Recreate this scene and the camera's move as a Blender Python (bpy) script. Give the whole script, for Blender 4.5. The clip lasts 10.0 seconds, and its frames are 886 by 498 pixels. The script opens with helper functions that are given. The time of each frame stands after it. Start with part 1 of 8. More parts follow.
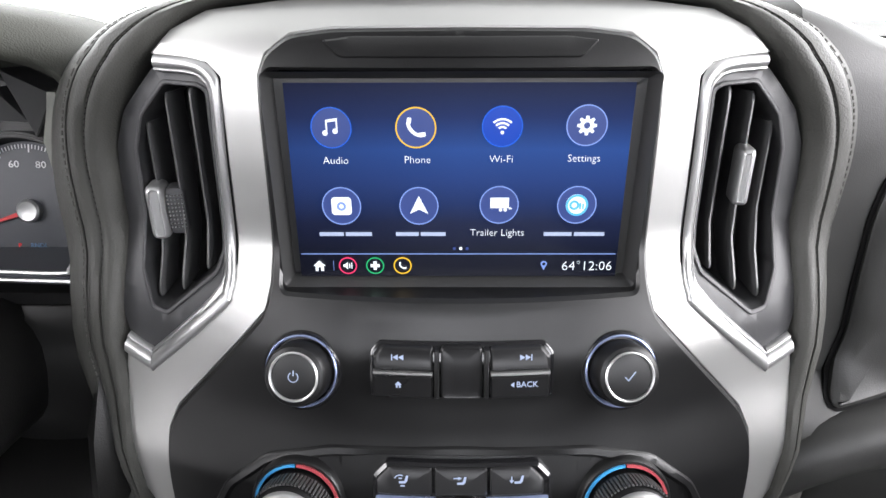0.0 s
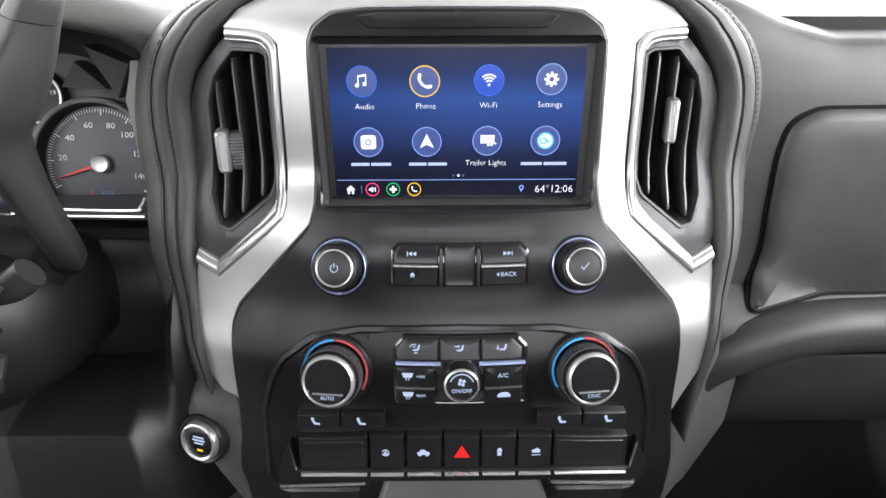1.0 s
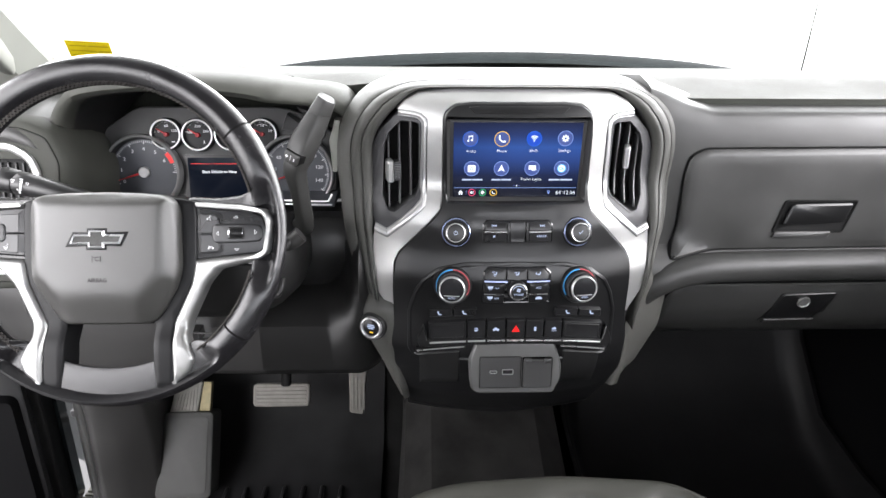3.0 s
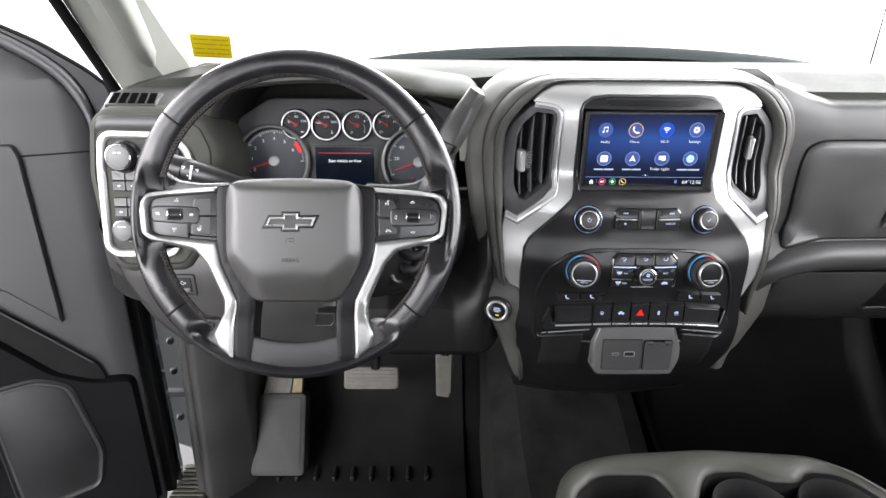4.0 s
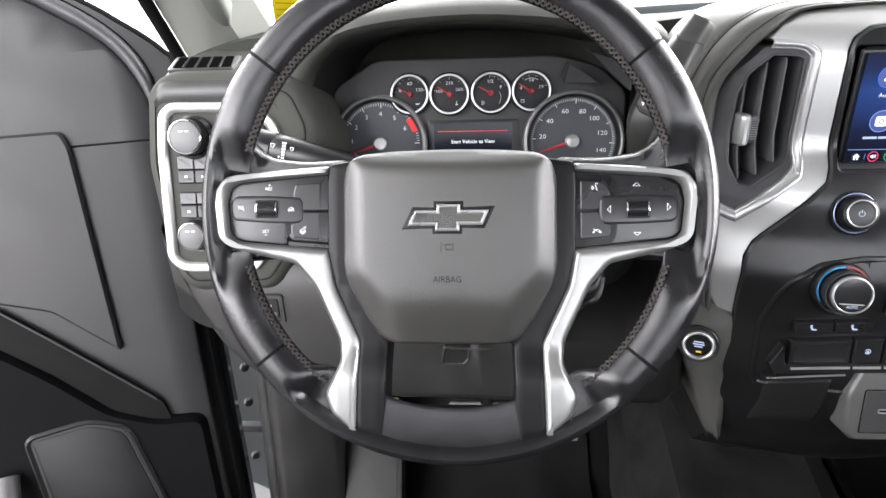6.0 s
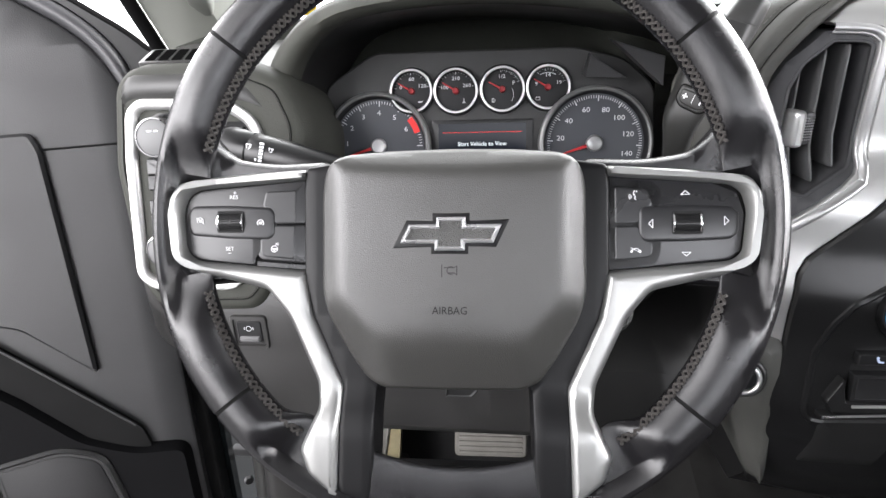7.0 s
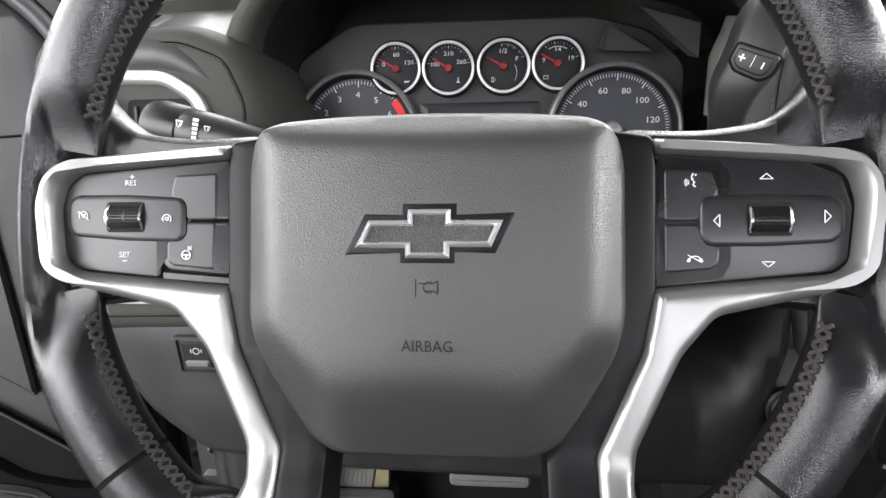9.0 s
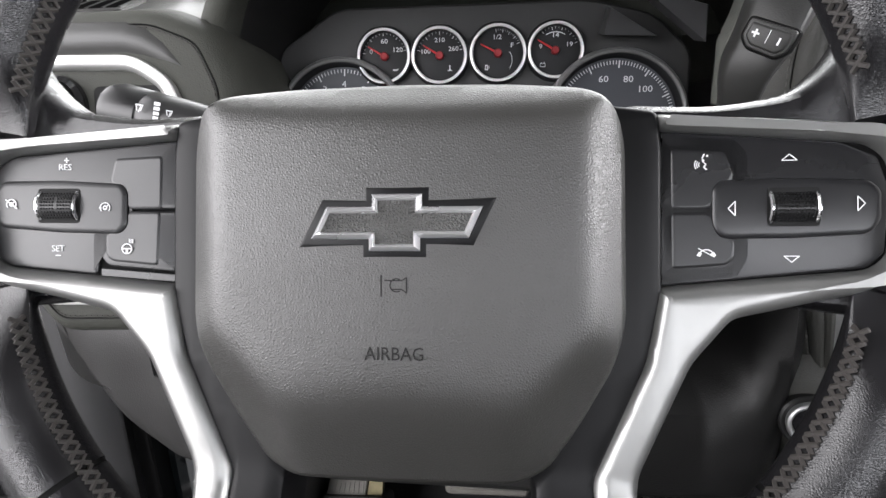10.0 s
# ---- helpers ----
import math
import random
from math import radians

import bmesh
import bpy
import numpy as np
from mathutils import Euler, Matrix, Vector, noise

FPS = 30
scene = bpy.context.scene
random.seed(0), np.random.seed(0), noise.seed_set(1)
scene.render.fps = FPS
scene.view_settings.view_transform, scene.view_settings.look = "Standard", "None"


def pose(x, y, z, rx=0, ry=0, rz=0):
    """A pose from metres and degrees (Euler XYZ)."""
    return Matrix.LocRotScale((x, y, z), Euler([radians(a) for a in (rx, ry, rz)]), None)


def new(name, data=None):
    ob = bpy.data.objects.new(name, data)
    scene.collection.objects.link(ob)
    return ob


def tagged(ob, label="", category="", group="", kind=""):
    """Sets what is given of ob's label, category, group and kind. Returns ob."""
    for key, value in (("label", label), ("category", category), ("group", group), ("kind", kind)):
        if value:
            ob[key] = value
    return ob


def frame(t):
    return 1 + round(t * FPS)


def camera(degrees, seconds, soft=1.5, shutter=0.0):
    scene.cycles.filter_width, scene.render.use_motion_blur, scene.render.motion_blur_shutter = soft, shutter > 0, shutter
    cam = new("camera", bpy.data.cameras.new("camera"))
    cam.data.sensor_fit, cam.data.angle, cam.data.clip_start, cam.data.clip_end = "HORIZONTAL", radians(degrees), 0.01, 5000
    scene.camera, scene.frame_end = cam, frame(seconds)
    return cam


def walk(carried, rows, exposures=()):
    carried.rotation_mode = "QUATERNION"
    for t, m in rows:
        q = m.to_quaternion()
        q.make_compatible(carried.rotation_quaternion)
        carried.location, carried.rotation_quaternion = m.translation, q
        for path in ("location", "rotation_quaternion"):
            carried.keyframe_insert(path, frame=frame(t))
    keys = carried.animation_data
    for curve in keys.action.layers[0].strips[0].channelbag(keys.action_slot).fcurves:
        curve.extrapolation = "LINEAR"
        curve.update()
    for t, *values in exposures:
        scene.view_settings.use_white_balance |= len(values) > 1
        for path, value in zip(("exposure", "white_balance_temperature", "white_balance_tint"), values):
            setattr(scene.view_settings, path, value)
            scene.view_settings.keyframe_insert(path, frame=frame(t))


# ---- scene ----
# The camera and its path: seconds, place, Euler turn.
cam = camera(75.0, 10.0, soft=1.5)
PATH = [
    (0, -0.0070, 0.1012, 0.9706, 68.687, 0.144, 0.341),
    (0.5, -0.0186, 0.0483, 0.9617, 68.687, 0.028, -0.403),
    (1, -0.0145, -0.0161, 0.9577, 68.666, 0.160, -0.577),
    (1.5, -0.0142, -0.0751, 0.9604, 68.227, 0.246, -0.807),
    (2, -0.0271, -0.1497, 0.9806, 67.589, 0.115, -1.038),
    (3.3, -0.1855, -0.4417, 1.1162, 66.269, -0.594, -1.848),
    (3.5, -0.2250, -0.4516, 1.1141, 66.256, -0.685, -1.697),
    (4, -0.3207, -0.4328, 1.1060, 65.750, -0.569, -0.832),
    (4.5, -0.3947, -0.4006, 1.0858, 65.941, -0.119, 0.562),
    (5, -0.4371, -0.3401, 1.0517, 66.172, 0.716, 2.025),
    (5.5, -0.4463, -0.2624, 1.0291, 66.214, 1.544, 3.412),
    (6, -0.4560, -0.1996, 1.0049, 66.466, 1.994, 3.981),
    (6.2, -0.4607, -0.1840, 1.0024, 66.805, 2.014, 4.266),
    (7.3, -0.4572, -0.0982, 0.9726, 67.214, 2.211, 4.918),
    (7.5, -0.4586, -0.0854, 0.9691, 67.266, 2.263, 4.835),
    (8, -0.4569, -0.0607, 0.9628, 67.494, 2.148, 4.903),
    (8.5, -0.4580, -0.0395, 0.9491, 67.625, 2.067, 4.923),
    (9, -0.4577, -0.0232, 0.9403, 67.775, 2.004, 4.952),
    (9.5, -0.4559, -0.0070, 0.9287, 67.986, 2.004, 5.102),
    (10, -0.4497, 0.0060, 0.9245, 67.974, 2.073, 5.216),
]
walk(cam, [(t, pose(x, y, z, rx, ry, rz)) for t, x, y, z, rx, ry, rz in PATH], exposures=((0, 0.36), (1, 0.48), (2, 0.76), (3.5, 0.52), (6, 0.59), (7.5, 0.43), (9, 0.23), (10, 0.12)))

# ---- light: a truck parked in a bright white photo booth ----
world = bpy.data.worlds.new("white_booth")
scene.world = world
world.use_nodes = True
wn = world.node_tree.nodes
wn["Background"].inputs["Strength"].default_value = 15.0
# bright walls and ceiling lights all round, a dark floor
aim = wn.new("ShaderNodeTexCoord")
split = wn.new("ShaderNodeSeparateXYZ")
shade = wn.new("ShaderNodeValToRGB")
world.node_tree.links.new(aim.outputs["Generated"], split.inputs["Vector"])
remap = wn.new("ShaderNodeMapRange")
remap.inputs["From Min"].default_value, remap.inputs["From Max"].default_value = -1.0, 1.0
world.node_tree.links.new(split.outputs["Z"], remap.inputs["Value"])
world.node_tree.links.new(remap.outputs["Result"], shade.inputs["Fac"])
# added tilt of the light: weaker from the driver's side, stronger from the passenger's
across = wn.new("ShaderNodeMapRange")
across.inputs["From Min"].default_value, across.inputs["From Max"].default_value = -1.0, 1.0
across.inputs["To Min"].default_value, across.inputs["To Max"].default_value = 0.60, 1.34
world.node_tree.links.new(split.outputs["X"], across.inputs["Value"])
blend = wn.new("ShaderNodeMix")
blend.data_type, blend.blend_type = "RGBA", "MULTIPLY"
blend.inputs["Factor"].default_value = 1.0
world.node_tree.links.new(shade.outputs["Color"], blend.inputs["A"])
world.node_tree.links.new(across.outputs["Result"], blend.inputs["B"])
world.node_tree.links.new(blend.outputs["Result"], wn["Background"].inputs["Color"])
ends = shade.color_ramp.elements
ends[0].position, ends[0].color = 0.0, (0.05, 0.05, 0.05, 1)
ends[1].position, ends[1].color = 1.0, (0.06, 0.06, 0.062, 1)
for at, v in ((0.47, 0.12), (0.505, 0.65), (0.55, 1.05), (0.72, 1.05), (0.82, 0.35), (0.90, 0.10)):
    stop = ends.new(at)
    stop.color = (v, v * 0.982, v * 1.012, 1)
scene.view_settings.exposure = 0.0


# ---- materials ----
def material(name, color, rough=0.5, metal=0.0, grain=0.0, scale=900.0, vary=0.15, coat=0.0, spec=0.22, wear=0.0, kind="noise", vscale=14.0):
    """A surface with colour change at a large scale and relief at a small one (scale: waves per metre)."""
    m = bpy.data.materials.new(name)
    m.use_nodes = True
    nt = m.node_tree
    b = nt.nodes["Principled BSDF"]
    b.inputs["Roughness"].default_value = rough
    b.inputs["Metallic"].default_value = metal
    b.inputs["Coat Weight"].default_value = coat
    b.inputs["Coat Roughness"].default_value = 0.12
    b.inputs["Specular IOR Level"].default_value = spec
    co = nt.nodes.new("ShaderNodeTexCoord")
    big = nt.nodes.new("ShaderNodeTexNoise")
    big.inputs["Scale"].default_value = vscale
    big.inputs["Detail"].default_value = 6
    nt.links.new(co.outputs["Object"], big.inputs["Vector"])
    ramp = nt.nodes.new("ShaderNodeValToRGB")
    lo = tuple(c * (1 - vary) for c in color)
    hi = tuple(min(1, c * (1 + vary)) for c in color)
    ramp.color_ramp.elements[0].position, ramp.color_ramp.elements[1].position = 0.3, 0.7
    ramp.color_ramp.elements[0].color, ramp.color_ramp.elements[1].color = (*lo, 1), (*hi, 1)
    nt.links.new(big.outputs["Fac"], ramp.inputs["Fac"])
    nt.links.new(ramp.outputs["Color"], b.inputs["Base Color"])
    mr = nt.nodes.new("ShaderNodeMapRange")
    mr.inputs["From Min"].default_value, mr.inputs["From Max"].default_value = 0.3, 0.7
    mr.inputs["To Min"].default_value, mr.inputs["To Max"].default_value = max(0.02, rough - 0.06 - wear), min(1, rough + 0.05)
    nt.links.new(big.outputs["Fac"], mr.inputs["Value"])
    nt.links.new(mr.outputs["Result"], b.inputs["Roughness"])
    if grain:
        if kind == "noise":
            t = nt.nodes.new("ShaderNodeTexNoise")
            t.inputs["Detail"].default_value = 3
            out = t.outputs["Fac"]
        else:
            t = nt.nodes.new("ShaderNodeTexVoronoi")
            t.feature = {"cell": "SMOOTH_F1", "pebble": "DISTANCE_TO_EDGE"}.get(kind, "F1")
            out = t.outputs["Distance"]
        t.inputs["Scale"].default_value = scale
        nt.links.new(co.outputs["Object"], t.inputs["Vector"])
        bump = nt.nodes.new("ShaderNodeBump")
        bump.inputs["Strength"].default_value = grain
        bump.inputs["Distance"].default_value = 0.0006
        nt.links.new(out, bump.inputs["Height"])
        nt.links.new(bump.outputs["Normal"], b.inputs["Normal"])
    return m


def glow(name, color, strength=1.0, rough=0.3, spec=0.5):
    m = bpy.data.materials.new(name)
    m.use_nodes = True
    b = m.node_tree.nodes["Principled BSDF"]
    b.inputs["Base Color"].default_value = (*[c * 0.2 for c in color], 1)
    b.inputs["Emission Color"].default_value = (*color, 1)
    b.inputs["Emission Strength"].default_value = strength
    b.inputs["Roughness"].default_value = rough
    b.inputs["Specular IOR Level"].default_value = spec
    return m


DASH = material("black grained dash plastic", (0.028, 0.028, 0.027), 0.44, grain=0.18, scale=1500, kind="cell", vary=0.16, spec=0.40, wear=0.04)
DASH_TOP = material("dark grey soft dash pad", (0.022, 0.0235, 0.0195), 0.72, grain=0.4, scale=900, kind="cell", vary=0.14, spec=0.12)
KNEE = material("charcoal moulded plastic", (0.022, 0.0215, 0.021), 0.42, grain=0.3, scale=1000, kind="cell", vary=0.15, spec=0.42, wear=0.04)
HOOD_SKIN = material("dark soft hood skin", (0.036, 0.037, 0.032), 0.64, grain=0.4, scale=1000, kind="cell", vary=0.15, spec=0.16)
FOOT = material("worn dark grey rubber", (0.03, 0.03, 0.029), 0.70, grain=0.3, scale=600, vary=0.25, spec=0.25, wear=0.05)
PAD = material("stitched black leatherette", (0.046, 0.046, 0.042), 0.54, grain=0.4, scale=1000, kind="cell", vary=0.16, spec=0.28, wear=0.04)
PANEL = material("satin black panel plastic", (0.0070, 0.0070, 0.0073), 0.34, grain=0.12, scale=1500, vary=0.12, spec=0.38)
GLOSS = material("gloss black plastic", (0.010, 0.010, 0.011), 0.12, vary=0.10, coat=0.4, spec=0.5)
BUTTON = material("soft black button plastic", (0.0100, 0.0100, 0.0105), 0.32, vary=0.15, spec=0.32)
VOID = material("black duct interior", (0.006, 0.006, 0.006), 0.7, vary=0.2)
WHEEL_KEY = material("soft charcoal wheel key plastic", (0.013, 0.013, 0.014), 0.30, grain=0.05, scale=1500, vary=0.12, spec=0.45)
VENT_BLACK = material("charcoal vent plastic", (0.040, 0.040, 0.042), 0.44, grain=0.10, scale=1400, vary=0.12, spec=0.30)
VANE = material("satin charcoal vane plastic", (0.062, 0.062, 0.063), 0.40, vary=0.10, spec=0.5)
FRAME_BLACK = material("satin black wheel frame plastic", (0.006, 0.006, 0.0064), 0.40, vary=0.12, spec=0.16)
EDGE_SATIN = material("satin plated edge", (0.42, 0.42, 0.42), 0.36, metal=0.8, vary=0.05)
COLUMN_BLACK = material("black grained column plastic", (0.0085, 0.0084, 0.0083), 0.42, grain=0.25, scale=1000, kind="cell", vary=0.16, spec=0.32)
COOL_RING = material("pale blue ring", (0.34, 0.40, 0.62), 0.28, metal=0.7, vary=0.05)
BRASSY = material("stained yellowish metal", (0.10, 0.085, 0.045), 0.5, metal=0.3, vary=0.3, vscale=60)
EMBLEM = material("bright emblem plating", (0.80, 0.80, 0.81), 0.24, metal=0.7, vary=0.04)
SILL = material("ribbed grey sill plastic", (0.085, 0.085, 0.070), 0.55, vary=0.12)
LINER = material("glossy black rubber liner", (0.0055, 0.0055, 0.0057), 0.40, grain=0.2, scale=500, vary=0.2, spec=0.17)
SLOT = material("unlit black slot", (0.003, 0.003, 0.003), 0.95, vary=0.1, spec=0.0)
KEY_GREY = material("dull grey key plastic", (0.050, 0.050, 0.051), 0.42, vary=0.06, spec=0.3)
SATIN_GREY = material("satin grey switch plastic", (0.095, 0.095, 0.096), 0.42, metal=0.0, vary=0.06, spec=0.3)
BEZEL = material("dark grey bevelled bezel plastic", (0.030, 0.030, 0.030), 0.42, grain=0.1, scale=1400, vary=0.1, spec=0.45)
LEVER = material("grey lever plastic", (0.019, 0.019, 0.018), 0.50, grain=0.15, scale=1200, kind="cell", vary=0.10, spec=0.36)
CAPGREY = material("dull plated needle cap", (0.30, 0.30, 0.30), 0.35, metal=0.6, vary=0.1)
FACEGREY = material("charcoal cluster surround", (0.034, 0.034, 0.034), 0.48, grain=0.1, scale=1200, vary=0.1)
# paler than the dash: the light the flank catches is in its colour
FLANK_LIT = material("olive grey flank leatherette paled for the light", (0.070, 0.069, 0.063), 0.50, grain=0.25, scale=900, kind="cell", vary=0.12, spec=0.4)
RINGDARK = material("satin grey dial ring", (0.16, 0.16, 0.158), 0.36, metal=0.4, vary=0.08)
GAUGE = material("black gauge face", (0.012, 0.012, 0.013), 0.50, vary=0.10, spec=0.2)
DIMPRINT = material("grey-white dial print", (0.56, 0.57, 0.58), 0.5, vary=0.04)
MESHGREY = material("fine dark emblem mesh", (0.060, 0.060, 0.058), 0.40, metal=0.5, grain=1.0, scale=1400, kind="dots", vary=0.2)
DEBOSS = material("pressed dark lettering", (0.007, 0.007, 0.0065), 0.55, vary=0.05)
POD_GREY = material("mid grey socket plastic", (0.064, 0.064, 0.063), 0.34, grain=0.12, scale=900, vary=0.12, spec=0.6)
DOOR_BAND = material("grey door sill leatherette", (0.028, 0.028, 0.030), 0.44, grain=0.25, scale=900, kind="cell", vary=0.1, spec=0.4)
FACET = material("glossy grey hood facet", (0.045, 0.045, 0.046), 0.34, vary=0.1, spec=0.6)
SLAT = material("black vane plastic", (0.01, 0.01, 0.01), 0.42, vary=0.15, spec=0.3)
SILVER = material("satin silver trim", (0.45, 0.45, 0.44), 0.40, metal=0.75, grain=0.06, scale=2500, vary=0.05)
SPOKE_SILVER = material("satin silver spoke paint", (0.27, 0.27, 0.264), 0.36, metal=0.75, grain=0.06, scale=2500, vary=0.07)
SATIN = material("bright satin chrome", (0.62, 0.62, 0.62), 0.3, metal=0.85, vary=0.04)
DIALRING = material("bright plated dial ring", (0.84, 0.84, 0.84), 0.34, metal=0.45, vary=0.04)
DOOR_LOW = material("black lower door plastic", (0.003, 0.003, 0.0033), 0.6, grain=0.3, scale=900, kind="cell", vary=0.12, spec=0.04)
CHROME = material("polished chrome", (0.80, 0.80, 0.81), 0.17, metal=1.0, vary=0.03)
RIM_LEATHER = material("worn black steering leather", (0.0085, 0.0082, 0.0090), 0.23, grain=0.24, scale=1300, kind="pebble", vary=0.2, wear=0.05, vscale=45, spec=0.5)
PERF = material("perforated black leather", (0.0092, 0.0089, 0.0097), 0.25, grain=0.26, scale=1200, kind="pebble", vary=0.2, wear=0.05, vscale=45, spec=0.5)
AIRBAG = material("grained charcoal airbag cover", (0.026, 0.0255, 0.0236), 0.40, grain=0.38, scale=1000, kind="pebble", vary=0.10, spec=0.72)
THREAD = material("dark grey thread", (0.036, 0.033, 0.031), 0.7, vary=0.2)
HOOP_THREAD = material("grey thread", (0.085, 0.083, 0.078), 0.7, vary=0.2)
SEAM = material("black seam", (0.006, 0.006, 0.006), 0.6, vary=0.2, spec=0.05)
DIAL = material("dark bluish grey dial face", (0.048, 0.051, 0.058), 0.45, vary=0.08)
PRINT = material("white print", (0.75, 0.75, 0.76), 0.5, vary=0.03)
NEEDLE = material("red needle", (0.42, 0.025, 0.03), 0.4, vary=0.08)
NEEDLE_CAP = material("dull red needle cap", (0.20, 0.022, 0.025), 0.5, vary=0.08)
RED = material("red print", (0.70, 0.03, 0.03), 0.45, vary=0.05)
BLUE = material("blue ring print", (0.04, 0.23, 0.46), 0.4, vary=0.05)
REDRING = material("dull red ring print", (0.32, 0.055, 0.065), 0.4, vary=0.05)
MAT = material("black rubber mat", (0.008, 0.008, 0.0083), 0.5, grain=0.3, scale=500, vary=0.25, spec=0.15)
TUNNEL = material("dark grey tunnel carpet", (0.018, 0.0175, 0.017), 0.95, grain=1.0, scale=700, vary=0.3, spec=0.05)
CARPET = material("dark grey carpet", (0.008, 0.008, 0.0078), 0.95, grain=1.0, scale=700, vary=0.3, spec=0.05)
RUBBER = material("worn grey pedal rubber", (0.11, 0.105, 0.095), 0.6, grain=0.4, scale=400, vary=0.14, vscale=60)
STEEL = material("brushed steel", (0.45, 0.45, 0.44), 0.35, metal=0.9, vary=0.2)
PILLAR = material("light grey pillar trim", (0.115, 0.118, 0.106), 0.6, grain=0.3, scale=900, kind="cell", vary=0.06)
HEADLINER = material("light grey headliner cloth", (0.62, 0.62, 0.60), 0.9, grain=0.4, scale=900, vary=0.06)
DOOR = material("dark grey door plastic", (0.0125, 0.0125, 0.0130), 0.46, grain=0.3, scale=900, kind="cell", vary=0.10, spec=0.34)
BODY = material("dark blue body paint", (0.012, 0.015, 0.016), 0.22, coat=0.15, vary=0.1, spec=0.3)
SEATCLOTH = material("black seat cloth", (0.0132, 0.0120, 0.0120), 0.9, grain=0.7, scale=800, vary=0.2, spec=0.05)
CONSOLE = material("olive grey console plastic", (0.027, 0.027, 0.0225), 0.5, grain=0.3, scale=900, kind="cell", vary=0.1, spec=0.3)
YELLOW = material("yellow paper tag", (0.60, 0.46, 0.006), 0.6, vary=0.06)
TAGINK = material("tag ink", (0.34, 0.25, 0.004), 0.6, vary=0.1)
FLOORWHITE = material("dark grey booth floor paint", (0.055, 0.055, 0.055), 0.5, vary=0.05, vscale=2)

WHITEGLOW = glow("white screen light", (0.86, 0.92, 1.0), 0.95)
DIMGLOW = glow("dim button light", (0.58, 0.68, 0.95), 0.50)
BLUEGLOW = glow("blue screen light", (0.004, 0.10, 0.62), 0.85)
NAVYGLOW = glow("navy screen light", (0.045, 0.075, 0.26), 0.7)
WIFIGLOW = glow("deep blue screen light", (0.002, 0.050, 0.42), 0.8)
LINEGLOW = glow("pale blue screen light", (0.22, 0.33, 0.75), 0.8)
AMBER = glow("amber screen light", (0.85, 0.52, 0.03), 0.8)
PINK = glow("pink screen light", (0.85, 0.05, 0.16), 0.8)
GREEN = glow("green screen light", (0.02, 0.45, 0.16), 0.7)
REDGLOW = glow("red button light", (0.9, 0.02, 0.02), 0.75)
CYAN = glow("cyan badge light", (0.10, 0.45, 0.78), 0.9)
INFO = glow("dark info screen", (0.004, 0.006, 0.012), 0.7, 0.15, 0.12)


def screen_material():
    """A backlit display: navy, with a brighter blue haze across the middle."""
    m = bpy.data.materials.new("backlit display")
    m.use_nodes = True
    nt = m.node_tree
    b = nt.nodes["Principled BSDF"]
    b.inputs["Base Color"].default_value = (0.004, 0.004, 0.006, 1)
    b.inputs["Roughness"].default_value = 0.14
    b.inputs["Emission Strength"].default_value = 1.0
    co = nt.nodes.new("ShaderNodeTexCoord")
    sep = nt.nodes.new("ShaderNodeSeparateXYZ")
    nt.links.new(co.outputs["Generated"], sep.inputs["Vector"])
    up = nt.nodes.new("ShaderNodeValToRGB")
    el = up.color_ramp.elements
    el[0].position, el[0].color = 0.0, (0.002, 0.003, 0.008, 1)
    el[1].position, el[1].color = 1.0, (0.009, 0.014, 0.040, 1)
    for at, col in ((0.13, (0.003, 0.005, 0.014, 1)), (0.30, (0.008, 0.014, 0.045, 1)), (0.52, (0.018, 0.045, 0.17, 1)), (0.68, (0.022, 0.065, 0.24, 1)), (0.84, (0.014, 0.028, 0.10, 1))):
        e = el.new(at)
        e.color = col
    nt.links.new(sep.outputs["Z"], up.inputs["Fac"])
    side = nt.nodes.new("ShaderNodeValToRGB")
    se = side.color_ramp.elements
    se[0].position, se[0].color = 0.0, (0.65, 0.65, 0.7, 1)
    se[1].position, se[1].color = 1.0, (1.05, 1.05, 1.1, 1)
    e = se.new(0.5)
    e.color = (1.05, 1.05, 1.1, 1)
    nt.links.new(sep.outputs["X"], side.inputs["Fac"])
    mix = nt.nodes.new("ShaderNodeMix")
    mix.data_type, mix.blend_type = "RGBA", "MULTIPLY"
    mix.inputs["Factor"].default_value = 1.0
    nt.links.new(up.outputs["Color"], mix.inputs["A"])
    nt.links.new(side.outputs["Color"], mix.inputs["B"])
    nt.links.new(mix.outputs["Result"], b.inputs["Emission Color"])
    return m


DISPLAY = screen_material()


def glass_material(name, tint):
    m = bpy.data.materials.new(name)
    m.use_nodes = True
    nt = m.node_tree
    nt.nodes.remove(nt.nodes["Principled BSDF"])
    clear = nt.nodes.new("ShaderNodeBsdfTransparent")
    clear.inputs["Color"].default_value = (*tint, 1)
    shine = nt.nodes.new("ShaderNodeBsdfGlossy")
    shine.inputs["Roughness"].default_value = 0.02
    mix = nt.nodes.new("ShaderNodeMixShader")
    mix.inputs["Fac"].default_value = 0.03
    nt.links.new(clear.outputs["BSDF"], mix.inputs[1])
    nt.links.new(shine.outputs["BSDF"], mix.inputs[2])
    nt.links.new(mix.outputs["Shader"], nt.nodes["Material Output"].inputs["Surface"])
    return m


GLASS = glass_material("thin clear glass", (0.97, 0.985, 0.975))
TINTED = glass_material("lightly tinted rear glass", (0.72, 0.73, 0.74))


# ---- mesh helpers ----
def face_at(o, tilt=0.0, yaw=0.0):
    """A face's pose: x to its right, y up it, z out of it towards the cab. tilt leans its top forwards."""
    return Matrix.Translation(o) @ Euler((radians(90 - tilt), 0, radians(yaw))).to_matrix().to_4x4()


def on(m):
    return lambda u, v, h: m @ Vector((u, v, h))


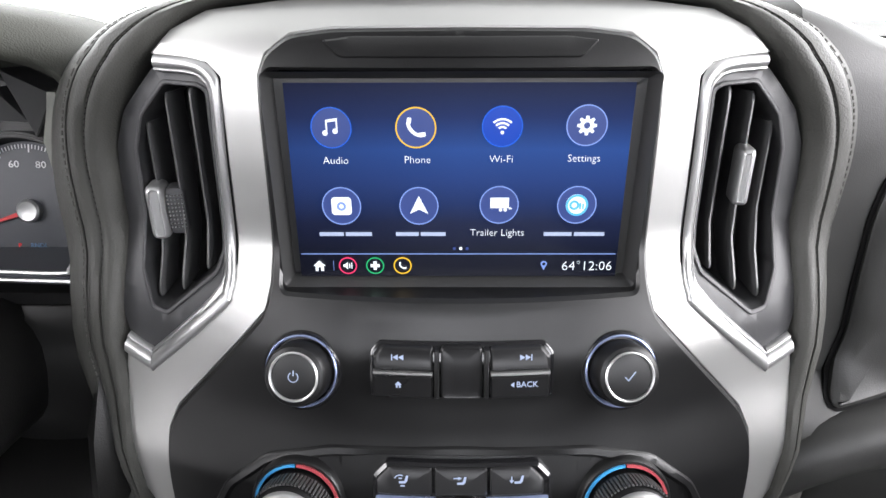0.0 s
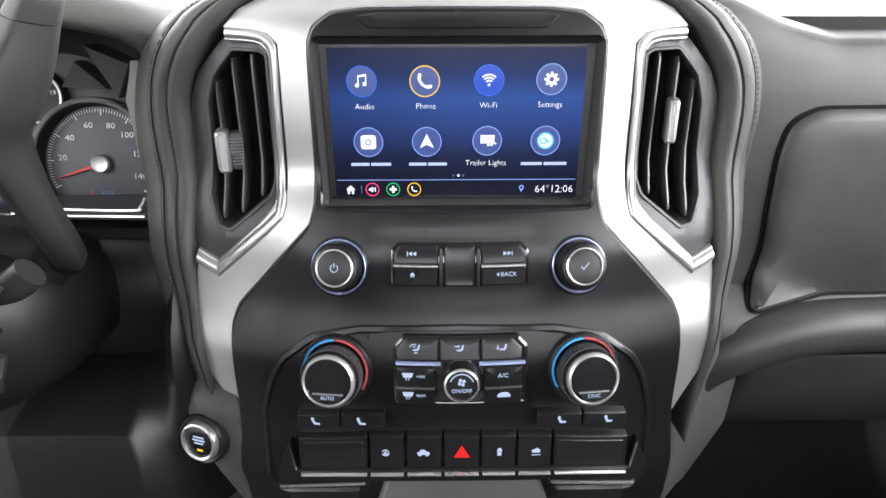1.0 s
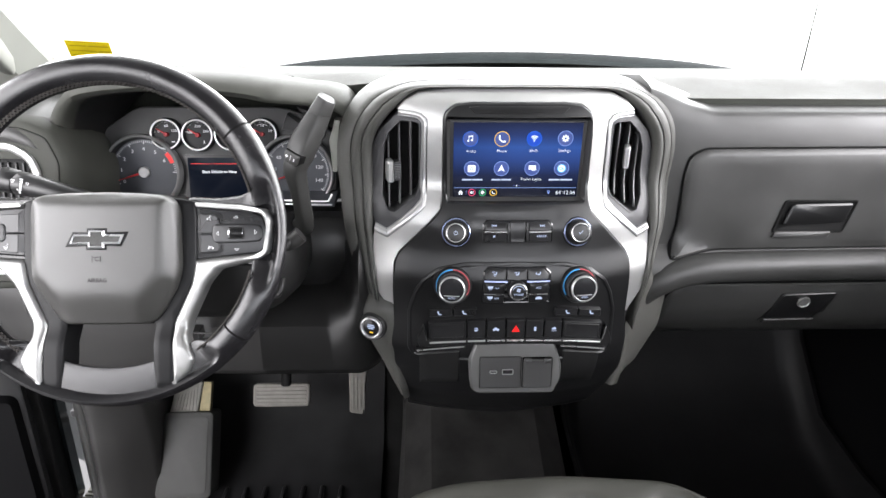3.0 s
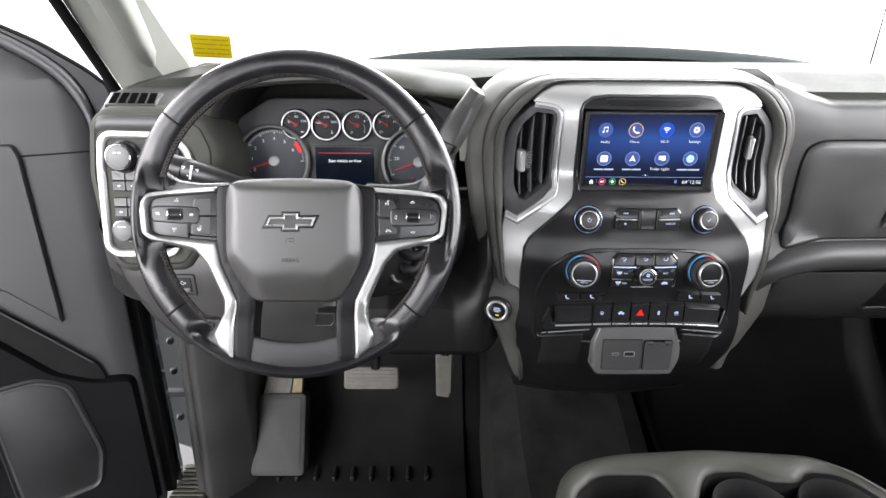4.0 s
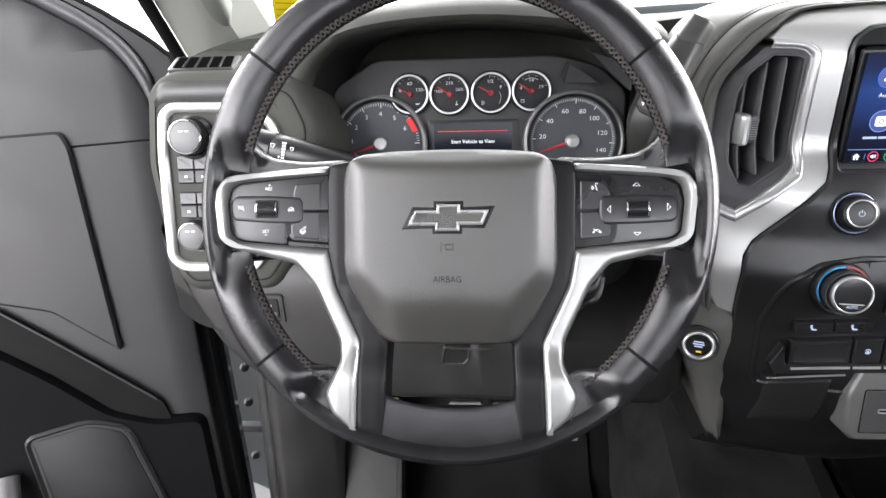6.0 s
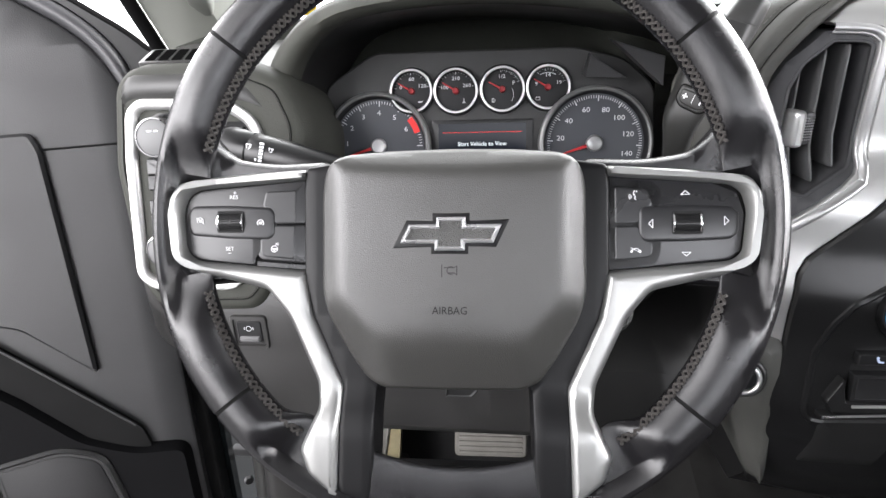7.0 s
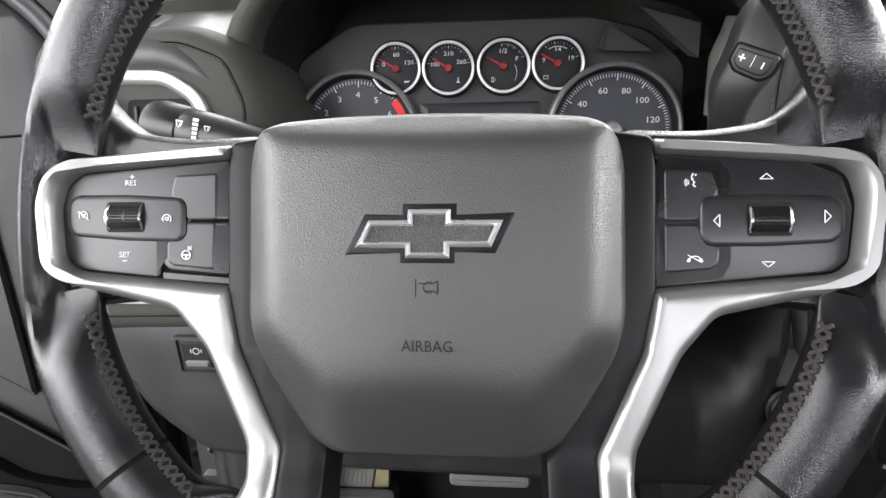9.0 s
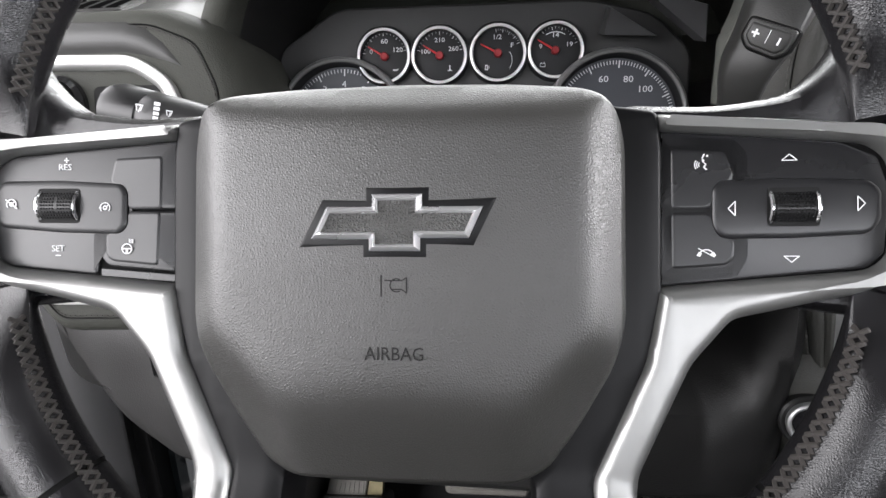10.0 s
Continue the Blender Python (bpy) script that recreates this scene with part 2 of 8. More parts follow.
def area2(p):
    return sum(p[i][0] * p[(i + 1) % len(p)][1] - p[(i + 1) % len(p)][0] * p[i][1] for i in range(len(p)))


def ccw(p):
    return list(p) if area2(p) > 0 else list(reversed(p))


def rounded(pts, r, n=4):
    """Rounds the corners of an outline with radius about r."""
    pts = ccw(pts)
    out = []
    k = len(pts)
    for i in range(k):
        a, b, c = (Vector(pts[(i + j) % k]) for j in (-1, 0, 1))
        d1, d2 = (a - b), (c - b)
        cut = min(r, d1.length * 0.45, d2.length * 0.45)
        p, q = b + d1.normalized() * cut, b + d2.normalized() * cut
        for s in range(n + 1):
            f = s / n
            out.append(tuple(p * (1 - f) ** 2 + b * 2 * f * (1 - f) + q * f ** 2))
    return out


def inset(pts, d):
    """An outline moved inwards by d."""
    if not d:
        return list(pts)
    out = []
    k = len(pts)
    for i in range(k):
        a, b, c = (Vector(pts[(i + j) % k]) for j in (-1, 0, 1))
        e1, e2 = (b - a), (c - b)
        if e1.length < 1e-7 or e2.length < 1e-7:
            e1 = e2 = (c - a)
        n1, n2 = Vector((-e1.y, e1.x)).normalized(), Vector((-e2.y, e2.x)).normalized()
        m = n1 + n2
        if m.length < 1e-4:
            m = n1
        m.normalize()
        out.append(tuple(b + m * (d / max(0.5, m.dot(n1)))))
    return out


def mirrored(half):
    """A whole outline from its right half, listed from the top to the bottom."""
    left = [(-x, y) for x, y in reversed(half) if abs(x) > 1e-6]
    return ccw(list(half) + left)


def rect(u0, v0, u1, v1):
    return [(u0, v0), (u1, v0), (u1, v1), (u0, v1)]


def disc(u, v, r, n=32):
    return [(u + r * math.cos(2 * math.pi * i / n), v + r * math.sin(2 * math.pi * i / n)) for i in range(n)]


def plate(pts, levels, warp, grid=0.0, back=False, bm=None):
    """A solid from an outline: rings at (inset, height) levels, capped in front, bent by warp(u, v, h)."""
    own = bmesh.new()
    pts = ccw(pts)
    rings = []
    for d, h in levels:
        rings.append([own.verts.new((u, v, h)) for u, v in inset(pts, d)])
    k = len(pts)
    for a, b in zip(rings, rings[1:]):
        for i in range(k):
            own.faces.new((a[i], a[(i + 1) % k], b[(i + 1) % k], b[i]))
    own.faces.new(rings[-1])
    if back:
        own.faces.new(list(reversed(rings[0])))
    if grid:
        for axis in (0, 1):
            lo, hi = min(p[axis] for p in pts), max(p[axis] for p in pts)
            for i in range(1, int((hi - lo) / grid) + 1):
                at = lo + i * (hi - lo) / (int((hi - lo) / grid) + 1)
                co, no = [0, 0, 0], [0, 0, 0]
                co[axis], no[axis] = at, 1
                bmesh.ops.bisect_plane(own, geom=own.verts[:] + own.edges[:] + own.faces[:], plane_co=co, plane_no=no, dist=1e-6)
    own.normal_update()
    big = [f for f in own.faces if len(f.verts) > 4]
    if big:
        bmesh.ops.triangulate(own, faces=big, ngon_method="EAR_CLIP")
    for v in own.verts:
        v.co = warp(*v.co)
    if bm is None:
        return own
    return merge(bm, own)


def merge(bm, other):
    me = bpy.data.meshes.new("tmp")
    other.to_mesh(me)
    bm.from_mesh(me)
    bpy.data.meshes.remove(me)
    other.free()
    return bm


def lathe(profile, m, n=40, bm=None, u=0.0, v=0.0):
    """A turned solid about a face's outward axis: profile of (radius, height)."""
    own = bm or bmesh.new()
    rings = []
    for r, h in profile:
        if r < 1e-6:
            rings.append([own.verts.new(m @ Vector((u, v, h)))])
        else:
            rings.append([own.verts.new(m @ Vector((u + r * math.cos(2 * math.pi * i / n), v + r * math.sin(2 * math.pi * i / n), h))) for i in range(n)])
    for a, b in zip(rings, rings[1:]):
        for i in range(n):
            j = (i + 1) % n
            if len(a) == 1 and len(b) == 1:
                continue
            if len(a) == 1:
                own.faces.new((a[0], b[j], b[i]))
            elif len(b) == 1:
                own.faces.new((a[i], a[j], b[0]))
            else:
                own.faces.new((a[i], a[j], b[j], b[i]))
    return own


def spline(pts, n=6, closed=False):
    """A smooth line through points."""
    pts = [Vector(p) for p in pts]
    k = len(pts)
    out = []
    for i in range(k if closed else k - 1):
        if closed:
            a, b, c, d = (pts[(i + j) % k] for j in (-1, 0, 1, 2))
        else:
            b, c = pts[i], pts[i + 1]
            a = pts[i - 1] if i else b * 2 - c
            d = pts[i + 2] if i + 2 < k else c * 2 - b
        for s in range(n):
            t = s / n
            out.append(0.5 * ((2 * b) + (c - a) * t + (2 * a - 5 * b + 4 * c - d) * t * t + (3 * b - a - 3 * c + d) * t ** 3))
    if not closed:
        out.append(pts[-1])
    return out


def tube(path, r, n=10, closed=False, bm=None, flat=1.0, up=(0, 0, 1)):
    """A round or flattened bar along a line; r may be a number or one for each point."""
    own = bm or bmesh.new()
    path = [Vector(p) for p in path]
    k = len(path)
    rings = []
    for i, p in enumerate(path):
        a = path[(i - 1) % k] if closed or i else p
        b = path[(i + 1) % k] if closed or i < k - 1 else p
        d = (b - a).normalized()
        s = d.cross(Vector(up))
        if s.length < 1e-4:
            s = d.cross(Vector((1, 0, 0)))
        s.normalize()
        w = s.cross(d)
        rr = r[i] if isinstance(r, (list, tuple)) else r
        rings.append([own.verts.new(p + s * (rr * math.cos(2 * math.pi * j / n)) + w * (rr * flat * math.sin(2 * math.pi * j / n))) for j in range(n)])
    for i in range(k if closed else k - 1):
        a, b = rings[i], rings[(i + 1) % k]
        for j in range(n):
            own.faces.new((a[j], a[(j + 1) % n], b[(j + 1) % n], b[j]))
    if not closed:
        own.faces.new(list(reversed(rings[0])))
        own.faces.new(rings[-1])
    return own


def loft(sections, closed=True, caps=True, ring=False, bm=None):
    """A skin over sections of as many points each; closed: each section is a closed line; ring: the last joins the first."""
    own = bm or bmesh.new()
    rows = [[own.verts.new(p) for p in s] for s in sections]
    k = len(rows[0])
    pairs = list(zip(rows, rows[1:])) + ([(rows[-1], rows[0])] if ring else [])
    for a, b in pairs:
        for i in range(k if closed else k - 1):
            own.faces.new((a[i], a[(i + 1) % k], b[(i + 1) % k], b[i]))
    if caps and closed and not ring:
        own.faces.new(list(reversed(rows[0])))
        own.faces.new(rows[-1])
    return own


def box(lo, hi, bevel=0.0, bm=None):
    """A block with softened edges."""
    own = bmesh.new()
    bmesh.ops.create_cube(own, size=1)
    for v in own.verts:
        v.co = Vector([lo[i] + (v.co[i] + 0.5) * (hi[i] - lo[i]) for i in range(3)])
    if bevel:
        bmesh.ops.bevel(own, geom=own.edges[:], offset=bevel, segments=3, profile=0.5, affect="EDGES")
    if bm is None:
        return own
    return merge(bm, own)


def finish(ob_name, bm, mat, sharp=38):
    bmesh.ops.recalc_face_normals(bm, faces=bm.faces[:])
    for f in bm.faces:
        f.smooth = True
    for e in bm.edges:
        if len(e.link_faces) == 2 and e.calc_face_angle(0) > radians(sharp):
            e.smooth = False
    me = bpy.data.meshes.new(ob_name)
    bm.to_mesh(me)
    bm.free()
    me.materials.append(mat)
    return new(ob_name, me)


def thing(name, base, label, category, group="", kind=""):
    """An Empty at a thing's base, to hold its parts."""
    ob = new(name)
    ob.empty_display_size = 0.02
    ob.location = base
    return tagged(ob, label, category, group, kind)


def part(name, bm, mat, parent, label="", sharp=38):
    ob = finish(name, bm, mat, sharp)
    ob.parent = parent
    if parent.type == "EMPTY" and parent.parent is None:
        ob.matrix_parent_inverse = Matrix.Translation(-parent.location)
    return tagged(ob, label)


def solo(name, bm, mat, label, category, group="", kind="", sharp=38):
    return tagged(finish(name, bm, mat, sharp), label, category, group, kind)


def words(text, size, m, mat, parent, name="lettering", depth=0.0002, align="CENTER", wide=1.0, thin=0.0):
    """Lettering on a face: m has x along the line, y up and z out."""
    cu = bpy.data.curves.new("text", "FONT")
    cu.body, cu.size, cu.extrude, cu.align_x, cu.align_y = text, size, depth, align, "CENTER"
    cu.resolution_u, cu.offset = 2, -thin * size
    tmp = new("text", cu)
    me = bpy.data.meshes.new_from_object(tmp.evaluated_get(bpy.context.evaluated_depsgraph_get()))
    bpy.data.objects.remove(tmp)
    bpy.data.curves.remove(cu)
    me.transform(m @ Matrix.Diagonal((wide, 1, 1, 1)))
    me.materials.clear()
    me.materials.append(mat)
    me.name = name
    ob = new(name, me)
    ob.parent = parent
    if parent.type == "EMPTY" and parent.parent is None:
        ob.matrix_parent_inverse = Matrix.Translation(-parent.location)
    return ob


def shift(m, u, v, h=0.0):
    return m @ Matrix.Translation((u, v, h))


# ---- the cab ----
def prism_x(profile, xs, mat, name, label, category, kind="structure"):
    """A body of constant (y, z) profile from side to side."""
    return solo(name, loft([[Vector((x, y, z)) for y, z in profile] for x in xs]), mat, label, category, kind=kind)


booth = bmesh.new()
plate(rect(-12, -12, 12, 12), [(0, -0.1), (0, 0.0)], lambda u, v, h: Vector((u, v, -0.62 + h)), bm=booth, back=True)
solo("ground", booth, FLOORWHITE, "dark grey painted floor of the photo booth", "ground", kind="structure")
floor_profile = [(-1.35, -0.06), (-1.35, 0.0), (0.62, 0.0), (0.76, 0.03), (0.90, 0.17), (1.02, 0.36), (1.06, 0.52), (1.10, 0.52), (1.08, 0.30), (0.95, 0.08), (0.80, -0.06)]
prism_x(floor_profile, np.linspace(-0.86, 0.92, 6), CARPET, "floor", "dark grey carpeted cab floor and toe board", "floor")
# tunnel hump under the stack
hump = [[Vector((x, y, z)) for x, z in ((-0.20, -0.01), (-0.18, 0.10 + s), (-0.12, 0.155 + s), (0.12, 0.155 + s), (0.18, 0.10 + s), (0.20, -0.01))] for y, s in ((-1.2, 0.0), (0.30, 0.0), (0.55, 0.02), (0.80, 0.10), (1.02, 0.26))]
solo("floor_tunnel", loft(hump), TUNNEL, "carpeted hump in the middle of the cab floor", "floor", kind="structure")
# firewall, rear wall, roof, far side
solo("wall_firewall", box((-0.90, 1.05, 0.0), (0.95, 1.10, 0.93)), CARPET, "dark firewall behind the dashboard", "wall", kind="structure")
rear = bmesh.new()
box((-0.90, -1.40, -0.06), (0.95, -1.34, 0.98), bm=rear)
box((-0.90, -1.40, 0.88), (-0.78, -1.34, 1.50), bm=rear)
box((0.83, -1.40, 0.88), (0.95, -1.34, 1.50), bm=rear)
box((-0.78, -1.40, 1.42), (0.83, -1.34, 1.50), bm=rear)
solo("wall_rear", rear, DOOR, "dark grey rear cab wall with a window opening", "wall", kind="structure")
solo("ceiling", box((-0.84, -1.34, 1.46), (0.89, 0.28, 1.50)), HEADLINER, "light grey cloth headliner", "ceiling", kind="structure")
far = bmesh.new()
box((0.89, -1.34, -0.06), (0.95, 1.05, 0.90), bm=far)
box((0.89, -1.34, 0.90), (0.95, -1.24, 1.46), bm=far)
box((0.89, -0.50, 0.90), (0.95, -0.36, 1.46), bm=far)
box((0.89, -1.34, 1.40), (0.95, 0.32, 1.46), bm=far)
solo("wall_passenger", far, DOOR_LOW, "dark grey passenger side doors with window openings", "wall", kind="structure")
near = bmesh.new()
box((-0.90, -1.34, -0.06), (-0.84, -0.50, 0.90), bm=near)
box((-0.90, -1.34, 0.90), (-0.84, -1.24, 1.46), bm=near)
box((-0.90, -0.62, 0.90), (-0.84, -0.50, 1.46), bm=near)
box((-0.90, -1.34, 1.40), (-0.84, 0.32, 1.46), bm=near)
box((-0.90, -0.50, -0.06), (-0.84, 0.78, 0.02), bm=near)
solo("wall_driver", near, DOOR, "dark grey driver side wall round the open doorway", "wall", kind="structure")
# unseen panes behind the front seats, their tint added to cut the light
for name, lo, hi in (("window_2", (-0.78, -1.375, 0.98), (0.83, -1.370, 1.42)), ("window_3", (0.918, -1.24, 0.90), (0.923, -0.50, 1.40)), ("window_4", (-0.873, -1.24, 0.90), (-0.868, -0.62, 1.40))):
    solo(name, box(lo, hi), TINTED, "unseen rear cab window, tinted to cut the light from behind", "window", kind="structure")
# A pillars
for sx in (-1, 1):
    rows = []
    plain = ((0.068, -0.030), (0.055, -0.040), (0.030, -0.052), (0.012, -0.050), (-0.010, -0.042), (-0.030, -0.035), (-0.058, 0.030), (-0.050, 0.060), (0.030, 0.060), (0.075, 0.015))
    ridged = ((0.090, -0.008), (0.052, -0.021), (0.046, -0.018), (0.014, -0.052), (0.008, -0.056), (-0.004, -0.058), (-0.030, 0.006), (-0.024, 0.040), (0.030, 0.060), (0.088, 0.020))
    for t in np.linspace(0, 1, 14):
        c = Vector((sx * (0.800 + 0.02 * (1 - t)) + (0.0 if sx < 0 else 0.03), 0.70 - 0.42 * t, 0.915 + 0.545 * t))
        k = min(1.0, max(0.0, (t - 0.04) / 0.30)) ** 0.7
        rows.append([c + Vector((sx * (p[0] + (q[0] - p[0]) * k), p[1] + (q[1] - p[1]) * k, 0.0)) for p, q in zip(plain, ridged)])
    solo("pillar_trim", loft(rows), PILLAR, "light grey plastic windscreen pillar trim", "pillar", kind="structure", sharp=35)
    seal = tube([Vector((sx * 0.905 + (0 if sx < 0 else 0.03), 0.69 - 0.44 * t, 0.90 + 0.56 * t)) for t in np.linspace(-0.05, 1, 8)], 0.009, 10)
    solo("door_seal", seal, SEAM, "black rubber door seal along the pillar", "seal", kind="structure")
# windscreen
wsx = np.linspace(-0.80, 0.85, 9)
rows = [[Vector((x, 1.03 - 0.10 * abs(x / 0.85) ** 2 - 0.72 * t, 0.945 + 0.52 * t)) for x in wsx] for t in np.linspace(0, 1, 5)]
outer = [[p + Vector((0, 0.004, 0.003)) for p in r] for r in rows]
bm = bmesh.new()
loft(rows, closed=False, bm=bm)
loft(outer, closed=False, bm=bm)
screen = solo("window_1", bm, GLASS, "clear curved windscreen", "window", kind="structure")
screen.visible_shadow = False
# bonnet beyond the glass
rows = []
for y, z, w in ((1.08, 0.955, 0.80), (1.10, 0.977, 0.80), (1.12, 0.9815, 0.80), (1.25, 0.966, 0.82), (1.70, 0.925, 0.84), (2.10, 0.86, 0.84), (2.15, 0.60, 0.84)):
    rows.append([Vector((x + 0.08, y - 0.05 * (x / 0.8) ** 2, z - 0.044 * (x / 0.7) ** 2 - 0.03 * abs(x / 0.75) ** 7)) for x in np.linspace(-w, w, 21)])
solo("bonnet", loft(rows, closed=False), BODY, "dark painted bonnet seen over the dashboard", "car body", kind="structure")
wing = bmesh.new()
box((0.90, 1.12, -0.20), (1.02, 2.10, 0.885), 0.03, bm=wing)
solo("front_wing", wing, BODY, "dark painted front wing beside the bonnet", "car body", kind="structure")
solo("front_wing", box((-1.00, 0.86, -0.30), (-0.88, 2.10, 0.885), 0.03), BODY, "dark painted front wing beside the bonnet", "car body", kind="structure")
ant = thing("antenna", (0.98, 1.35, 0.90), "thin black aerial mast on the front wing", "antenna")
part("mast", tube([(0.985, 1.35, 0.90), (1.03, 1.42, 1.30)], 0.0025, 8), SEAM, ant)
part("base", lathe([(0.016, 0.0), (0.013, 0.02), (0.005, 0.03), (0, 0.03)], Matrix.Translation((0.985, 1.35, 0.88)), 16), SEAM, ant)

# ---- the dashboard ----
dash = thing("dashboard", (0, 0.7, 0.45), "dark grey moulded dashboard with soft upper pad", "dashboard")


def dash_right(x):
    """The passenger side's closed profile."""
    b = 0.010
    up = float(np.interp(x, [0.20, 0.225, 0.268, 0.31], [0.036, 0.028, 0.010, 0.0]))
    return [(1.00, 0.950), (0.80, 0.962), (0.62, 0.966 + 0.5 * up), (0.53, 0.959 + up), (0.490, 0.9510 + up), (0.4800, 0.9470 + up), (0.4755, 0.9445 + up), (0.4720, 0.938 + up), (0.4690, 0.924 + 0.6 * up), (0.4670, 0.908), (0.4665, 0.896), (0.466, 0.80), (0.462, 0.735), (0.450, 0.722), (0.432 + b, 0.712), (0.424 + b, 0.700), (0.424 + b, 0.690), (0.434 + b, 0.680), (0.450, 0.672), (0.459, 0.660), (0.464, 0.640), (0.472, 0.612), (0.488, 0.580), (0.514, 0.548), (0.552, 0.518), (0.610, 0.492), (0.69, 0.475), (1.00, 0.47)]


part("passenger_side", loft([[Vector((x, y, z)) for y, z in dash_right(x)] for x in np.linspace(0.205, 0.888, 60)]), DASH, dash)
# soft top pad, over the whole width
rows = []
for x in np.linspace(-0.84, 0.888, 48):
    r = []
    front = 0.66 if -0.71 < x < -0.33 else (0.58 if x < 0 else 0.50)
    for y in np.linspace(front, 1.02, 12):
        z = 0.958 + 0.012 * math.exp(-((y - 0.68) / 0.12) ** 2) - 0.010 * max(0, (y - 0.85) / 0.17)
        z += 0.020 * math.exp(-((x) / 0.20) ** 4) * math.exp(-((y - 0.58) / 0.10) ** 2)
        z -= 0.03 * max(0, (abs(x) - 0.72) / 0.15) ** 2
        r.append(Vector((x, y, z + 0.003)))
    rows.append([Vector((x, front, 0.90))] + r + [Vector((x, 1.03, 0.90))])
part("top_pad", loft(rows, closed=False), DASH_TOP, dash, "dark grey-green soft top pad", sharp=70)
# driver side knee panel
rows = []
for x in np.linspace(-0.865, -0.205, 70):
    f = min(1, max(0, (x + 0.865) / 0.10))
    g = min(1, max(0, (-0.28 - x) / 0.06))
    edge = 0.06 * (1 - f) ** 2 + 0.045 * max(0.0, (x + 0.245) / 0.04) ** 2
    low = float(np.interp(x, [-0.865, -0.82, -0.78, -0.74, -0.60, -0.40, -0.36, -0.185], [0.70, 0.635, 0.58, 0.540, 0.524, 0.519, 0.519, 0.519]))
    top = float(np.interp(x, [-0.70, -0.665, -0.25, -0.235], [0.0, 0.095, 0.095, 0.0]))
    deep = 0.22 * min(1, max(0, (x + 0.50) / 0.03)) * (lambda k: k * k * (3 - 2 * k))(min(1, max(0, (-0.232 - x) / 0.075)))
    rows.append([Vector((x, y + edge + deep * (lambda k: k * k * (3 - 2 * k))(min(1, max(0, (z - 0.605) / 0.10))) * (1 if y < 0.5 else 0), z)) for y, z in ((0.60, 0.86 - top), (0.48, 0.855 - top), (0.455, 0.835 - top), (0.445, 0.80 - top * 0.6), (0.415, 0.755 - top * 0.2), (0.396, 0.72), (0.391, 0.70), (0.388, 0.68), (0.388, 0.66), (0.388, 0.64), (0.388, max(low + 0.05, 0.62)), (0.396, low + 0.025), (0.412, low + 0.004), (0.44, low - 0.002), (0.72, low + 0.03), (0.72, 0.84 - top))])
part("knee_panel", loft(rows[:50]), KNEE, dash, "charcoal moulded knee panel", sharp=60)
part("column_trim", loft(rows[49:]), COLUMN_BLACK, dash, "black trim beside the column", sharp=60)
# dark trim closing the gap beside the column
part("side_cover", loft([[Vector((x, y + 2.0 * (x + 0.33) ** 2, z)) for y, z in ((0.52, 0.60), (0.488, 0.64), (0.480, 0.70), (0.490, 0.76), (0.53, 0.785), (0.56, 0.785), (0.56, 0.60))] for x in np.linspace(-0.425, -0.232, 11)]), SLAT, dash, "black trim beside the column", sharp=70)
# cluster hood
IN = [(-0.668, 0.775), (-0.664, 0.830), (-0.655, 0.890), (-0.632, 0.940), (-0.585, 0.972), (-0.490, 0.9815), (-0.395, 0.975), (-0.320, 0.960), (-0.262, 0.936), (-0.242, 0.880), (-0.238, 0.775)]
OUT = [(-0.715, 0.775), (-0.712, 0.840), (-0.700, 0.905), (-0.668, 0.955), (-0.605, 0.992), (-0.490, 1.004), (-0.385, 1.000), (-0.310, 0.986), (-0.250, 0.962), (-0.228, 0.885), (-0.224, 0.775)]
a, b = spline([(x, 0, z) for x, z in IN], 5), spline([(x, 0, z) for x, z in OUT], 5)
rows = []
for p, q in zip(a, b):
    w = q - p
    c = Vector((-0.48, 0, 0.87))
    back = c + (p - c) * 0.97
    drop = max(0.0, q.z - 0.93)
    k = min(1, max(0, (-0.575 - p.x) / 0.07))
    p, q, w = p + Vector((-0.016 * k, 0, 0)), q + Vector((-0.012 * k, 0, 0)), w
    k2 = min(1, max(0, (p.x + 0.345) / 0.08))
    far_y = 0.075 * k + 0.085 * k2
    rows.append([Vector((back.x, 0.60, back.z - 0.012)), Vector((p.x, 0.50 + far_y * 0.6, p.z - 0.006)), Vector((p.x, 0.42 + far_y, p.z)), Vector((p.x + w.x * 0.10, 0.402 + far_y, p.z + w.z * 0.10)), Vector((p.x + w.x * 0.35, 0.398 + far_y, p.z + w.z * 0.35)), Vector((p.x + w.x * 0.65, 0.408 + far_y, p.z + w.z * 0.68)), Vector((p.x + w.x * 0.90, 0.435 + far_y, p.z + w.z * 0.93)), Vector((q.x, 0.49 + far_y, q.z)), Vector((q.x, 0.60, q.z - drop * 0.25)), Vector((q.x, 0.78, q.z - drop * 0.75))])
part("cluster_hood", loft([r[2:] for r in rows], closed=False), HOOD_SKIN, dash, "dark grained hood over the instruments", sharp=70)
part("hood_lining", loft([r[:3] for r in rows], closed=False), SLAT, dash, "matt black hood lining", sharp=70)

# rolled bolster between the two glove compartments, running down beside the stack
path = spline([(0.888, 0.452, 0.702), (0.60, 0.452, 0.702), (0.40, 0.450, 0.700), (0.320, 0.447, 0.697), (0.268, 0.446, 0.684), (0.236, 0.448, 0.660), (0.222, 0.455, 0.630)], 6)
part("bolster", tube(path, [0.026] * (len(path) - 12) + [0.026 - 0.0006 * i for i in range(12)], 18, up=(0, -1, 0)), DASH, dash)
part("bolster_back", loft([[p + Vector((0, 0.01, 0.018)), p + Vector((0.018, 0.02, -0.018)), p + Vector((0.03, 0.12, -0.02)), p + Vector((0.0, 0.12, 0.02))] for p in path]), DASH, dash)
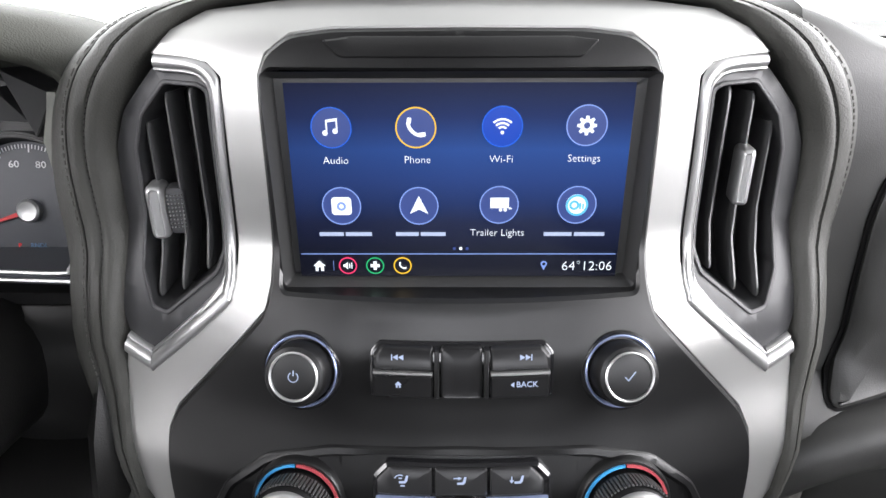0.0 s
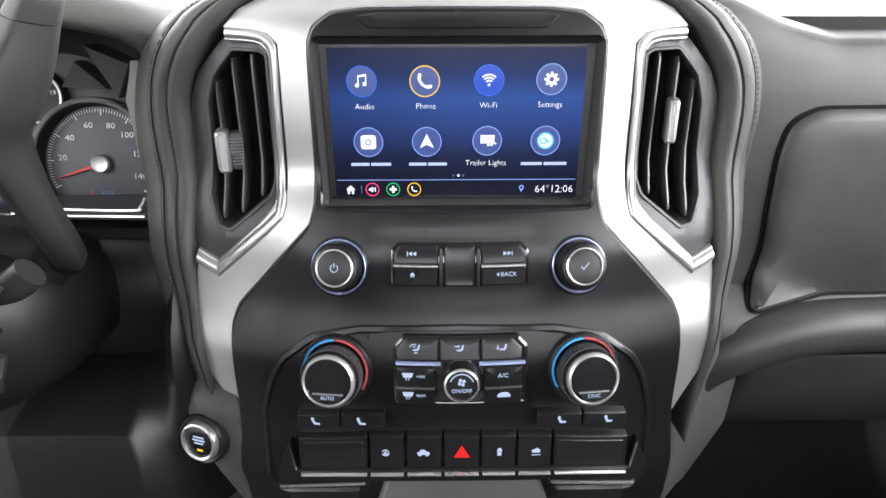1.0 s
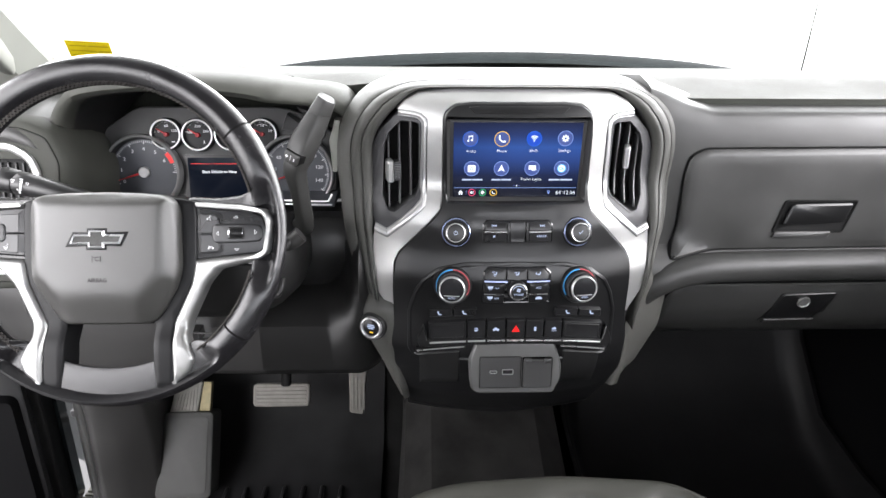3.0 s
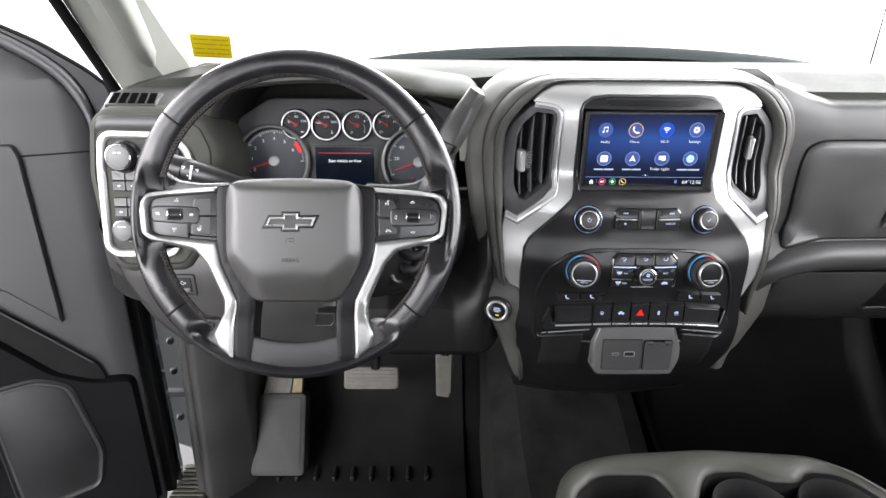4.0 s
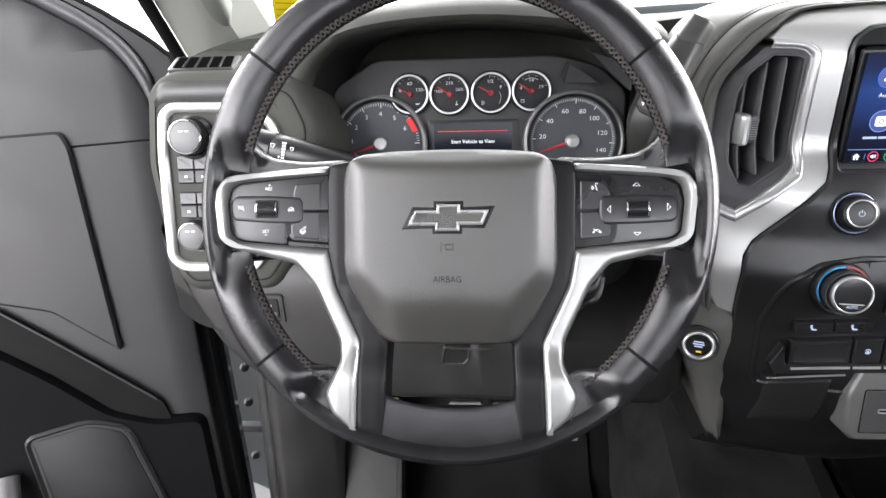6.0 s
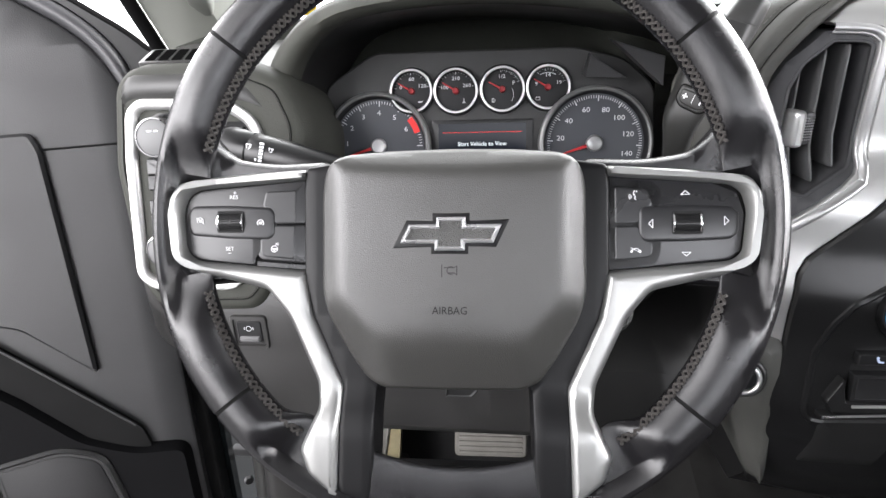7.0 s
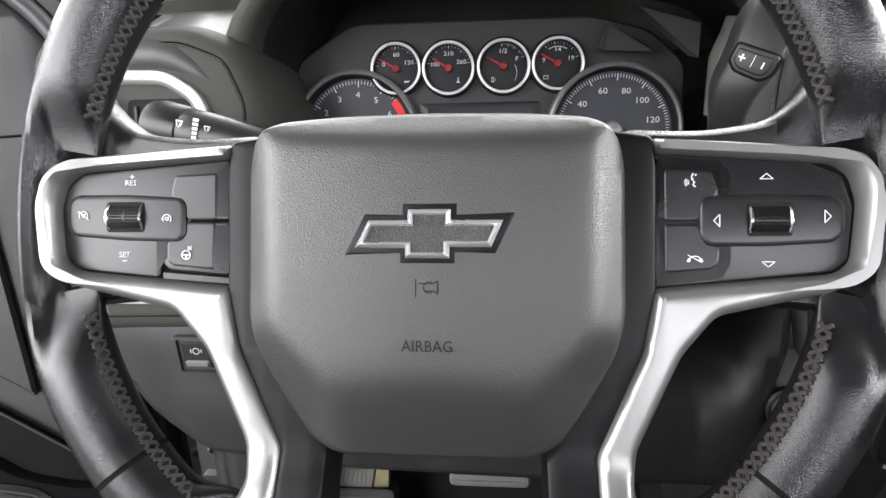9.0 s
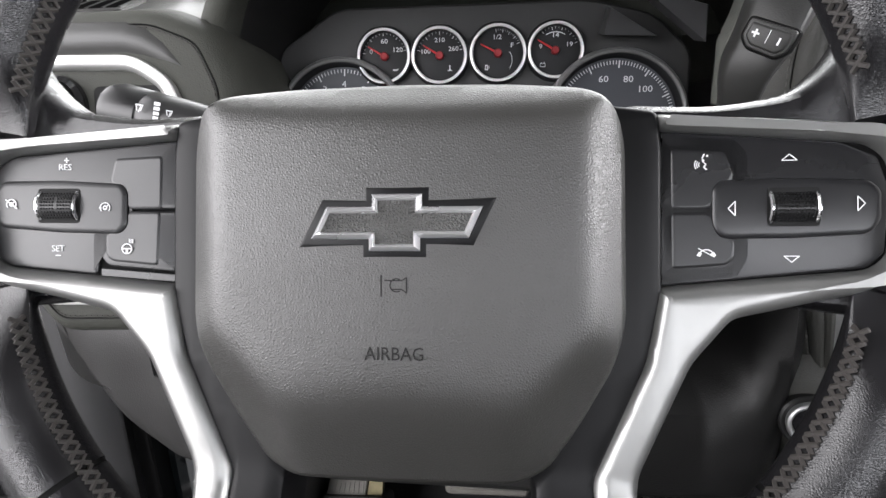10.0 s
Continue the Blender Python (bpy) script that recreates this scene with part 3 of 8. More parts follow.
# tapered flank that carries the bolster down along the stack
rows = []
for z in np.linspace(0.712, 0.486, 24):
    right = float(np.interp(z, [0.462, 0.485, 0.512, 0.587, 0.640, 0.665, 0.685, 0.712], [0.196, 0.214, 0.238, 0.270, 0.273, 0.268, 0.258, 0.236]))
    ridge = float(np.interp(z, [0.462, 0.50, 0.56, 0.632, 0.68, 0.712], [0.191, 0.199, 0.206, 0.214, 0.228, 0.222]))
    rows.append([Vector((0.180, 0.60, z)), Vector((0.180, 0.430, z)), Vector((0.186, 0.421, z)), Vector((ridge - 0.006, 0.420, z)), Vector((ridge, 0.4215, z)), Vector((ridge + 0.006, 0.4255, z)), Vector((right - 0.008, 0.4500, z)), Vector((right, 0.4560, z)), Vector((right + 0.002, 0.4660, z)), Vector((right + 0.002, 0.60, z))])
part("flank", loft(rows), FLANK_LIT, dash, "tapered flank beside the stack", sharp=70)
# bright lip under the instruments
part("cluster_lip", tube([(x, 0.520 + 0.02 * abs((x + 0.46) / 0.2) ** 2, 0.785) for x in np.linspace(-0.655, -0.25, 16)], 0.0035, 8), SATIN, dash, "bright lip")
part("cluster_lip", tube(spline([(-0.410, 0.505, 0.7985), (-0.350, 0.497, 0.7985), (-0.293, 0.4915, 0.7990), (-0.286, 0.4915, 0.8020), (-0.281, 0.4935, 0.8100)], 4), 0.0016, 8), SATIN, dash, "bright lip")
part("cluster_lip", tube([(-0.410, 0.500, 0.7940), (-0.350, 0.492, 0.7940), (-0.281, 0.4865, 0.7945)], 0.0016, 8), SATIN, dash, "bright lip")
part("lip_ledge", loft([[Vector((x, y, z)) for y, z in ((e, 0.7970), (e + 0.02, 0.7985), (0.60, 0.8020), (0.60, 0.790), (e, 0.790))] for x, e in ((-0.410, 0.503), (-0.350, 0.495), (-0.278, 0.4900))]), DIAL, dash, "grey ledge under the instruments")
for edge, name in ((((-0.335, 0.540, 0.941), (-0.285, 0.520, 0.925), (-0.2900, 0.500, 0.898)), "hood_facet"), (((-0.355, 0.556, 0.926), (-0.318, 0.538, 0.902), (-0.362, 0.540, 0.904)), "hood_facet")):
    tri = [Vector(p) for p in edge]
    part(name, loft([[p + Vector((0, 0.03, 0)) for p in tri], tri, [p.lerp(sum(tri, Vector()) / 3, 0.05) + Vector((0, -0.0012, 0)) for p in tri]]), FACET, dash, "grey facet beside the instruments")
# hood end beside the hoop, its pale grey standing in for light on it
ends_of_hood = []
for x0, x1, z in ((-0.2690, -0.2600, 0.9300), (-0.2720, -0.2620, 0.9180), (-0.2790, -0.2640, 0.8980), (-0.2775, -0.2660, 0.8750), (-0.2770, -0.2690, 0.8500)):
    ends_of_hood.append([Vector((x0, 0.510, z)), Vector((x0, 0.489, z)), Vector((x0 + 0.002, 0.486, z)), Vector((x1, 0.484, z)), Vector((x1 + 0.004, 0.510, z))])
part("hood_end", loft(ends_of_hood), PILLAR, dash, "end of the hood, pale grey for the light on it", sharp=60)
part("cluster_shelf", plate(rect(-0.665, 0.50, -0.235, 0.66), [(0, -0.01), (0, 0.0)], lambda u, v, h: Vector((u, v, 0.779 + h))), PANEL, dash)


# ---- the centre stack ----
STACK = [(0.44, 0.425), (0.50, 0.385), (0.56, 0.358), (0.60, 0.352), (0.66, 0.358), (0.72, 0.358), (0.76, 0.372), (0.80, 0.376), (0.826, 0.388), (0.85, 0.403), (0.94, 0.405), (0.968, 0.415), (0.985, 0.435), (1.0, 0.455)]


# the profile with its bends rounded off
FINE_Z = np.linspace(0.40, 1.04, 641)
raw = np.interp(FINE_Z, [a for a, b in STACK], [b for a, b in STACK])
bell = np.exp(-(np.arange(-20, 21) / 8.0) ** 2)
FINE_Y = np.convolve(np.pad(raw, 20, mode="edge"), bell / bell.sum(), mode="valid")


def stack_y(x, z):
    """The stack's front: its profile by height, falling back to the sides."""
    return float(np.interp(z, FINE_Z, FINE_Y)) + 1.0 * x * x


def on_stack(u, v, h):
    return Vector((u, stack_y(u, v) - h, v))


def stack_face(x, z, tilt=None):
    """The pose of a small face at a place of the stack's front."""
    if tilt is None:
        tilt = math.degrees(math.atan2(stack_y(x, z + 0.012) - stack_y(x, z - 0.012), 0.024))
    return face_at((x, stack_y(x, z), z), tilt, math.degrees(math.atan(2.0 * x)) * 0.6)


MODULE = [(0, 0.9690), (0.065, 0.9685), (0.089, 0.9655), (0.1020, 0.9560), (0.1060, 0.945), (0.1068, 0.832), (0.110, 0.818), (0.1715, 0.7520), (0.1785, 0.737), (0.1810, 0.700), (0.1810, 0.650), (0.1860, 0.610), (0.188, 0.54), (0.16, 0.44), (0, 0.43)]
SILVER_OUT = [(0, 0.9850), (0.09, 0.9835), (0.140, 0.978), (0.160, 0.968), (0.172, 0.956), (0.166, 0.9525), (0.137, 0.951), (0.129, 0.944), (0.130, 0.840), (0.185, 0.776), (0.2085, 0.779), (0.2110, 0.768), (0.2125, 0.735), (0.2090, 0.690), (0.1845, 0.652)]

stack = thing("centre_stack", (0, 0.42, 0.44), "black centre stack panel in a satin silver surround", "dashboard panel")
# silver trim: an inverted U with notches for the vents
inner = [p for p in MODULE if p[1] > 0.645]
u_shape = [(-x, z) for x, z in reversed(SILVER_OUT)] + SILVER_OUT[1:] + [p for p in reversed(inner)] + [(-x, z) for x, z in inner[1:]]
part("silver_surround", plate(u_shape, [(0, -0.02), (0, 0.0002), (0.0012, 0.0014)], on_stack, grid=0.008), SILVER, stack, "satin silver plastic surround", sharp=28)
# dark front panel with the display opening
OPEN = rounded([(-0.1000, 0.8300), (0.1000, 0.8300), (0.1015, 0.9485), (-0.1015, 0.9485)], 0.004)


def ring_plate(outer, hole, levels, warp, grid):
    """A plate with a hole: outer outline less the hole, joined by a slit at the left."""
    outer, hole = ccw(outer), ccw(hole)
    i = min(range(len(hole)), key=lambda n: hole[n][0] + 0.2 * abs(hole[n][1] - 0.89))
    j = min(range(len(outer)), key=lambda n: (outer[n][0] - hole[i][0]) ** 2 + (outer[n][1] - hole[i][1]) ** 2)
    own = bmesh.new()
    def ringof(p, h):
        return [own.verts.new((u, v, h)) for u, v in p]
    o_rings = [ringof(inset(outer, d), h) for d, h in levels]
    h_rings = [ringof(inset(hole, -d), h) for d, h in levels]
    for rings in (o_rings, h_rings):
        k = len(rings[0])
        for a, b in zip(rings, rings[1:]):
            for n in range(k):
                own.faces.new((a[n], a[(n + 1) % k], b[(n + 1) % k], b[n]))
    bmesh.ops.triangle_fill(own, use_beauty=True, edges=[e for r in (o_rings[-1], h_rings[-1]) for n in range(len(r)) for e in [own.edges.get((r[n], r[(n + 1) % len(r)]))] if e])
    for axis in (0, 1):
        lo, hi = min(p[axis] for p in outer), max(p[axis] for p in outer)
        m = int((hi - lo) / grid)
        for n in range(1, m + 1):
            co, no = [0, 0, 0], [0, 0, 0]
            co[axis], no[axis] = lo + n * (hi - lo) / (m + 1), 1
            bmesh.ops.bisect_plane(own, geom=own.verts[:] + own.edges[:] + own.faces[:], plane_co=co, plane_no=no, dist=1e-6)
    big = [f for f in own.faces if len(f.verts) > 4]
    if big:
        bmesh.ops.triangulate(own, faces=big)
    for v in own.verts:
        v.co = warp(*v.co)
    return own


module = rounded(mirrored(MODULE), 0.006, 3)


def hollow(u, v, box4, depth, soft):
    """How deep a soft-edged hollow is at a place: full inside the box, none past its soft margin."""
    u0, v0, u1, v1 = box4
    d = math.hypot(max(u0 - u, u - u1, 0.0), max(v0 - v, v - v1, 0.0)) / soft
    return depth * (1 - d * d * (3 - 2 * d)) if d < 1 else 0.0


def on_panel(u, v, h):
    return on_stack(u, v, h - hollow(u, v, (-0.053, 0.775, 0.055, 0.812), 0.0012, 0.012))


def on_bezel(u, v, h):
    return on_stack(u, v, h - hollow(u, v, (-0.052, 0.686, 0.055, 0.738), 0.0036, 0.010))


part("front_panel", ring_plate(module, OPEN, [(0, -0.02), (0, 0.0042), (0.0016, 0.0062)], on_panel, 0.006), PANEL, stack, sharp=28)
# pressed ledge above the display
brow = rounded([(-0.062, 0.954), (0.062, 0.954), (0.072, 0.9635), (0.055, 0.9655), (-0.055, 0.9655), (-0.072, 0.9635)], 0.003)
part("display_brow", plate(brow, [(0, 0.002), (0.0, 0.0055), (0.0015, 0.0072)], on_stack, grid=0.02), PANEL, stack)
# under-body of the stack
body = bmesh.new()
secs = []
for x in np.linspace(-0.165, 0.165, 9):
    e = 1.0 * x * x
    secs.append([Vector((x, 0.395 + e, 0.50)), Vector((x, 0.415 + e, 0.45)), Vector((x, 0.447 + e, 0.412)), Vector((x, 0.60, 0.40)), Vector((x, 0.75, 0.55)), Vector((x, 0.75, 0.90)), Vector((x, 0.46 + e, 0.90)), Vector((x, 0.45 + e, 0.55))])
part("stack_body", loft(secs, bm=body), PANEL, stack)

# ---- the display ----
SY = 0.4085  # the glass
display = thing("touch_display", (0, SY, 0.83), "lit touchscreen with a blue home page of round icons", "screen")
part("bezel", plate(OPEN, [(0, 0.000), (0.004, -0.010), (0.0041, -0.0108)], lambda u, v, h: Vector((u, SY - 0.007 - h, v)), back=False), BEZEL, display, "dark grey bevelled bezel")
SX0, SX1, SZ0, SZ1 = -0.0915, 0.0905, 0.8340, 0.9425
glass = part("glass", plate(rect(SX0, SZ0, SX1, SZ1), [(0, 0.0), (0, 0.0012)], lambda u, v, h: Vector((u, SY + 0.001 - h, v))), DISPLAY, display, "lit navy blue screen")


def scr(fx, fy, h=0.0015):
    """A face at a fraction of the screen's width and height from its top left."""
    return face_at((SX0 + fx * (SX1 - SX0), SY - h, SZ1 - fy * (SZ1 - SZ0)))


def flat(m, *outlines, h=0.0002, r=0.0):
    bm = bmesh.new()
    for o in outlines:
        plate(rounded(o, r) if r else o, [(0, 0), (0, h)], on(m), bm=bm)
    return bm


def annulus(m, r0, r1, a0=0.0, a1=360.0, h=0.0002, n=40, bm=None, u=0.0, v=0.0):
    own = bm or bmesh.new()
    k = max(4, int(n * abs(a1 - a0) / 360))
    closed = abs(a1 - a0) >= 360
    rows = []
    for i in range(k if closed else k + 1):
        a = radians(a0 + (a1 - a0) * i / k)
        c, s = math.cos(a), math.sin(a)
        rows.append([own.verts.new(m @ Vector((u + r * c, v + r * s, z))) for r, z in ((r0, 0), (r0, h), (r1, h), (r1, 0))])
    for i in range(len(rows) if closed else len(rows) - 1):
        a, b = rows[i], rows[(i + 1) % len(rows)]
        for j in range(4):
            own.faces.new((a[j], a[(j + 1) % 4], b[(j + 1) % 4], b[j]))
    return own


def glyph_note(m, s):
    bm = flat(m, rect(-0.30 * s, -0.25 * s, -0.22 * s, 0.42 * s), rect(0.28 * s, -0.15 * s, 0.36 * s, 0.50 * s), [(-0.30 * s, 0.30 * s), (0.36 * s, 0.40 * s), (0.36 * s, 0.55 * s), (-0.30 * s, 0.45 * s)], disc(-0.36 * s, -0.28 * s, 0.15 * s, 14), disc(0.22 * s, -0.18 * s, 0.15 * s, 14))
    return bm


def glyph_phone(m, s):
    bm = annulus(m, 0.66 * s, 0.84 * s, 186, 264, u=0.34 * s, v=0.34 * s)
    plate(rounded([(-0.50 * s, 0.16 * s), (-0.26 * s, 0.20 * s), (-0.22 * s, 0.52 * s), (-0.44 * s, 0.54 * s)], 0.07 * s, 3), [(0, 0), (0, 0.0003)], on(m), bm=bm)
    plate(rounded([(0.14 * s, -0.26 * s), (0.18 * s, -0.50 * s), (0.52 * s, -0.44 * s), (0.50 * s, -0.22 * s)], 0.07 * s, 3), [(0, 0), (0, 0.0003)], on(m), bm=bm)
    return bm


def glyph_wifi(m, s):
    bm = flat(m, disc(0, -0.36 * s, 0.11 * s, 14))
    for r in (0.28, 0.52, 0.76):
        annulus(m, r * s, (r + 0.12) * s, 47, 133, bm=bm, v=-0.36 * s)
    return bm


def glyph_gear(m, s):
    bm = annulus(m, 0.16 * s, 0.34 * s)
    for i in range(8):
        a = 2 * math.pi * i / 8
        c, d = math.cos(a), math.sin(a)
        plate([(r * s * c - w * s * d, r * s * d + w * s * c) for r, w in ((0.30, -0.10), (0.48, -0.07), (0.48, 0.07), (0.30, 0.10))], [(0, 0), (0, 0.0002)], on(m), bm=bm)
    return bm


def glyph_home(m, s):
    bm = flat(m, [(-0.55 * s, 0.02 * s), (0.55 * s, 0.02 * s), (0, 0.55 * s)], rect(-0.38 * s, -0.50 * s, -0.12 * s, 0.04 * s), rect(0.12 * s, -0.50 * s, 0.38 * s, 0.04 * s), rect(-0.12 * s, -0.12 * s, 0.12 * s, 0.04 * s))
    return bm


R = 0.0106
icon_at = [(0.130, 0.21), (0.375, 0.21), (0.625, 0.205), (0.868, 0.20), (0.145, 0.605), (0.380, 0.605), (0.623, 0.60), (0.858, 0.60)]
icon_ring = [BLUEGLOW, AMBER, BLUEGLOW, LINEGLOW, LINEGLOW, LINEGLOW, LINEGLOW, LINEGLOW]
icon_fill = [NAVYGLOW, NAVYGLOW, WIFIGLOW, NAVYGLOW, NAVYGLOW, NAVYGLOW, NAVYGLOW, NAVYGLOW]
for i, (fx, fy) in enumerate(icon_at):
    m = scr(fx, fy)
    icon = part("icon_disc", flat(m, disc(0, 0, R)), icon_fill[i], display)
    part("icon_ring", annulus(shift(m, 0, 0, 0.0002), R * (0.965 if i != 1 else 0.95), R * 1.02), icon_ring[i], icon)
    g = shift(m, 0, 0, 0.0003)
    s = R
    if i == 0:
        bm = glyph_note(g, s * 0.88)
    elif i == 1:
        bm = glyph_phone(g, s * 0.95)
    elif i == 2:
        bm = glyph_wifi(g, s * 0.80)
    elif i == 3:
        bm = glyph_gear(g, s)
    elif i == 4:
        bm = flat(g, rounded(rect(-0.52 * s, -0.48 * s, 0.52 * s, 0.48 * s), 0.2 * s))
    elif i == 5:
        bm = flat(g, [(-0.48 * s, -0.42 * s), (0, 0.55 * s), (0.48 * s, -0.42 * s), (0.0, -0.18 * s)])
    elif i == 6:
        bm = flat(g, rect(-0.46 * s, -0.10 * s, 0.50 * s, 0.40 * s), rect(-0.46 * s, -0.16 * s, 0.62 * s, -0.12 * s), disc(0.08 * s, -0.26 * s, 0.09 * s, 12), disc(0.32 * s, -0.26 * s, 0.09 * s, 12), rect(0.50 * s, -0.22 * s, 0.66 * s, -0.18 * s))
    else:
        bm = flat(g, disc(0, 0, 0.58 * s, 28))
        badge = annulus(shift(g, 0, 0, 0.0003), 0.46 * s, 0.58 * s)
        annulus(shift(g, 0, 0, 0.0003), 0.14 * s, 0.26 * s, bm=badge, u=-0.14 * s)
        merge(badge, flat(shift(g, 0, 0, 0.0003), rect(0.12 * s, -0.22 * s, 0.22 * s, 0.12 * s), rect(0.28 * s, -0.22 * s, 0.36 * s, 0.08 * s)))
        part("icon_badge", badge, CYAN, icon)
    part("icon_glyph", bm, WHITEGLOW, icon)
    if i == 4:
        part("icon_dot", annulus(shift(g, 0, 0, 0.0004), 0.12 * s, 0.24 * s), LINEGLOW, icon)
for text, fx, fy in (("Audio", 0.137, 0.378), ("Phone", 0.378, 0.375), ("Wi-Fi", 0.625, 0.372), ("Settings", 0.868, 0.368), ("Trailer Lights", 0.620, 0.757)):
    words(text, 0.0057, scr(fx, fy - 0.006), WHITEGLOW, display, thin=0.022)
# names that are marks: plain bars
for fx, w in ((0.152, 0.0295), (0.384, 0.028), (0.857, 0.034)):
    part("caption_bar", flat(scr(fx, 0.757), rect(-w / 2, -0.0011, -w * 0.04, 0.0011), rect(w * 0.0, -0.0011, w / 2, 0.0011)), DIMGLOW, display)
part("status_line", flat(scr(0.5, 0.868), rect(-0.0895, -0.00025, 0.0895, 0.00025)), LINEGLOW, display)
for fx, mt in ((0.488, NAVYGLOW), (0.508, WHITEGLOW), (0.528, NAVYGLOW)):
    part("page_dot", flat(scr(fx, 0.838), disc(0, 0, 0.0009, 12)), mt, display)
part("home_icon", glyph_home(scr(0.062, 0.937), 0.0062), WHITEGLOW, display)
part("status_divider", flat(scr(0.107, 0.935), rect(-0.0001, -0.003, 0.0001, 0.003)), LINEGLOW, display)
for fx, mt in ((0.152, PINK), (0.238, GREEN), (0.325, AMBER)):
    ring = part("status_ring", annulus(scr(fx, 0.935), 0.0045, 0.0052), mt, display)
    m = scr(fx, 0.935)
    if mt is PINK:
        bm = flat(m, [(-0.0026, -0.0008), (-0.0016, -0.0008), (0, -0.0022), (0, 0.0022), (-0.0016, 0.0008), (-0.0026, 0.0008)], rect(0.0008, -0.0014, 0.0013, 0.0014), rect(0.002, -0.0018, 0.0025, 0.0018))
    elif mt is GREEN:
        bm = flat(m, rect(-0.0026, -0.0009, 0.0026, 0.0009), rect(-0.0009, -0.0026, 0.0009, 0.0026))
    else:
        bm = glyph_phone(m, 0.0042)
    part("status_glyph", bm, WHITEGLOW, ring)
pin = annulus(scr(0.770, 0.925), 0.0010, 0.0018)
plate([(-0.0014, -0.0010), (0, -0.0038), (0.0014, -0.0010)], [(0, 0), (0, 0.0002)], on(scr(0.770, 0.925)), bm=pin)
part("map_pin", pin, LINEGLOW, display)
words("64°12:06", 0.0081, scr(0.906, 0.939), WHITEGLOW, display, thin=0.022)


# ---- round knobs beside the radio buttons ----
def radio_knob(x, z, mark):
    m = stack_face(x, z, 18)
    k = part("radio_knob", lathe([(0.0225, 0.0), (0.0225, 0.0075), (0.0210, 0.0095), (0.0195, 0.0085), (0.0195, 0.004)], m), GLOSS, stack, "round black push knob with a bright rim")
    part("light_ring", lathe([(0.0204, 0.006), (0.0204, 0.0098), (0.0198, 0.0102), (0.0190, 0.0094), (0.0188, 0.006)], m, 48), COOL_RING, k, "pale blue light ring")
    part("grip", lathe([(0.0176, 0.002), (0.0174, 0.018), (0.0160, 0.0205), (0.0140, 0.0212), (0.0128, 0.0205)], m, 48), PANEL, k)
    part("rim", lathe([(0.0137, 0.0195), (0.0137, 0.0218), (0.0131, 0.0223), (0.0125, 0.0220), (0.0122, 0.0195)], m, 48), SATIN, k, "chrome rim")
    part("cap", lathe([(0.0126, 0.018), (0.0125, 0.0208), (0.0090, 0.0214), (0, 0.0216)], m, 48), PANEL, k)
    g = shift(m, 0, 0, 0.0217)
    if mark == "power":
        bm = annulus(g, 0.0024, 0.0029, 125, 415)
        merge(bm, flat(g, rect(-0.0003, 0.0006, 0.0003, 0.0036)))
    else:
        bm = flat(g, [(-0.003, 0.0), (-0.001, -0.0022), (0.0032, 0.0026), (0.0028, 0.003), (-0.001, -0.0014), (-0.0026, 0.0004)])
    part("mark", bm, DIMGLOW, k)


radio_knob(-0.0866, 0.7890, "power")
radio_knob(0.0882, 0.7890, "check")

# ---- radio buttons ----
radio = thing("radio_button_bank", (0, stack_y(0, 0.79), 0.775), "bank of black radio buttons with bright dividing bars", "buttons")
part("base", plate(rounded([(-0.0492, 0.7785), (0.0515, 0.7785), (0.0515, 0.8040), (0.0462, 0.8098), (-0.0440, 0.8098), (-0.0492, 0.8040)], 0.002), [(0, -0.004), (0, 0.0060), (0.0015, 0.0068)], on_stack, grid=0.02), GLOSS, radio)
for sx in (-1, 1):
    c = 0.0010
    for z0, z1, glyph in ((0.7960, 0.8085, "seek"), (0.7800, 0.7938, "low")):
        x0, x1 = sorted((c + sx * 0.0155, c + sx * 0.0482))
        outline = rect(x0, z0, x1, z1)
        if glyph == "seek":
            outline = [(x0, z0), (x1, z0), (x1, z1), (x0 + 0.0050, z1), (x0, z1 - 0.0050)] if sx < 0 else [(x0, z0), (x1, z0), (x1, z1 - 0.0050), (x1 - 0.0050, z1), (x0, z1)]
        b = part("button", plate(rounded(outline, 0.0015), [(0, 0.004), (0, 0.0090), (0.0012, 0.0102)], on_stack), BUTTON, radio)
        m = stack_face((x0 + x1) / 2 + 0.002 * sx, (z0 + z1) / 2, 10) @ Matrix.Translation((0, 0, 0.0105))
        if glyph == "seek":
            sgn = sx
            bm = bmesh.new()
            for k in (-1, 0):
                plate([(sgn * (k * 0.003), -0.0016), (sgn * (k * 0.003 + 0.0028), 0), (sgn * (k * 0.003), 0.0016)], [(0, 0), (0, 0.0002)], on(m), bm=bm)
            plate(rect(*sorted((sgn * 0.0030, sgn * 0.0036))[:1], -0.0017, sorted((sgn * 0.0030, sgn * 0.0036))[1], 0.0017), [(0, 0), (0, 0.0002)], on(m), bm=bm)
            part("mark", bm, DIMGLOW, b)
        elif sx < 0:
            part("mark", glyph_home(m, 0.0034), DIMGLOW, b)
        else:
            words("BACK", 0.0046, shift(m, 0.0012, 0), DIMGLOW, b)
            part("mark", flat(m, [(-0.0078, 0), (-0.0058, -0.0015), (-0.0058, 0.0015)]), DIMGLOW, b)
    x0, x1 = sorted((c + sx * 0.0158, c + sx * 0.0480))
    part("divider", plate(rect(x0, 0.7941, x1, 0.7956), [(0, 0.006), (0, 0.0104), (0.0004, 0.0108)], on_stack, grid=0.015), SATIN, radio, "bright metal divider")
    x0, x1 = sorted((c + sx * 0.0122, c + sx * 0.0148))
    part("post", plate(rect(x0, 0.7805, x1, 0.8078), [(0, 0.006), (0, 0.0100), (0.0006, 0.0106)], on_stack, grid=0.02), PANEL, radio)
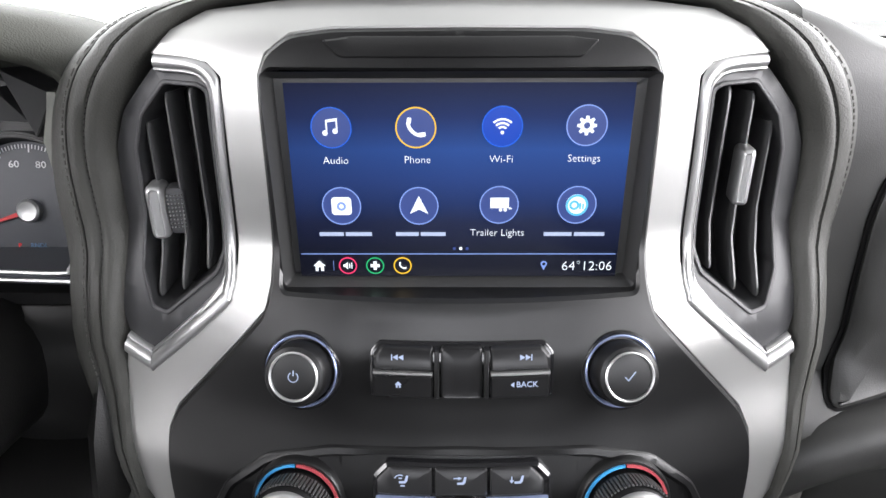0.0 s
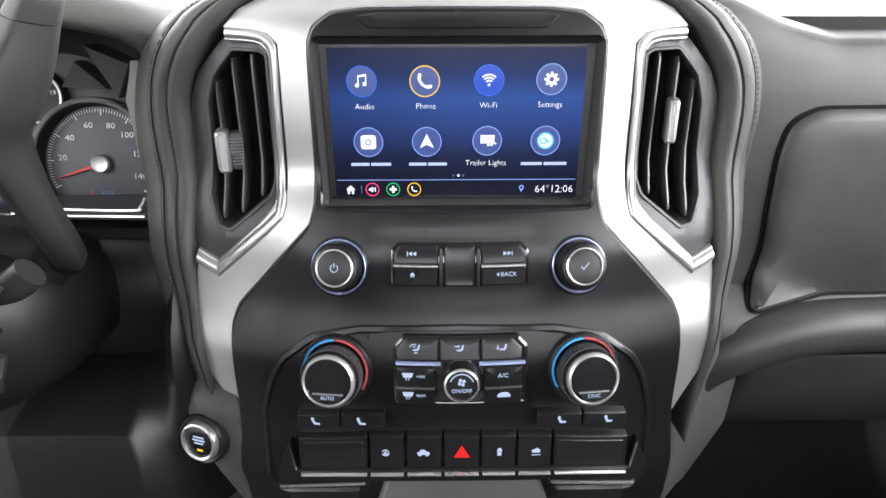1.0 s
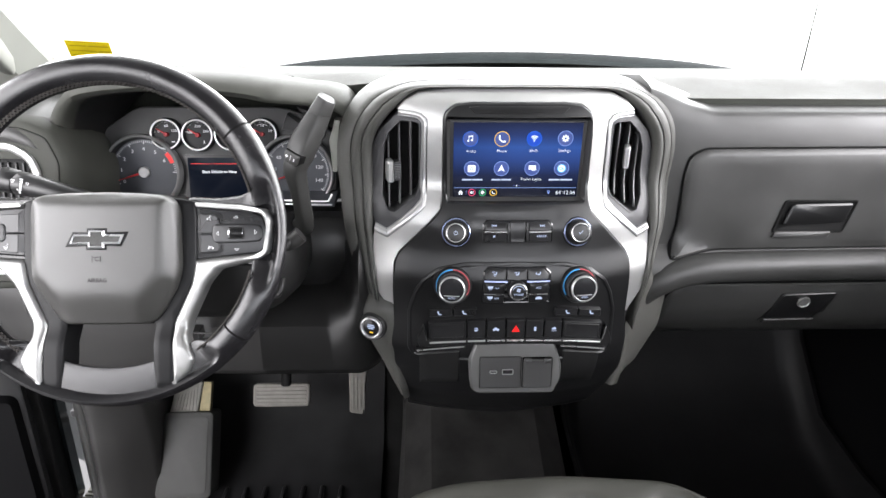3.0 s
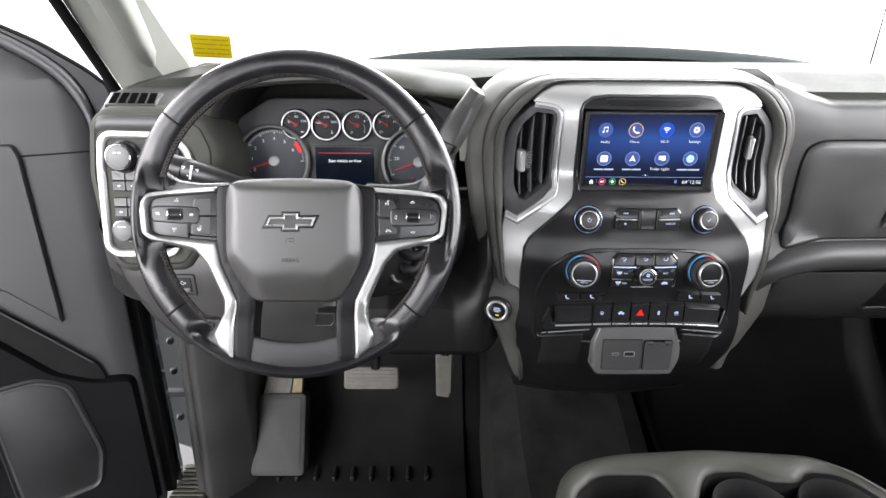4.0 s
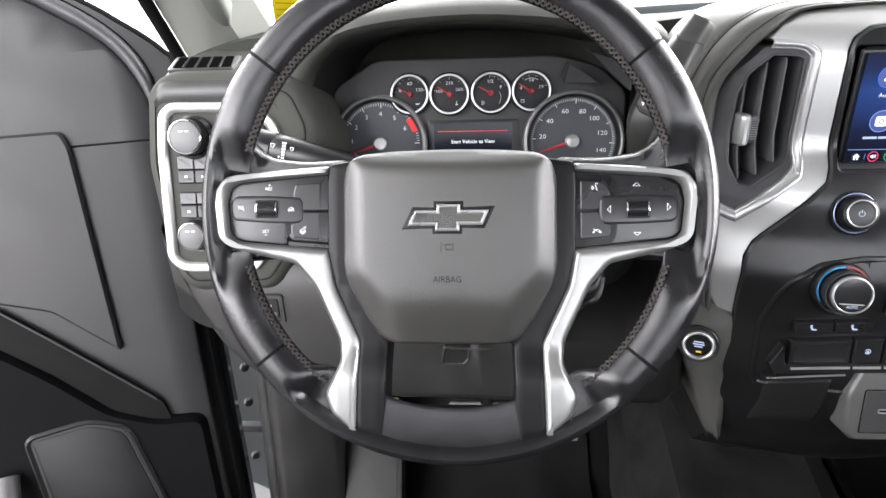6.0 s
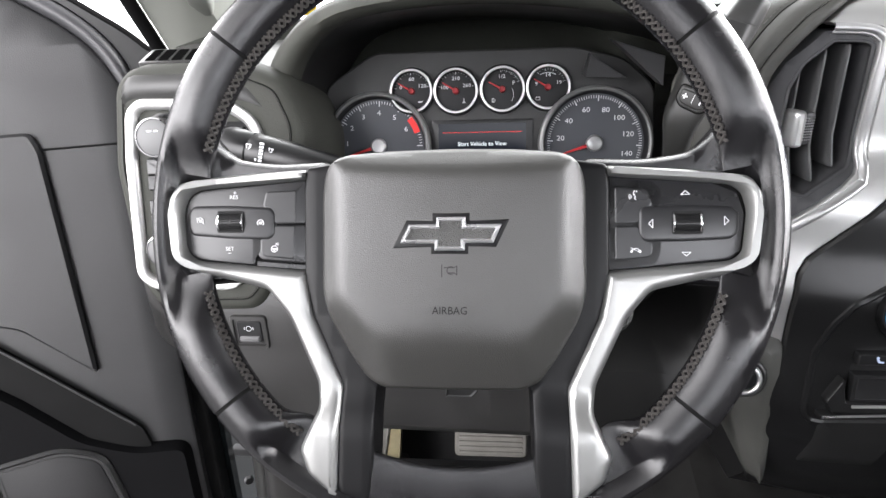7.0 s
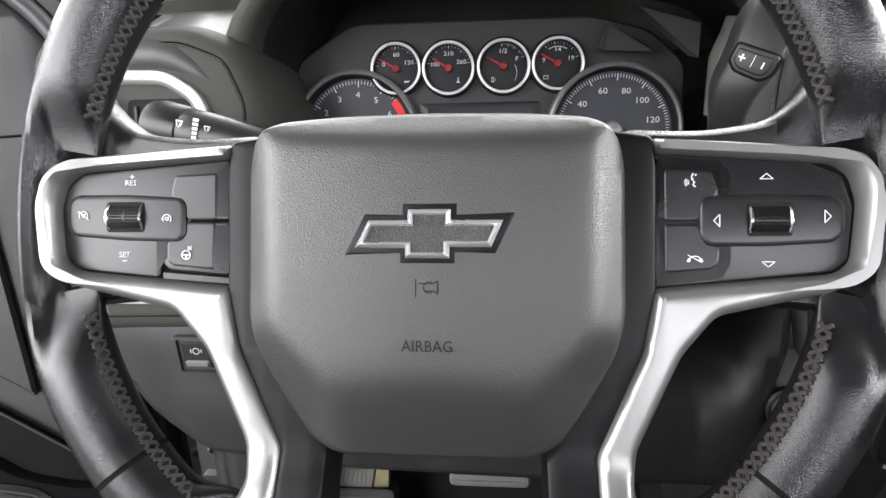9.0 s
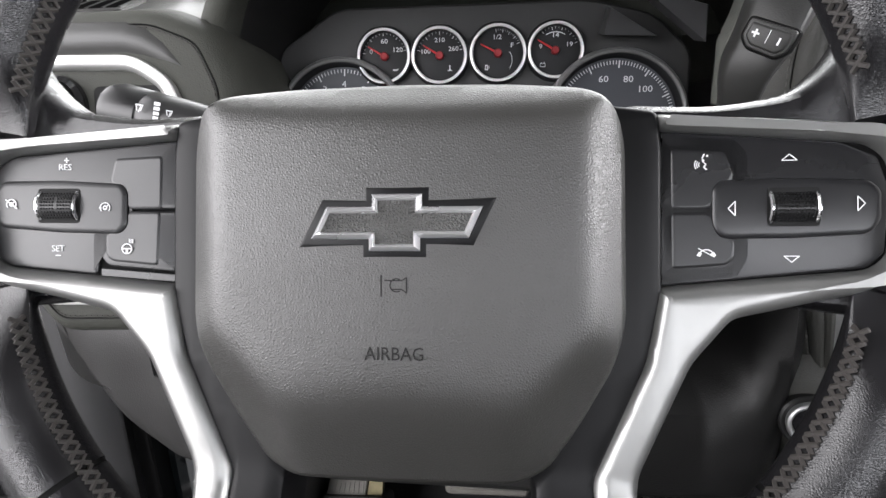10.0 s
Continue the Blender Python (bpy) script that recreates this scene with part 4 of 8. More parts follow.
part("centre_pad", plate(rounded(rect(-0.0102, 0.7795, 0.0122, 0.8090), 0.003), [(0, 0.004), (0, 0.0085), (0.001, 0.0092), (0.002, 0.0088)], on_stack, grid=0.008), BUTTON, radio)

# ---- climate controls ----
POD = [(0, 0.7505), (0.073, 0.748), (0.112, 0.739), (0.138, 0.719), (0.150, 0.697), (0.160, 0.664), (0.1605, 0.60), (0.152, 0.585), (0, 0.585)]
climate = thing("climate_panel", (0, stack_y(0, 0.60), 0.585), "black climate control panel with an arched top edge", "control panel")
part("bezel", plate(rounded(mirrored(POD), 0.006), [(0, 0.0), (0, 0.0060), (0.0010, 0.0078), (0.0040, 0.0082), (0.0065, 0.0062)], on_bezel, grid=0.008), PANEL, climate)
HV = rounded([(-0.0482, 0.6893), (0.0515, 0.6893), (0.0515, 0.7360), (0.0440, 0.7435), (-0.0405, 0.7435), (-0.0482, 0.7360)], 0.002)
part("button_field", plate(HV, [(0, 0.004), (0, 0.0102), (0.0016, 0.0112), (0.0030, 0.0104)], on_stack, grid=0.02), GLOSS, climate)
HB = 0.0104
for x0, z0, x1, z1 in ((-0.0515, 0.7215, -0.0185, 0.7370), (-0.0165, 0.7215, 0.0145, 0.7370), (0.0165, 0.7215, 0.0485, 0.7370), (-0.0515, 0.6995, -0.0205, 0.7165), (-0.0515, 0.6850, -0.0205, 0.6980), (0.0190, 0.6995, 0.0490, 0.7165), (0.0190, 0.6850, 0.0490, 0.6980)):
    x0, x1, z0, z1 = 0.0018 + 0.93 * x0, 0.0018 + 0.93 * x1, z0 + 0.0058, z1 + 0.0052
    outline = rect(x0, z0, x1, z1)
    if z0 > 0.725 and x0 < -0.03:
        outline = [(x0, z0), (x1, z0), (x1, z1), (x0 + 0.0075, z1), (x0, z1 - 0.0075)]
    elif z0 > 0.725 and x1 > 0.03:
        outline = [(x0, z0), (x1, z0), (x1, z1 - 0.0075), (x1 - 0.0075, z1), (x0, z1)]
    b = part("button", plate(rounded(outline, 0.0015), [(0, 0.008), (0, HB + 0.0012), (0.0009, HB + 0.002)], on_stack, grid=0.012), BUTTON, climate)
    m = stack_face((x0 + x1) / 2, (z0 + z1) / 2, 8) @ Matrix.Translation((0, 0, HB + 0.0023))
    if z0 > 0.725:
        # a seat, with the air sent to the glass and feet, the face, or the feet
        bm = flat(m, [(0.0018, 0.0024), (0.0030, 0.0024), (0.0024, -0.0010), (0.0012, -0.0024), (-0.0022, -0.0024), (-0.0022, -0.0012), (0.0008, -0.0010)])
        if x0 < -0.03:
            annulus(shift(m, -0.0016, -0.0004), 0.0028, 0.0034, 60, 160, bm=bm)
            merge(bm, flat(m, rect(-0.0024, 0.0004, -0.0004, 0.0010), rect(-0.0014, -0.0044, 0.0010, -0.0036)))
        elif x0 < 0.01:
            merge(bm, flat(m, rect(-0.0042, 0.0012, -0.0014, 0.0018), [(-0.0016, 0.0004), (0.0002, 0.0015), (-0.0016, 0.0026)]))
        else:
            merge(bm, flat(m, [(-0.0040, 0.0020), (-0.0034, 0.0020), (-0.0034, -0.0006), (-0.0040, -0.0006)], [(-0.0050, -0.0004), (-0.0024, -0.0004), (-0.0037, -0.0022)]))
        part("mark", bm, DIMGLOW, b)
    elif x0 > 0 and z0 > 0.70:
        words("A/C", 0.0048, shift(m, -0.001, 0), DIMGLOW, b)
    elif x0 < 0:
        part("mark", flat(m, [(-0.0085, -0.001), (-0.0025, -0.001), (-0.0012, 0.0026), (-0.0098, 0.0026)], rect(-0.007, -0.0032, -0.0062, -0.0014), rect(-0.005, -0.0032, -0.0042, -0.0014)), DIMGLOW, b)
        words("MAX" if z0 > 0.70 else "REAR", 0.0030, shift(m, 0.0042, -0.0003), DIMGLOW, b)
    else:
        part("mark", flat(m, [(-0.005, -0.002), (0.005, -0.002), (0.005, 0.0), (0.0025, 0.002), (-0.002, 0.002), (-0.0045, 0.0002)]), DIMGLOW, b)
for x0, x1, z in ((-0.0465, -0.0130, 0.7244), (0.0150, 0.0495, 0.7244)):
    part("light_bar", plate(rect(x0, z - 0.0011, x1, z + 0.0011), [(0, 0.008), (0, HB + 0.0016), (0.0004, HB + 0.0022)], on_stack, grid=0.012), COOL_RING, climate, "pale blue lit bar")
for x0, x1 in ((-0.0462, -0.0175), (0.0195, 0.0475)):
    part("thin_bar", plate(rect(x0, 0.7040, x1, 0.7047), [(0, 0.008), (0, HB + 0.0020)], on_stack, grid=0.012), SATIN, climate)
# fan knob
fm = stack_face(0.0018, 0.7105, 10) @ Matrix.Diagonal((0.84, 0.84, 1.0, 1.0))
fan = part("fan_knob", lathe([(0.0170, 0.008), (0.0165, 0.020), (0.0152, 0.0225)], fm, 48), PANEL, climate, "round fan knob with a chrome rim")
part("rim", lathe([(0.0154, 0.021), (0.0152, 0.0240), (0.0138, 0.0246), (0.0134, 0.0225)], fm, 48), SATIN, fan, "chrome rim")
part("cap", lathe([(0.0136, 0.020), (0.0134, 0.0232), (0.009, 0.0238), (0, 0.0240)], fm), BUTTON, fan)
arc = annulus(shift(fm, 0, 0.0005, 0.0241), 0.0100, 0.0109, 20, 160)
for i in range(4):
    plate(disc(0.0022 * math.cos(i * math.pi / 2 + 0.5), 0.0035 + 0.0022 * math.sin(i * math.pi / 2 + 0.5), 0.0015, 10), [(0, 0.0241), (0, 0.0243)], on(fm), bm=arc)
part("mark", arc, DIMGLOW, fan)
words("ON/OFF", 0.0048, shift(fm, 0, -0.0045, 0.0241), DIMGLOW, fan)


def temperature_knob(x, z, text):
    m = stack_face(x, z, 13) @ Matrix.Diagonal((0.88, 0.88, 1.12, 1.0))
    k = part("temperature_knob", lathe([(0.0315, 0.002), (0.0315, 0.0095), (0.0300, 0.0112), (0.0275, 0.0112), (0.0275, 0.006)], m, 48), PANEL, climate, "large knob with a chrome rim and red and blue ring")
    part("cold_ring", annulus(shift(m, 0, 0, 0.0100), 0.0266, 0.0284, 92, 212, 0.0022), BLUE, k, "blue printed arc")
    part("hot_ring", annulus(shift(m, 0, 0, 0.0100), 0.0266, 0.0284, -32, 90, 0.0022), REDRING, k, "red printed arc")
    part("skirt", lathe([(0.0248, 0.006), (0.0242, 0.016), (0.0226, 0.026), (0.0214, 0.028)], shift(m, 0, -0.001), 56), PANEL, k)
    ribs = bmesh.new()
    for i in range(64):
        a = 2 * math.pi * i / 64
        c, s = math.cos(a), math.sin(a)
        q = shift(m, 0.0246 * c, -0.001 + 0.0246 * s, 0.019) @ Matrix.Rotation(a, 4, "Z")
        plate(rect(-0.0006, -0.0007, 0.0007, 0.0007), [(0, -0.005), (0, 0.005)], on(q), bm=ribs)
    part("ribs", ribs, KEY_GREY, k)
    part("rim", lathe([(0.0224, 0.0250), (0.0222, 0.0276), (0.0214, 0.0296), (0.0202, 0.0304), (0.0196, 0.0300), (0.0192, 0.0280)], shift(m, 0, -0.001), 56), EDGE_SATIN, k, "chrome rim")
    part("cap", lathe([(0.0196, 0.026), (0.0194, 0.0288), (0.012, 0.0292), (0, 0.0293)], shift(m, 0, -0.001), 48), GLOSS, k, "gloss black display face")
    lip = part("knob_button", plate(rounded([(-0.0128, -0.0110), (0.0128, -0.0110), (0.0090, -0.0172), (-0.0090, -0.0172)], 0.002), [(0, 0.028), (0, 0.0296), (0.0006, 0.0302)], on(m)), BUTTON, k)
    part("lip", plate(rect(-0.0128, -0.0114, 0.0128, -0.0107), [(0, 0.028), (0, 0.0306)], on(m)), SATIN, k)
    words(text, 0.0042, shift(m, 0, -0.0143, 0.0304), DIMGLOW, k)


temperature_knob(-0.0908, 0.7125, "AUTO")
temperature_knob(0.0932, 0.7125, "SYNC")


# ---- seat heater keys and the lower switch row ----
def key_row(name, label, cells, z0, z1, marks, slope=0.0):
    t = thing(name, (sum(cells[0]) / 2, stack_y(0.1, z0), z0), label, "buttons", "lower key rows")
    for (x0, x1), mark in zip(cells, marks):
        dz = [-slope * x0 * x0 * 10, -slope * x1 * x1 * 10]
        out = [(x0, z0 + dz[0]), (x1, z0 + dz[1]), (x1, z1 + dz[1]), (x0, z1 + dz[0])]
        b = part("key", plate(rounded(out, 0.0015), [(0, 0.004), (0, 0.0125), (0.0011, 0.0140)], on_stack, grid=0.02), BUTTON, t)
        zc = (z0 + z1) / 2 + (dz[0] + dz[1]) / 2
        m = stack_face((x0 + x1) / 2, zc, 2) @ Matrix.Translation((0, 0, 0.0147))
        if not mark:
            inner = inset(ccw(out), 0.0034)
            part("key_inset", plate(rounded(inner, 0.0025), [(0, 0.010), (0, 0.0140), (0.0007, 0.0148), (0.0016, 0.0146)], on_stack, grid=0.02), BUTTON, b)
        elif mark == "seat":
            part("mark", flat(m, disc(-0.002, 0.0022, 0.0013, 10), [(-0.003, 0.001), (-0.001, 0.001), (0.0005, -0.0012), (0.0035, -0.0012), (0.0035, -0.0028), (-0.001, -0.0028)]), DIMGLOW, b)
        elif mark == "warn":
            bm = bmesh.new()
            plate([(-0.0062, -0.0048), (0.0062, -0.0048), (0, 0.0060)], [(0, 0), (0, 0.0003)], on(m), bm=bm)
            part("hazard_triangle", bm, REDGLOW, b, "red warning triangle")
        elif mark == "stop":
            bm = annulus(m, 0.0022, 0.0030, 200, 520)
            merge(bm, flat(m, [(-0.0018, -0.0018), (0, 0.002), (0.0018, -0.0018)]))
            part("mark", bm, DIMGLOW, b)
        elif mark == "car":
            part("mark", flat(m, [(-0.0048, -0.002), (0.0048, -0.002), (0.0046, 0.0004), (0.002, 0.0008), (0.0008, 0.0026), (-0.002, 0.0026), (-0.003, 0.0006), (-0.0048, 0.0002)], disc(-0.0028, -0.0024, 0.0012, 8), disc(0.0028, -0.0024, 0.0012, 8)), DIMGLOW, b)
        elif mark == "grip":
            part("mark", flat(m, rect(-0.0016, -0.0034, 0.0016, -0.0002), [(-0.0022, 0.0004), (0.0022, 0.0004), (0.0012, 0.0034), (-0.0012, 0.0034)]), DIMGLOW, b)
        elif mark == "hill":
            part("mark", flat(m, [(-0.004, 0.0012), (0.0010, 0.0036), (0.0036, 0.0006), (0.002, -0.001), (-0.003, -0.0006)], rect(-0.0036, -0.0034, 0.0036, -0.0026)), DIMGLOW, b)
    return t


key_row("seat_heater_keys", "pair of black seat heater keys with white marks", [(-0.1265, -0.0920), (-0.0905, -0.0560)], 0.6710, 0.6830, ["seat", "seat"], 0.07)
key_row("seat_heater_keys", "pair of black seat heater keys with white marks", [(0.0605, 0.0965), (0.0980, 0.1345)], 0.6710, 0.6830, ["seat", "seat"], 0.07)
key_row("switch_row", "row of black keys with a red hazard triangle", [(-0.1275, -0.0710), (-0.0690, -0.0420), (-0.0400, -0.0127), (-0.0110, 0.0166), (0.0180, 0.0450), (0.0465, 0.0735), (0.0755, 0.1380)], 0.6345, 0.6630, ["", "stop", "car", "warn", "grip", "hill", ""], 0.08)
lip = thing("switch_row_ledge", (0, stack_y(0, 0.61) - 0.01, 0.606), "bright-edged ledge under the switch row", "trim")
part("ledge", plate(rounded([(-0.1400, 0.6240), (0.1500, 0.6240), (0.1570, 0.6360), (0.1460, 0.6600), (0.1405, 0.6350), (-0.1300, 0.6350), (-0.1350, 0.6600), (-0.1460, 0.6360)], 0.002), [(0, 0.002), (0, 0.0150), (0.001, 0.0165)], lambda u, v, h: on_stack(u, v - 0.80 * u * u, h), grid=0.014), PANEL, lip)
for x0, x1 in ((-0.1260, -0.0715), (-0.0685, -0.0425), (-0.0395, -0.0132), (-0.0105, 0.0161), (0.0185, 0.0445), (0.0470, 0.0730), (0.0760, 0.1370)):
    part("bright_edge", plate(rect(x0, 0.6305, x1, 0.6328), [(0, 0.012), (0, 0.0180), (0.0006, 0.0188)], lambda u, v, h: on_stack(u, v - 0.80 * u * u, h), grid=0.014), SATIN, lip, "bright metal edge")

# ---- lower storage doors and the sockets ----
def on_flap(u, v, h):
    return on_stack(u, v - 1.0 * u * u, h)


for sx in (-1, 1):
    t = thing("storage_flap", (sx * 0.112, 0.37, 0.50), "small black storage flap below the switch row", "storage", "storage flaps")
    x0, x1 = sorted((sx * 0.0715, sx * 0.1480))
    part("rail", plate(rounded(rect(x0, 0.6195, x1, 0.6255), 0.001), [(0, 0.0), (0, 0.014), (0.001, 0.0155)], on_flap, grid=0.02), PANEL, t)
    part("rail_edge", plate(rect(x0 + 0.002, 0.6225, x1 - 0.002, 0.6242), [(0, 0.01), (0, 0.0166)], on_flap, grid=0.02), SATIN, t)
    x0, x1 = sorted((sx * 0.0790, sx * 0.1420))
    part("flap", plate(rounded(rect(x0, 0.5400, x1, 0.6120), 0.004), [(0, 0.0), (0, 0.006), (0.0025, 0.0085)], on_flap, grid=0.02), SLAT, t)
USB = face_at((0, 0.343, 0.5815), 8)
usb = thing("socket_panel", (0, 0.35, 0.53), "grey plastic socket panel with two data ports and a covered outlet", "socket panel")
pod = rounded([(-0.056, 0.044), (-0.0665, 0.010), (-0.063, -0.036), (-0.053, -0.0455), (0.066, -0.0455), (0.077, -0.020), (0.077, 0.003), (0.064, 0.042)], 0.006)
part("housing", plate(pod, [(0, -0.05), (0, 0.0), (0.003, 0.004), (0.0045, 0.0045)], on(USB)), POD_GREY, usb)
part("port_plate", plate(rounded(rect(-0.049, -0.033, 0.0135, 0.018), 0.002), [(0, 0.002), (0, 0.0056), (0.0008, 0.0064)], on(USB)), BEZEL, usb)
for u, w, hgt in ((-0.0285, 0.0058, 0.0026), (-0.0065, 0.0088, 0.0046)):
    p = part("port_rim", plate(rounded(rect(u - w, -0.0060 - hgt, u + w, -0.0060 + hgt), 0.002), [(0, 0.005), (0, 0.0072), (0.0012, 0.0072), (0.0013, 0.0060)], on(USB)), SATIN, usb, "metal port rim")
    part("port_slot", plate(rounded(rect(u - w + 0.0015, -0.0060 - hgt + 0.0014, u + w - 0.0015, -0.0060 + hgt - 0.0014), 0.001), [(0, 0.005), (0, 0.0064)], on(USB)), VOID, p)
part("cover_gap", plate(rounded(rect(0.0158, -0.0342, 0.0622, 0.0180), 0.004), [(0, 0.002), (0, 0.0050)], on(USB)), SLOT, usb, "dark gap round the cover")
part("plate_gap", plate(rounded(rect(-0.0500, -0.0342, 0.0145, 0.0190), 0.003), [(0, 0.002), (0, 0.0049)], on(USB)), SLOT, usb, "dark gap round the port plate")
cov = part("outlet_cover", plate(rounded(rect(0.0175, -0.0325, 0.0605, 0.0145), 0.003), [(0, 0.002), (0, 0.0072), (0.0012, 0.0085)], on(USB)), BEZEL, usb, "hinged outlet cover")
part("hinge", plate(rounded(rect(0.0185, 0.0090, 0.0290, 0.0165), 0.001), [(0, 0.006), (0, 0.0092), (0.0008, 0.0098)], on(USB)), BEZEL, cov)
part("hinge", plate(rounded(rect(0.0490, 0.0090, 0.0595, 0.0165), 0.001), [(0, 0.006), (0, 0.0092), (0.0008, 0.0098)], on(USB)), BEZEL, cov)


# ---- air vents beside the display ----
def stack_vent(sx):
    vent = thing("air_vent", (sx * 0.17, 0.45, 0.78), "tall black air vent with upright vanes and a satin chrome edge", "air vent", "centre air vents")

    def w(u, v, h):
        return on_stack(sx * u, v, h)

    shell = [(0.1330, 0.9400), (0.1400, 0.9480), (0.1730, 0.9490), (0.1985, 0.9230), (0.2085, 0.9020), (0.2150, 0.8450), (0.2135, 0.8120), (0.2065, 0.7835), (0.1880, 0.7810), (0.1345, 0.8300)]
    hole = [(0.1402, 0.9360), (0.1450, 0.9385), (0.1660, 0.9395), (0.1845, 0.9210), (0.1920, 0.9010), (0.1955, 0.8300), (0.1870, 0.8100), (0.1775, 0.8085), (0.1450, 0.8340), (0.1412, 0.8450)]
    # a funnel from the chrome edge down to the opening
    part("housing", ring_plate(rounded(shell, 0.003, 2), rounded(hole, 0.002, 2), [(0, -0.050), (0, -0.0045), (0.0008, -0.0036)], w, 0.02), VENT_BLACK, vent)
    part("inner_lip", ring_plate(rounded(inset(ccw(hole), -0.0026), 0.002, 2), rounded(hole, 0.002, 2), [(0, -0.006), (0, -0.0030), (0.0007, -0.0024)], w, 0.03), VENT_BLACK, vent)
    part("duct", plate(inset(rounded(hole, 0.003, 2), -0.004), [(0, -0.046), (0, -0.044)], w, grid=0.02), VOID, vent)
    for u, bot, top in ((0.1525, 0.8315, 0.9370), (0.1690, 0.8185, 0.9340), (0.1855, 0.8125, 0.9165)):
        secs = []
        for f in (0.0, 0.02, 0.06, 0.25, 0.5, 0.75, 0.94, 0.98, 1.0):
            v = bot + (top - bot) * f
            tip = 0.0022 if f in (0.0, 1.0) else (0.0006 if f in (0.02, 0.98) else 0.0)
            secs.append([w(u + a - 0.10 * (hh + 0.008), v, hh - (tip if hh > -0.03 else 0)) for a, hh in ((-0.0008, -0.038), (0.0008, -0.038), (0.0016, -0.016), (0.0014, -0.0095), (0.0006, -0.0080), (-0.0006, -0.0080), (-0.0014, -0.0095), (-0.0016, -0.016))])
        part("vane", loft(secs), VANE, vent)
    cz = 0.8640 if sx < 0 else 0.8870
    cu = 0.1830 if sx < 0 else 0.1660
    fm = face_at(w(cu, cz, 0.0), 0, -sx * 14)
    half = 0.0056 if sx < 0 else 0.0046
    pill = rounded(rect(-half, -0.0172, half, 0.0172), half - 0.0006, 6)
    cl = part("slider", plate(pill, [(0, -0.014), (0, -0.0010), (0.0006, 0.0020), (0.0016, 0.0040), (0.0028, 0.0048), (0.0036, 0.0040)], on(fm)), SATIN, vent, "chrome vane slider")
    part("slider_inset", plate(inset(pill, 0.0030), [(0, 0.0020), (0.0003, 0.0036)], on(fm)), KEY_GREY, cl)
    if sx < 0:
        gp = part("slider_grip", plate(rounded(rect(0.0050, -0.0150, 0.0165, 0.0150), 0.004), [(0, -0.012), (0, -0.0010), (0.0008, 0.0008), (0.003, 0.0014)], on(fm)), VENT_BLACK, cl)
        dots = bmesh.new()
        for a in range(5):
            for b in range(9):
                u, v = 0.0066 + 0.0020 * a, -0.0100 + 0.0025 * b
                plate(rect(u - 0.0005, v - 0.0005, u + 0.0005, v + 0.0005), [(0, 0.0010), (0.0002, 0.0022)], on(fm), bm=dots)
        tagged(part("grip_dots", dots, SATIN, gp), kind="stuff")
    # broad satin edge along the silver side
    far_side = [(0.1690, 0.9560), (0.1430, 0.9535), (0.1320, 0.9475), (0.1286, 0.9370), (0.1298, 0.9050), (0.1306, 0.8500), (0.1298, 0.8360), (0.1316, 0.8240), (0.1375, 0.8150), (0.1845, 0.7742), (0.1905, 0.7712), (0.2095, 0.7785)]
    near_side = [(0.1705, 0.9462), (0.1480, 0.9450), (0.1400, 0.9415), (0.1368, 0.9340), (0.1378, 0.9050), (0.1393, 0.8500), (0.1384, 0.8370), (0.1400, 0.8290), (0.1442, 0.8225), (0.1855, 0.7865), (0.1905, 0.7840), (0.2065, 0.7905)]
    a_line = [(p.x, p.y) for p in spline([(a, b, 0) for a, b in far_side], 5)]
    b_line = [(p.x, p.y) for p in spline([(a, b, 0) for a, b in near_side], 5)]
    rows = []
    for (u0, v0), (u1, v1) in zip(a_line, b_line):
        rows.append([w(u0 + (u1 - u0) * f, v0 + (v1 - v0) * f, hh) for f, hh in ((0.0, -0.004), (0.02, 0.0016), (0.10, 0.0032), (0.22, 0.0040), (0.42, 0.0041), (0.60, 0.0032), (0.74, 0.0016), (0.80, 0.0006), (0.84, 0.0010), (0.94, 0.0004), (1.0, -0.0030), (1.0, -0.010))])
    part("edge_bar", loft(rows, closed=False), EDGE_SATIN, vent, "satin chrome edge bar", sharp=75)
    part("edge_seam", tube([w(u, v, 0.0004) for u, v in a_line], 0.0005, 6), SEAM, vent)


stack_vent(-1)
stack_vent(1)


# ---- padded hoop round the stack ----
hoop = thing("padded_hoop", (0, 0.47, 0.60), "black stitched leatherette hoop round the centre stack", "dashboard trim")
IN_LINE = [(0.1970, 0.620), (0.2040, 0.690), (0.2100, 0.775), (0.2100, 0.860), (0.2085, 0.905), (0.1940, 0.934), (0.1720, 0.9580), (0.1420, 0.9790), (0.0900, 0.9835), (0.0, 0.9850)]
OUT_LINE = [(0.2030, 0.610), (0.2270, 0.675), (0.2500, 0.745), (0.2640, 0.840), (0.2640, 0.900), (0.2500, 0.945), (0.2200, 0.9760), (0.1680, 0.9910), (0.0950, 0.9955), (0.0, 0.9965)]
OUT_BACK = [0.016, 0.014, 0.013, 0.019, 0.027, 0.042, 0.070, 0.108, 0.135, 0.14]
OUT_BACK_R = [0.055, 0.055, 0.052, 0.048, 0.042, 0.050, 0.075, 0.11, 0.135, 0.14]
# across the pad: share of the width, then depth in metres and as a share of the set-back
LOBES = ((0.03, 0.001, 0), (0.10, -0.005, 0), (0.20, -0.006, 0), (0.27, -0.0035, 0.0), (0.295, -0.0005, 0.0), (0.32, -0.003, 0.01), (0.42, -0.004, 0.05), (0.52, -0.002, 0.13), (0.565, 0.0005, 0.19), (0.585, 0.0022, 0.21), (0.605, 0.0005, 0.24), (0.75, -0.001, 0.45), (0.90, 0.0, 0.78), (1.0, 0.0, 1.0))


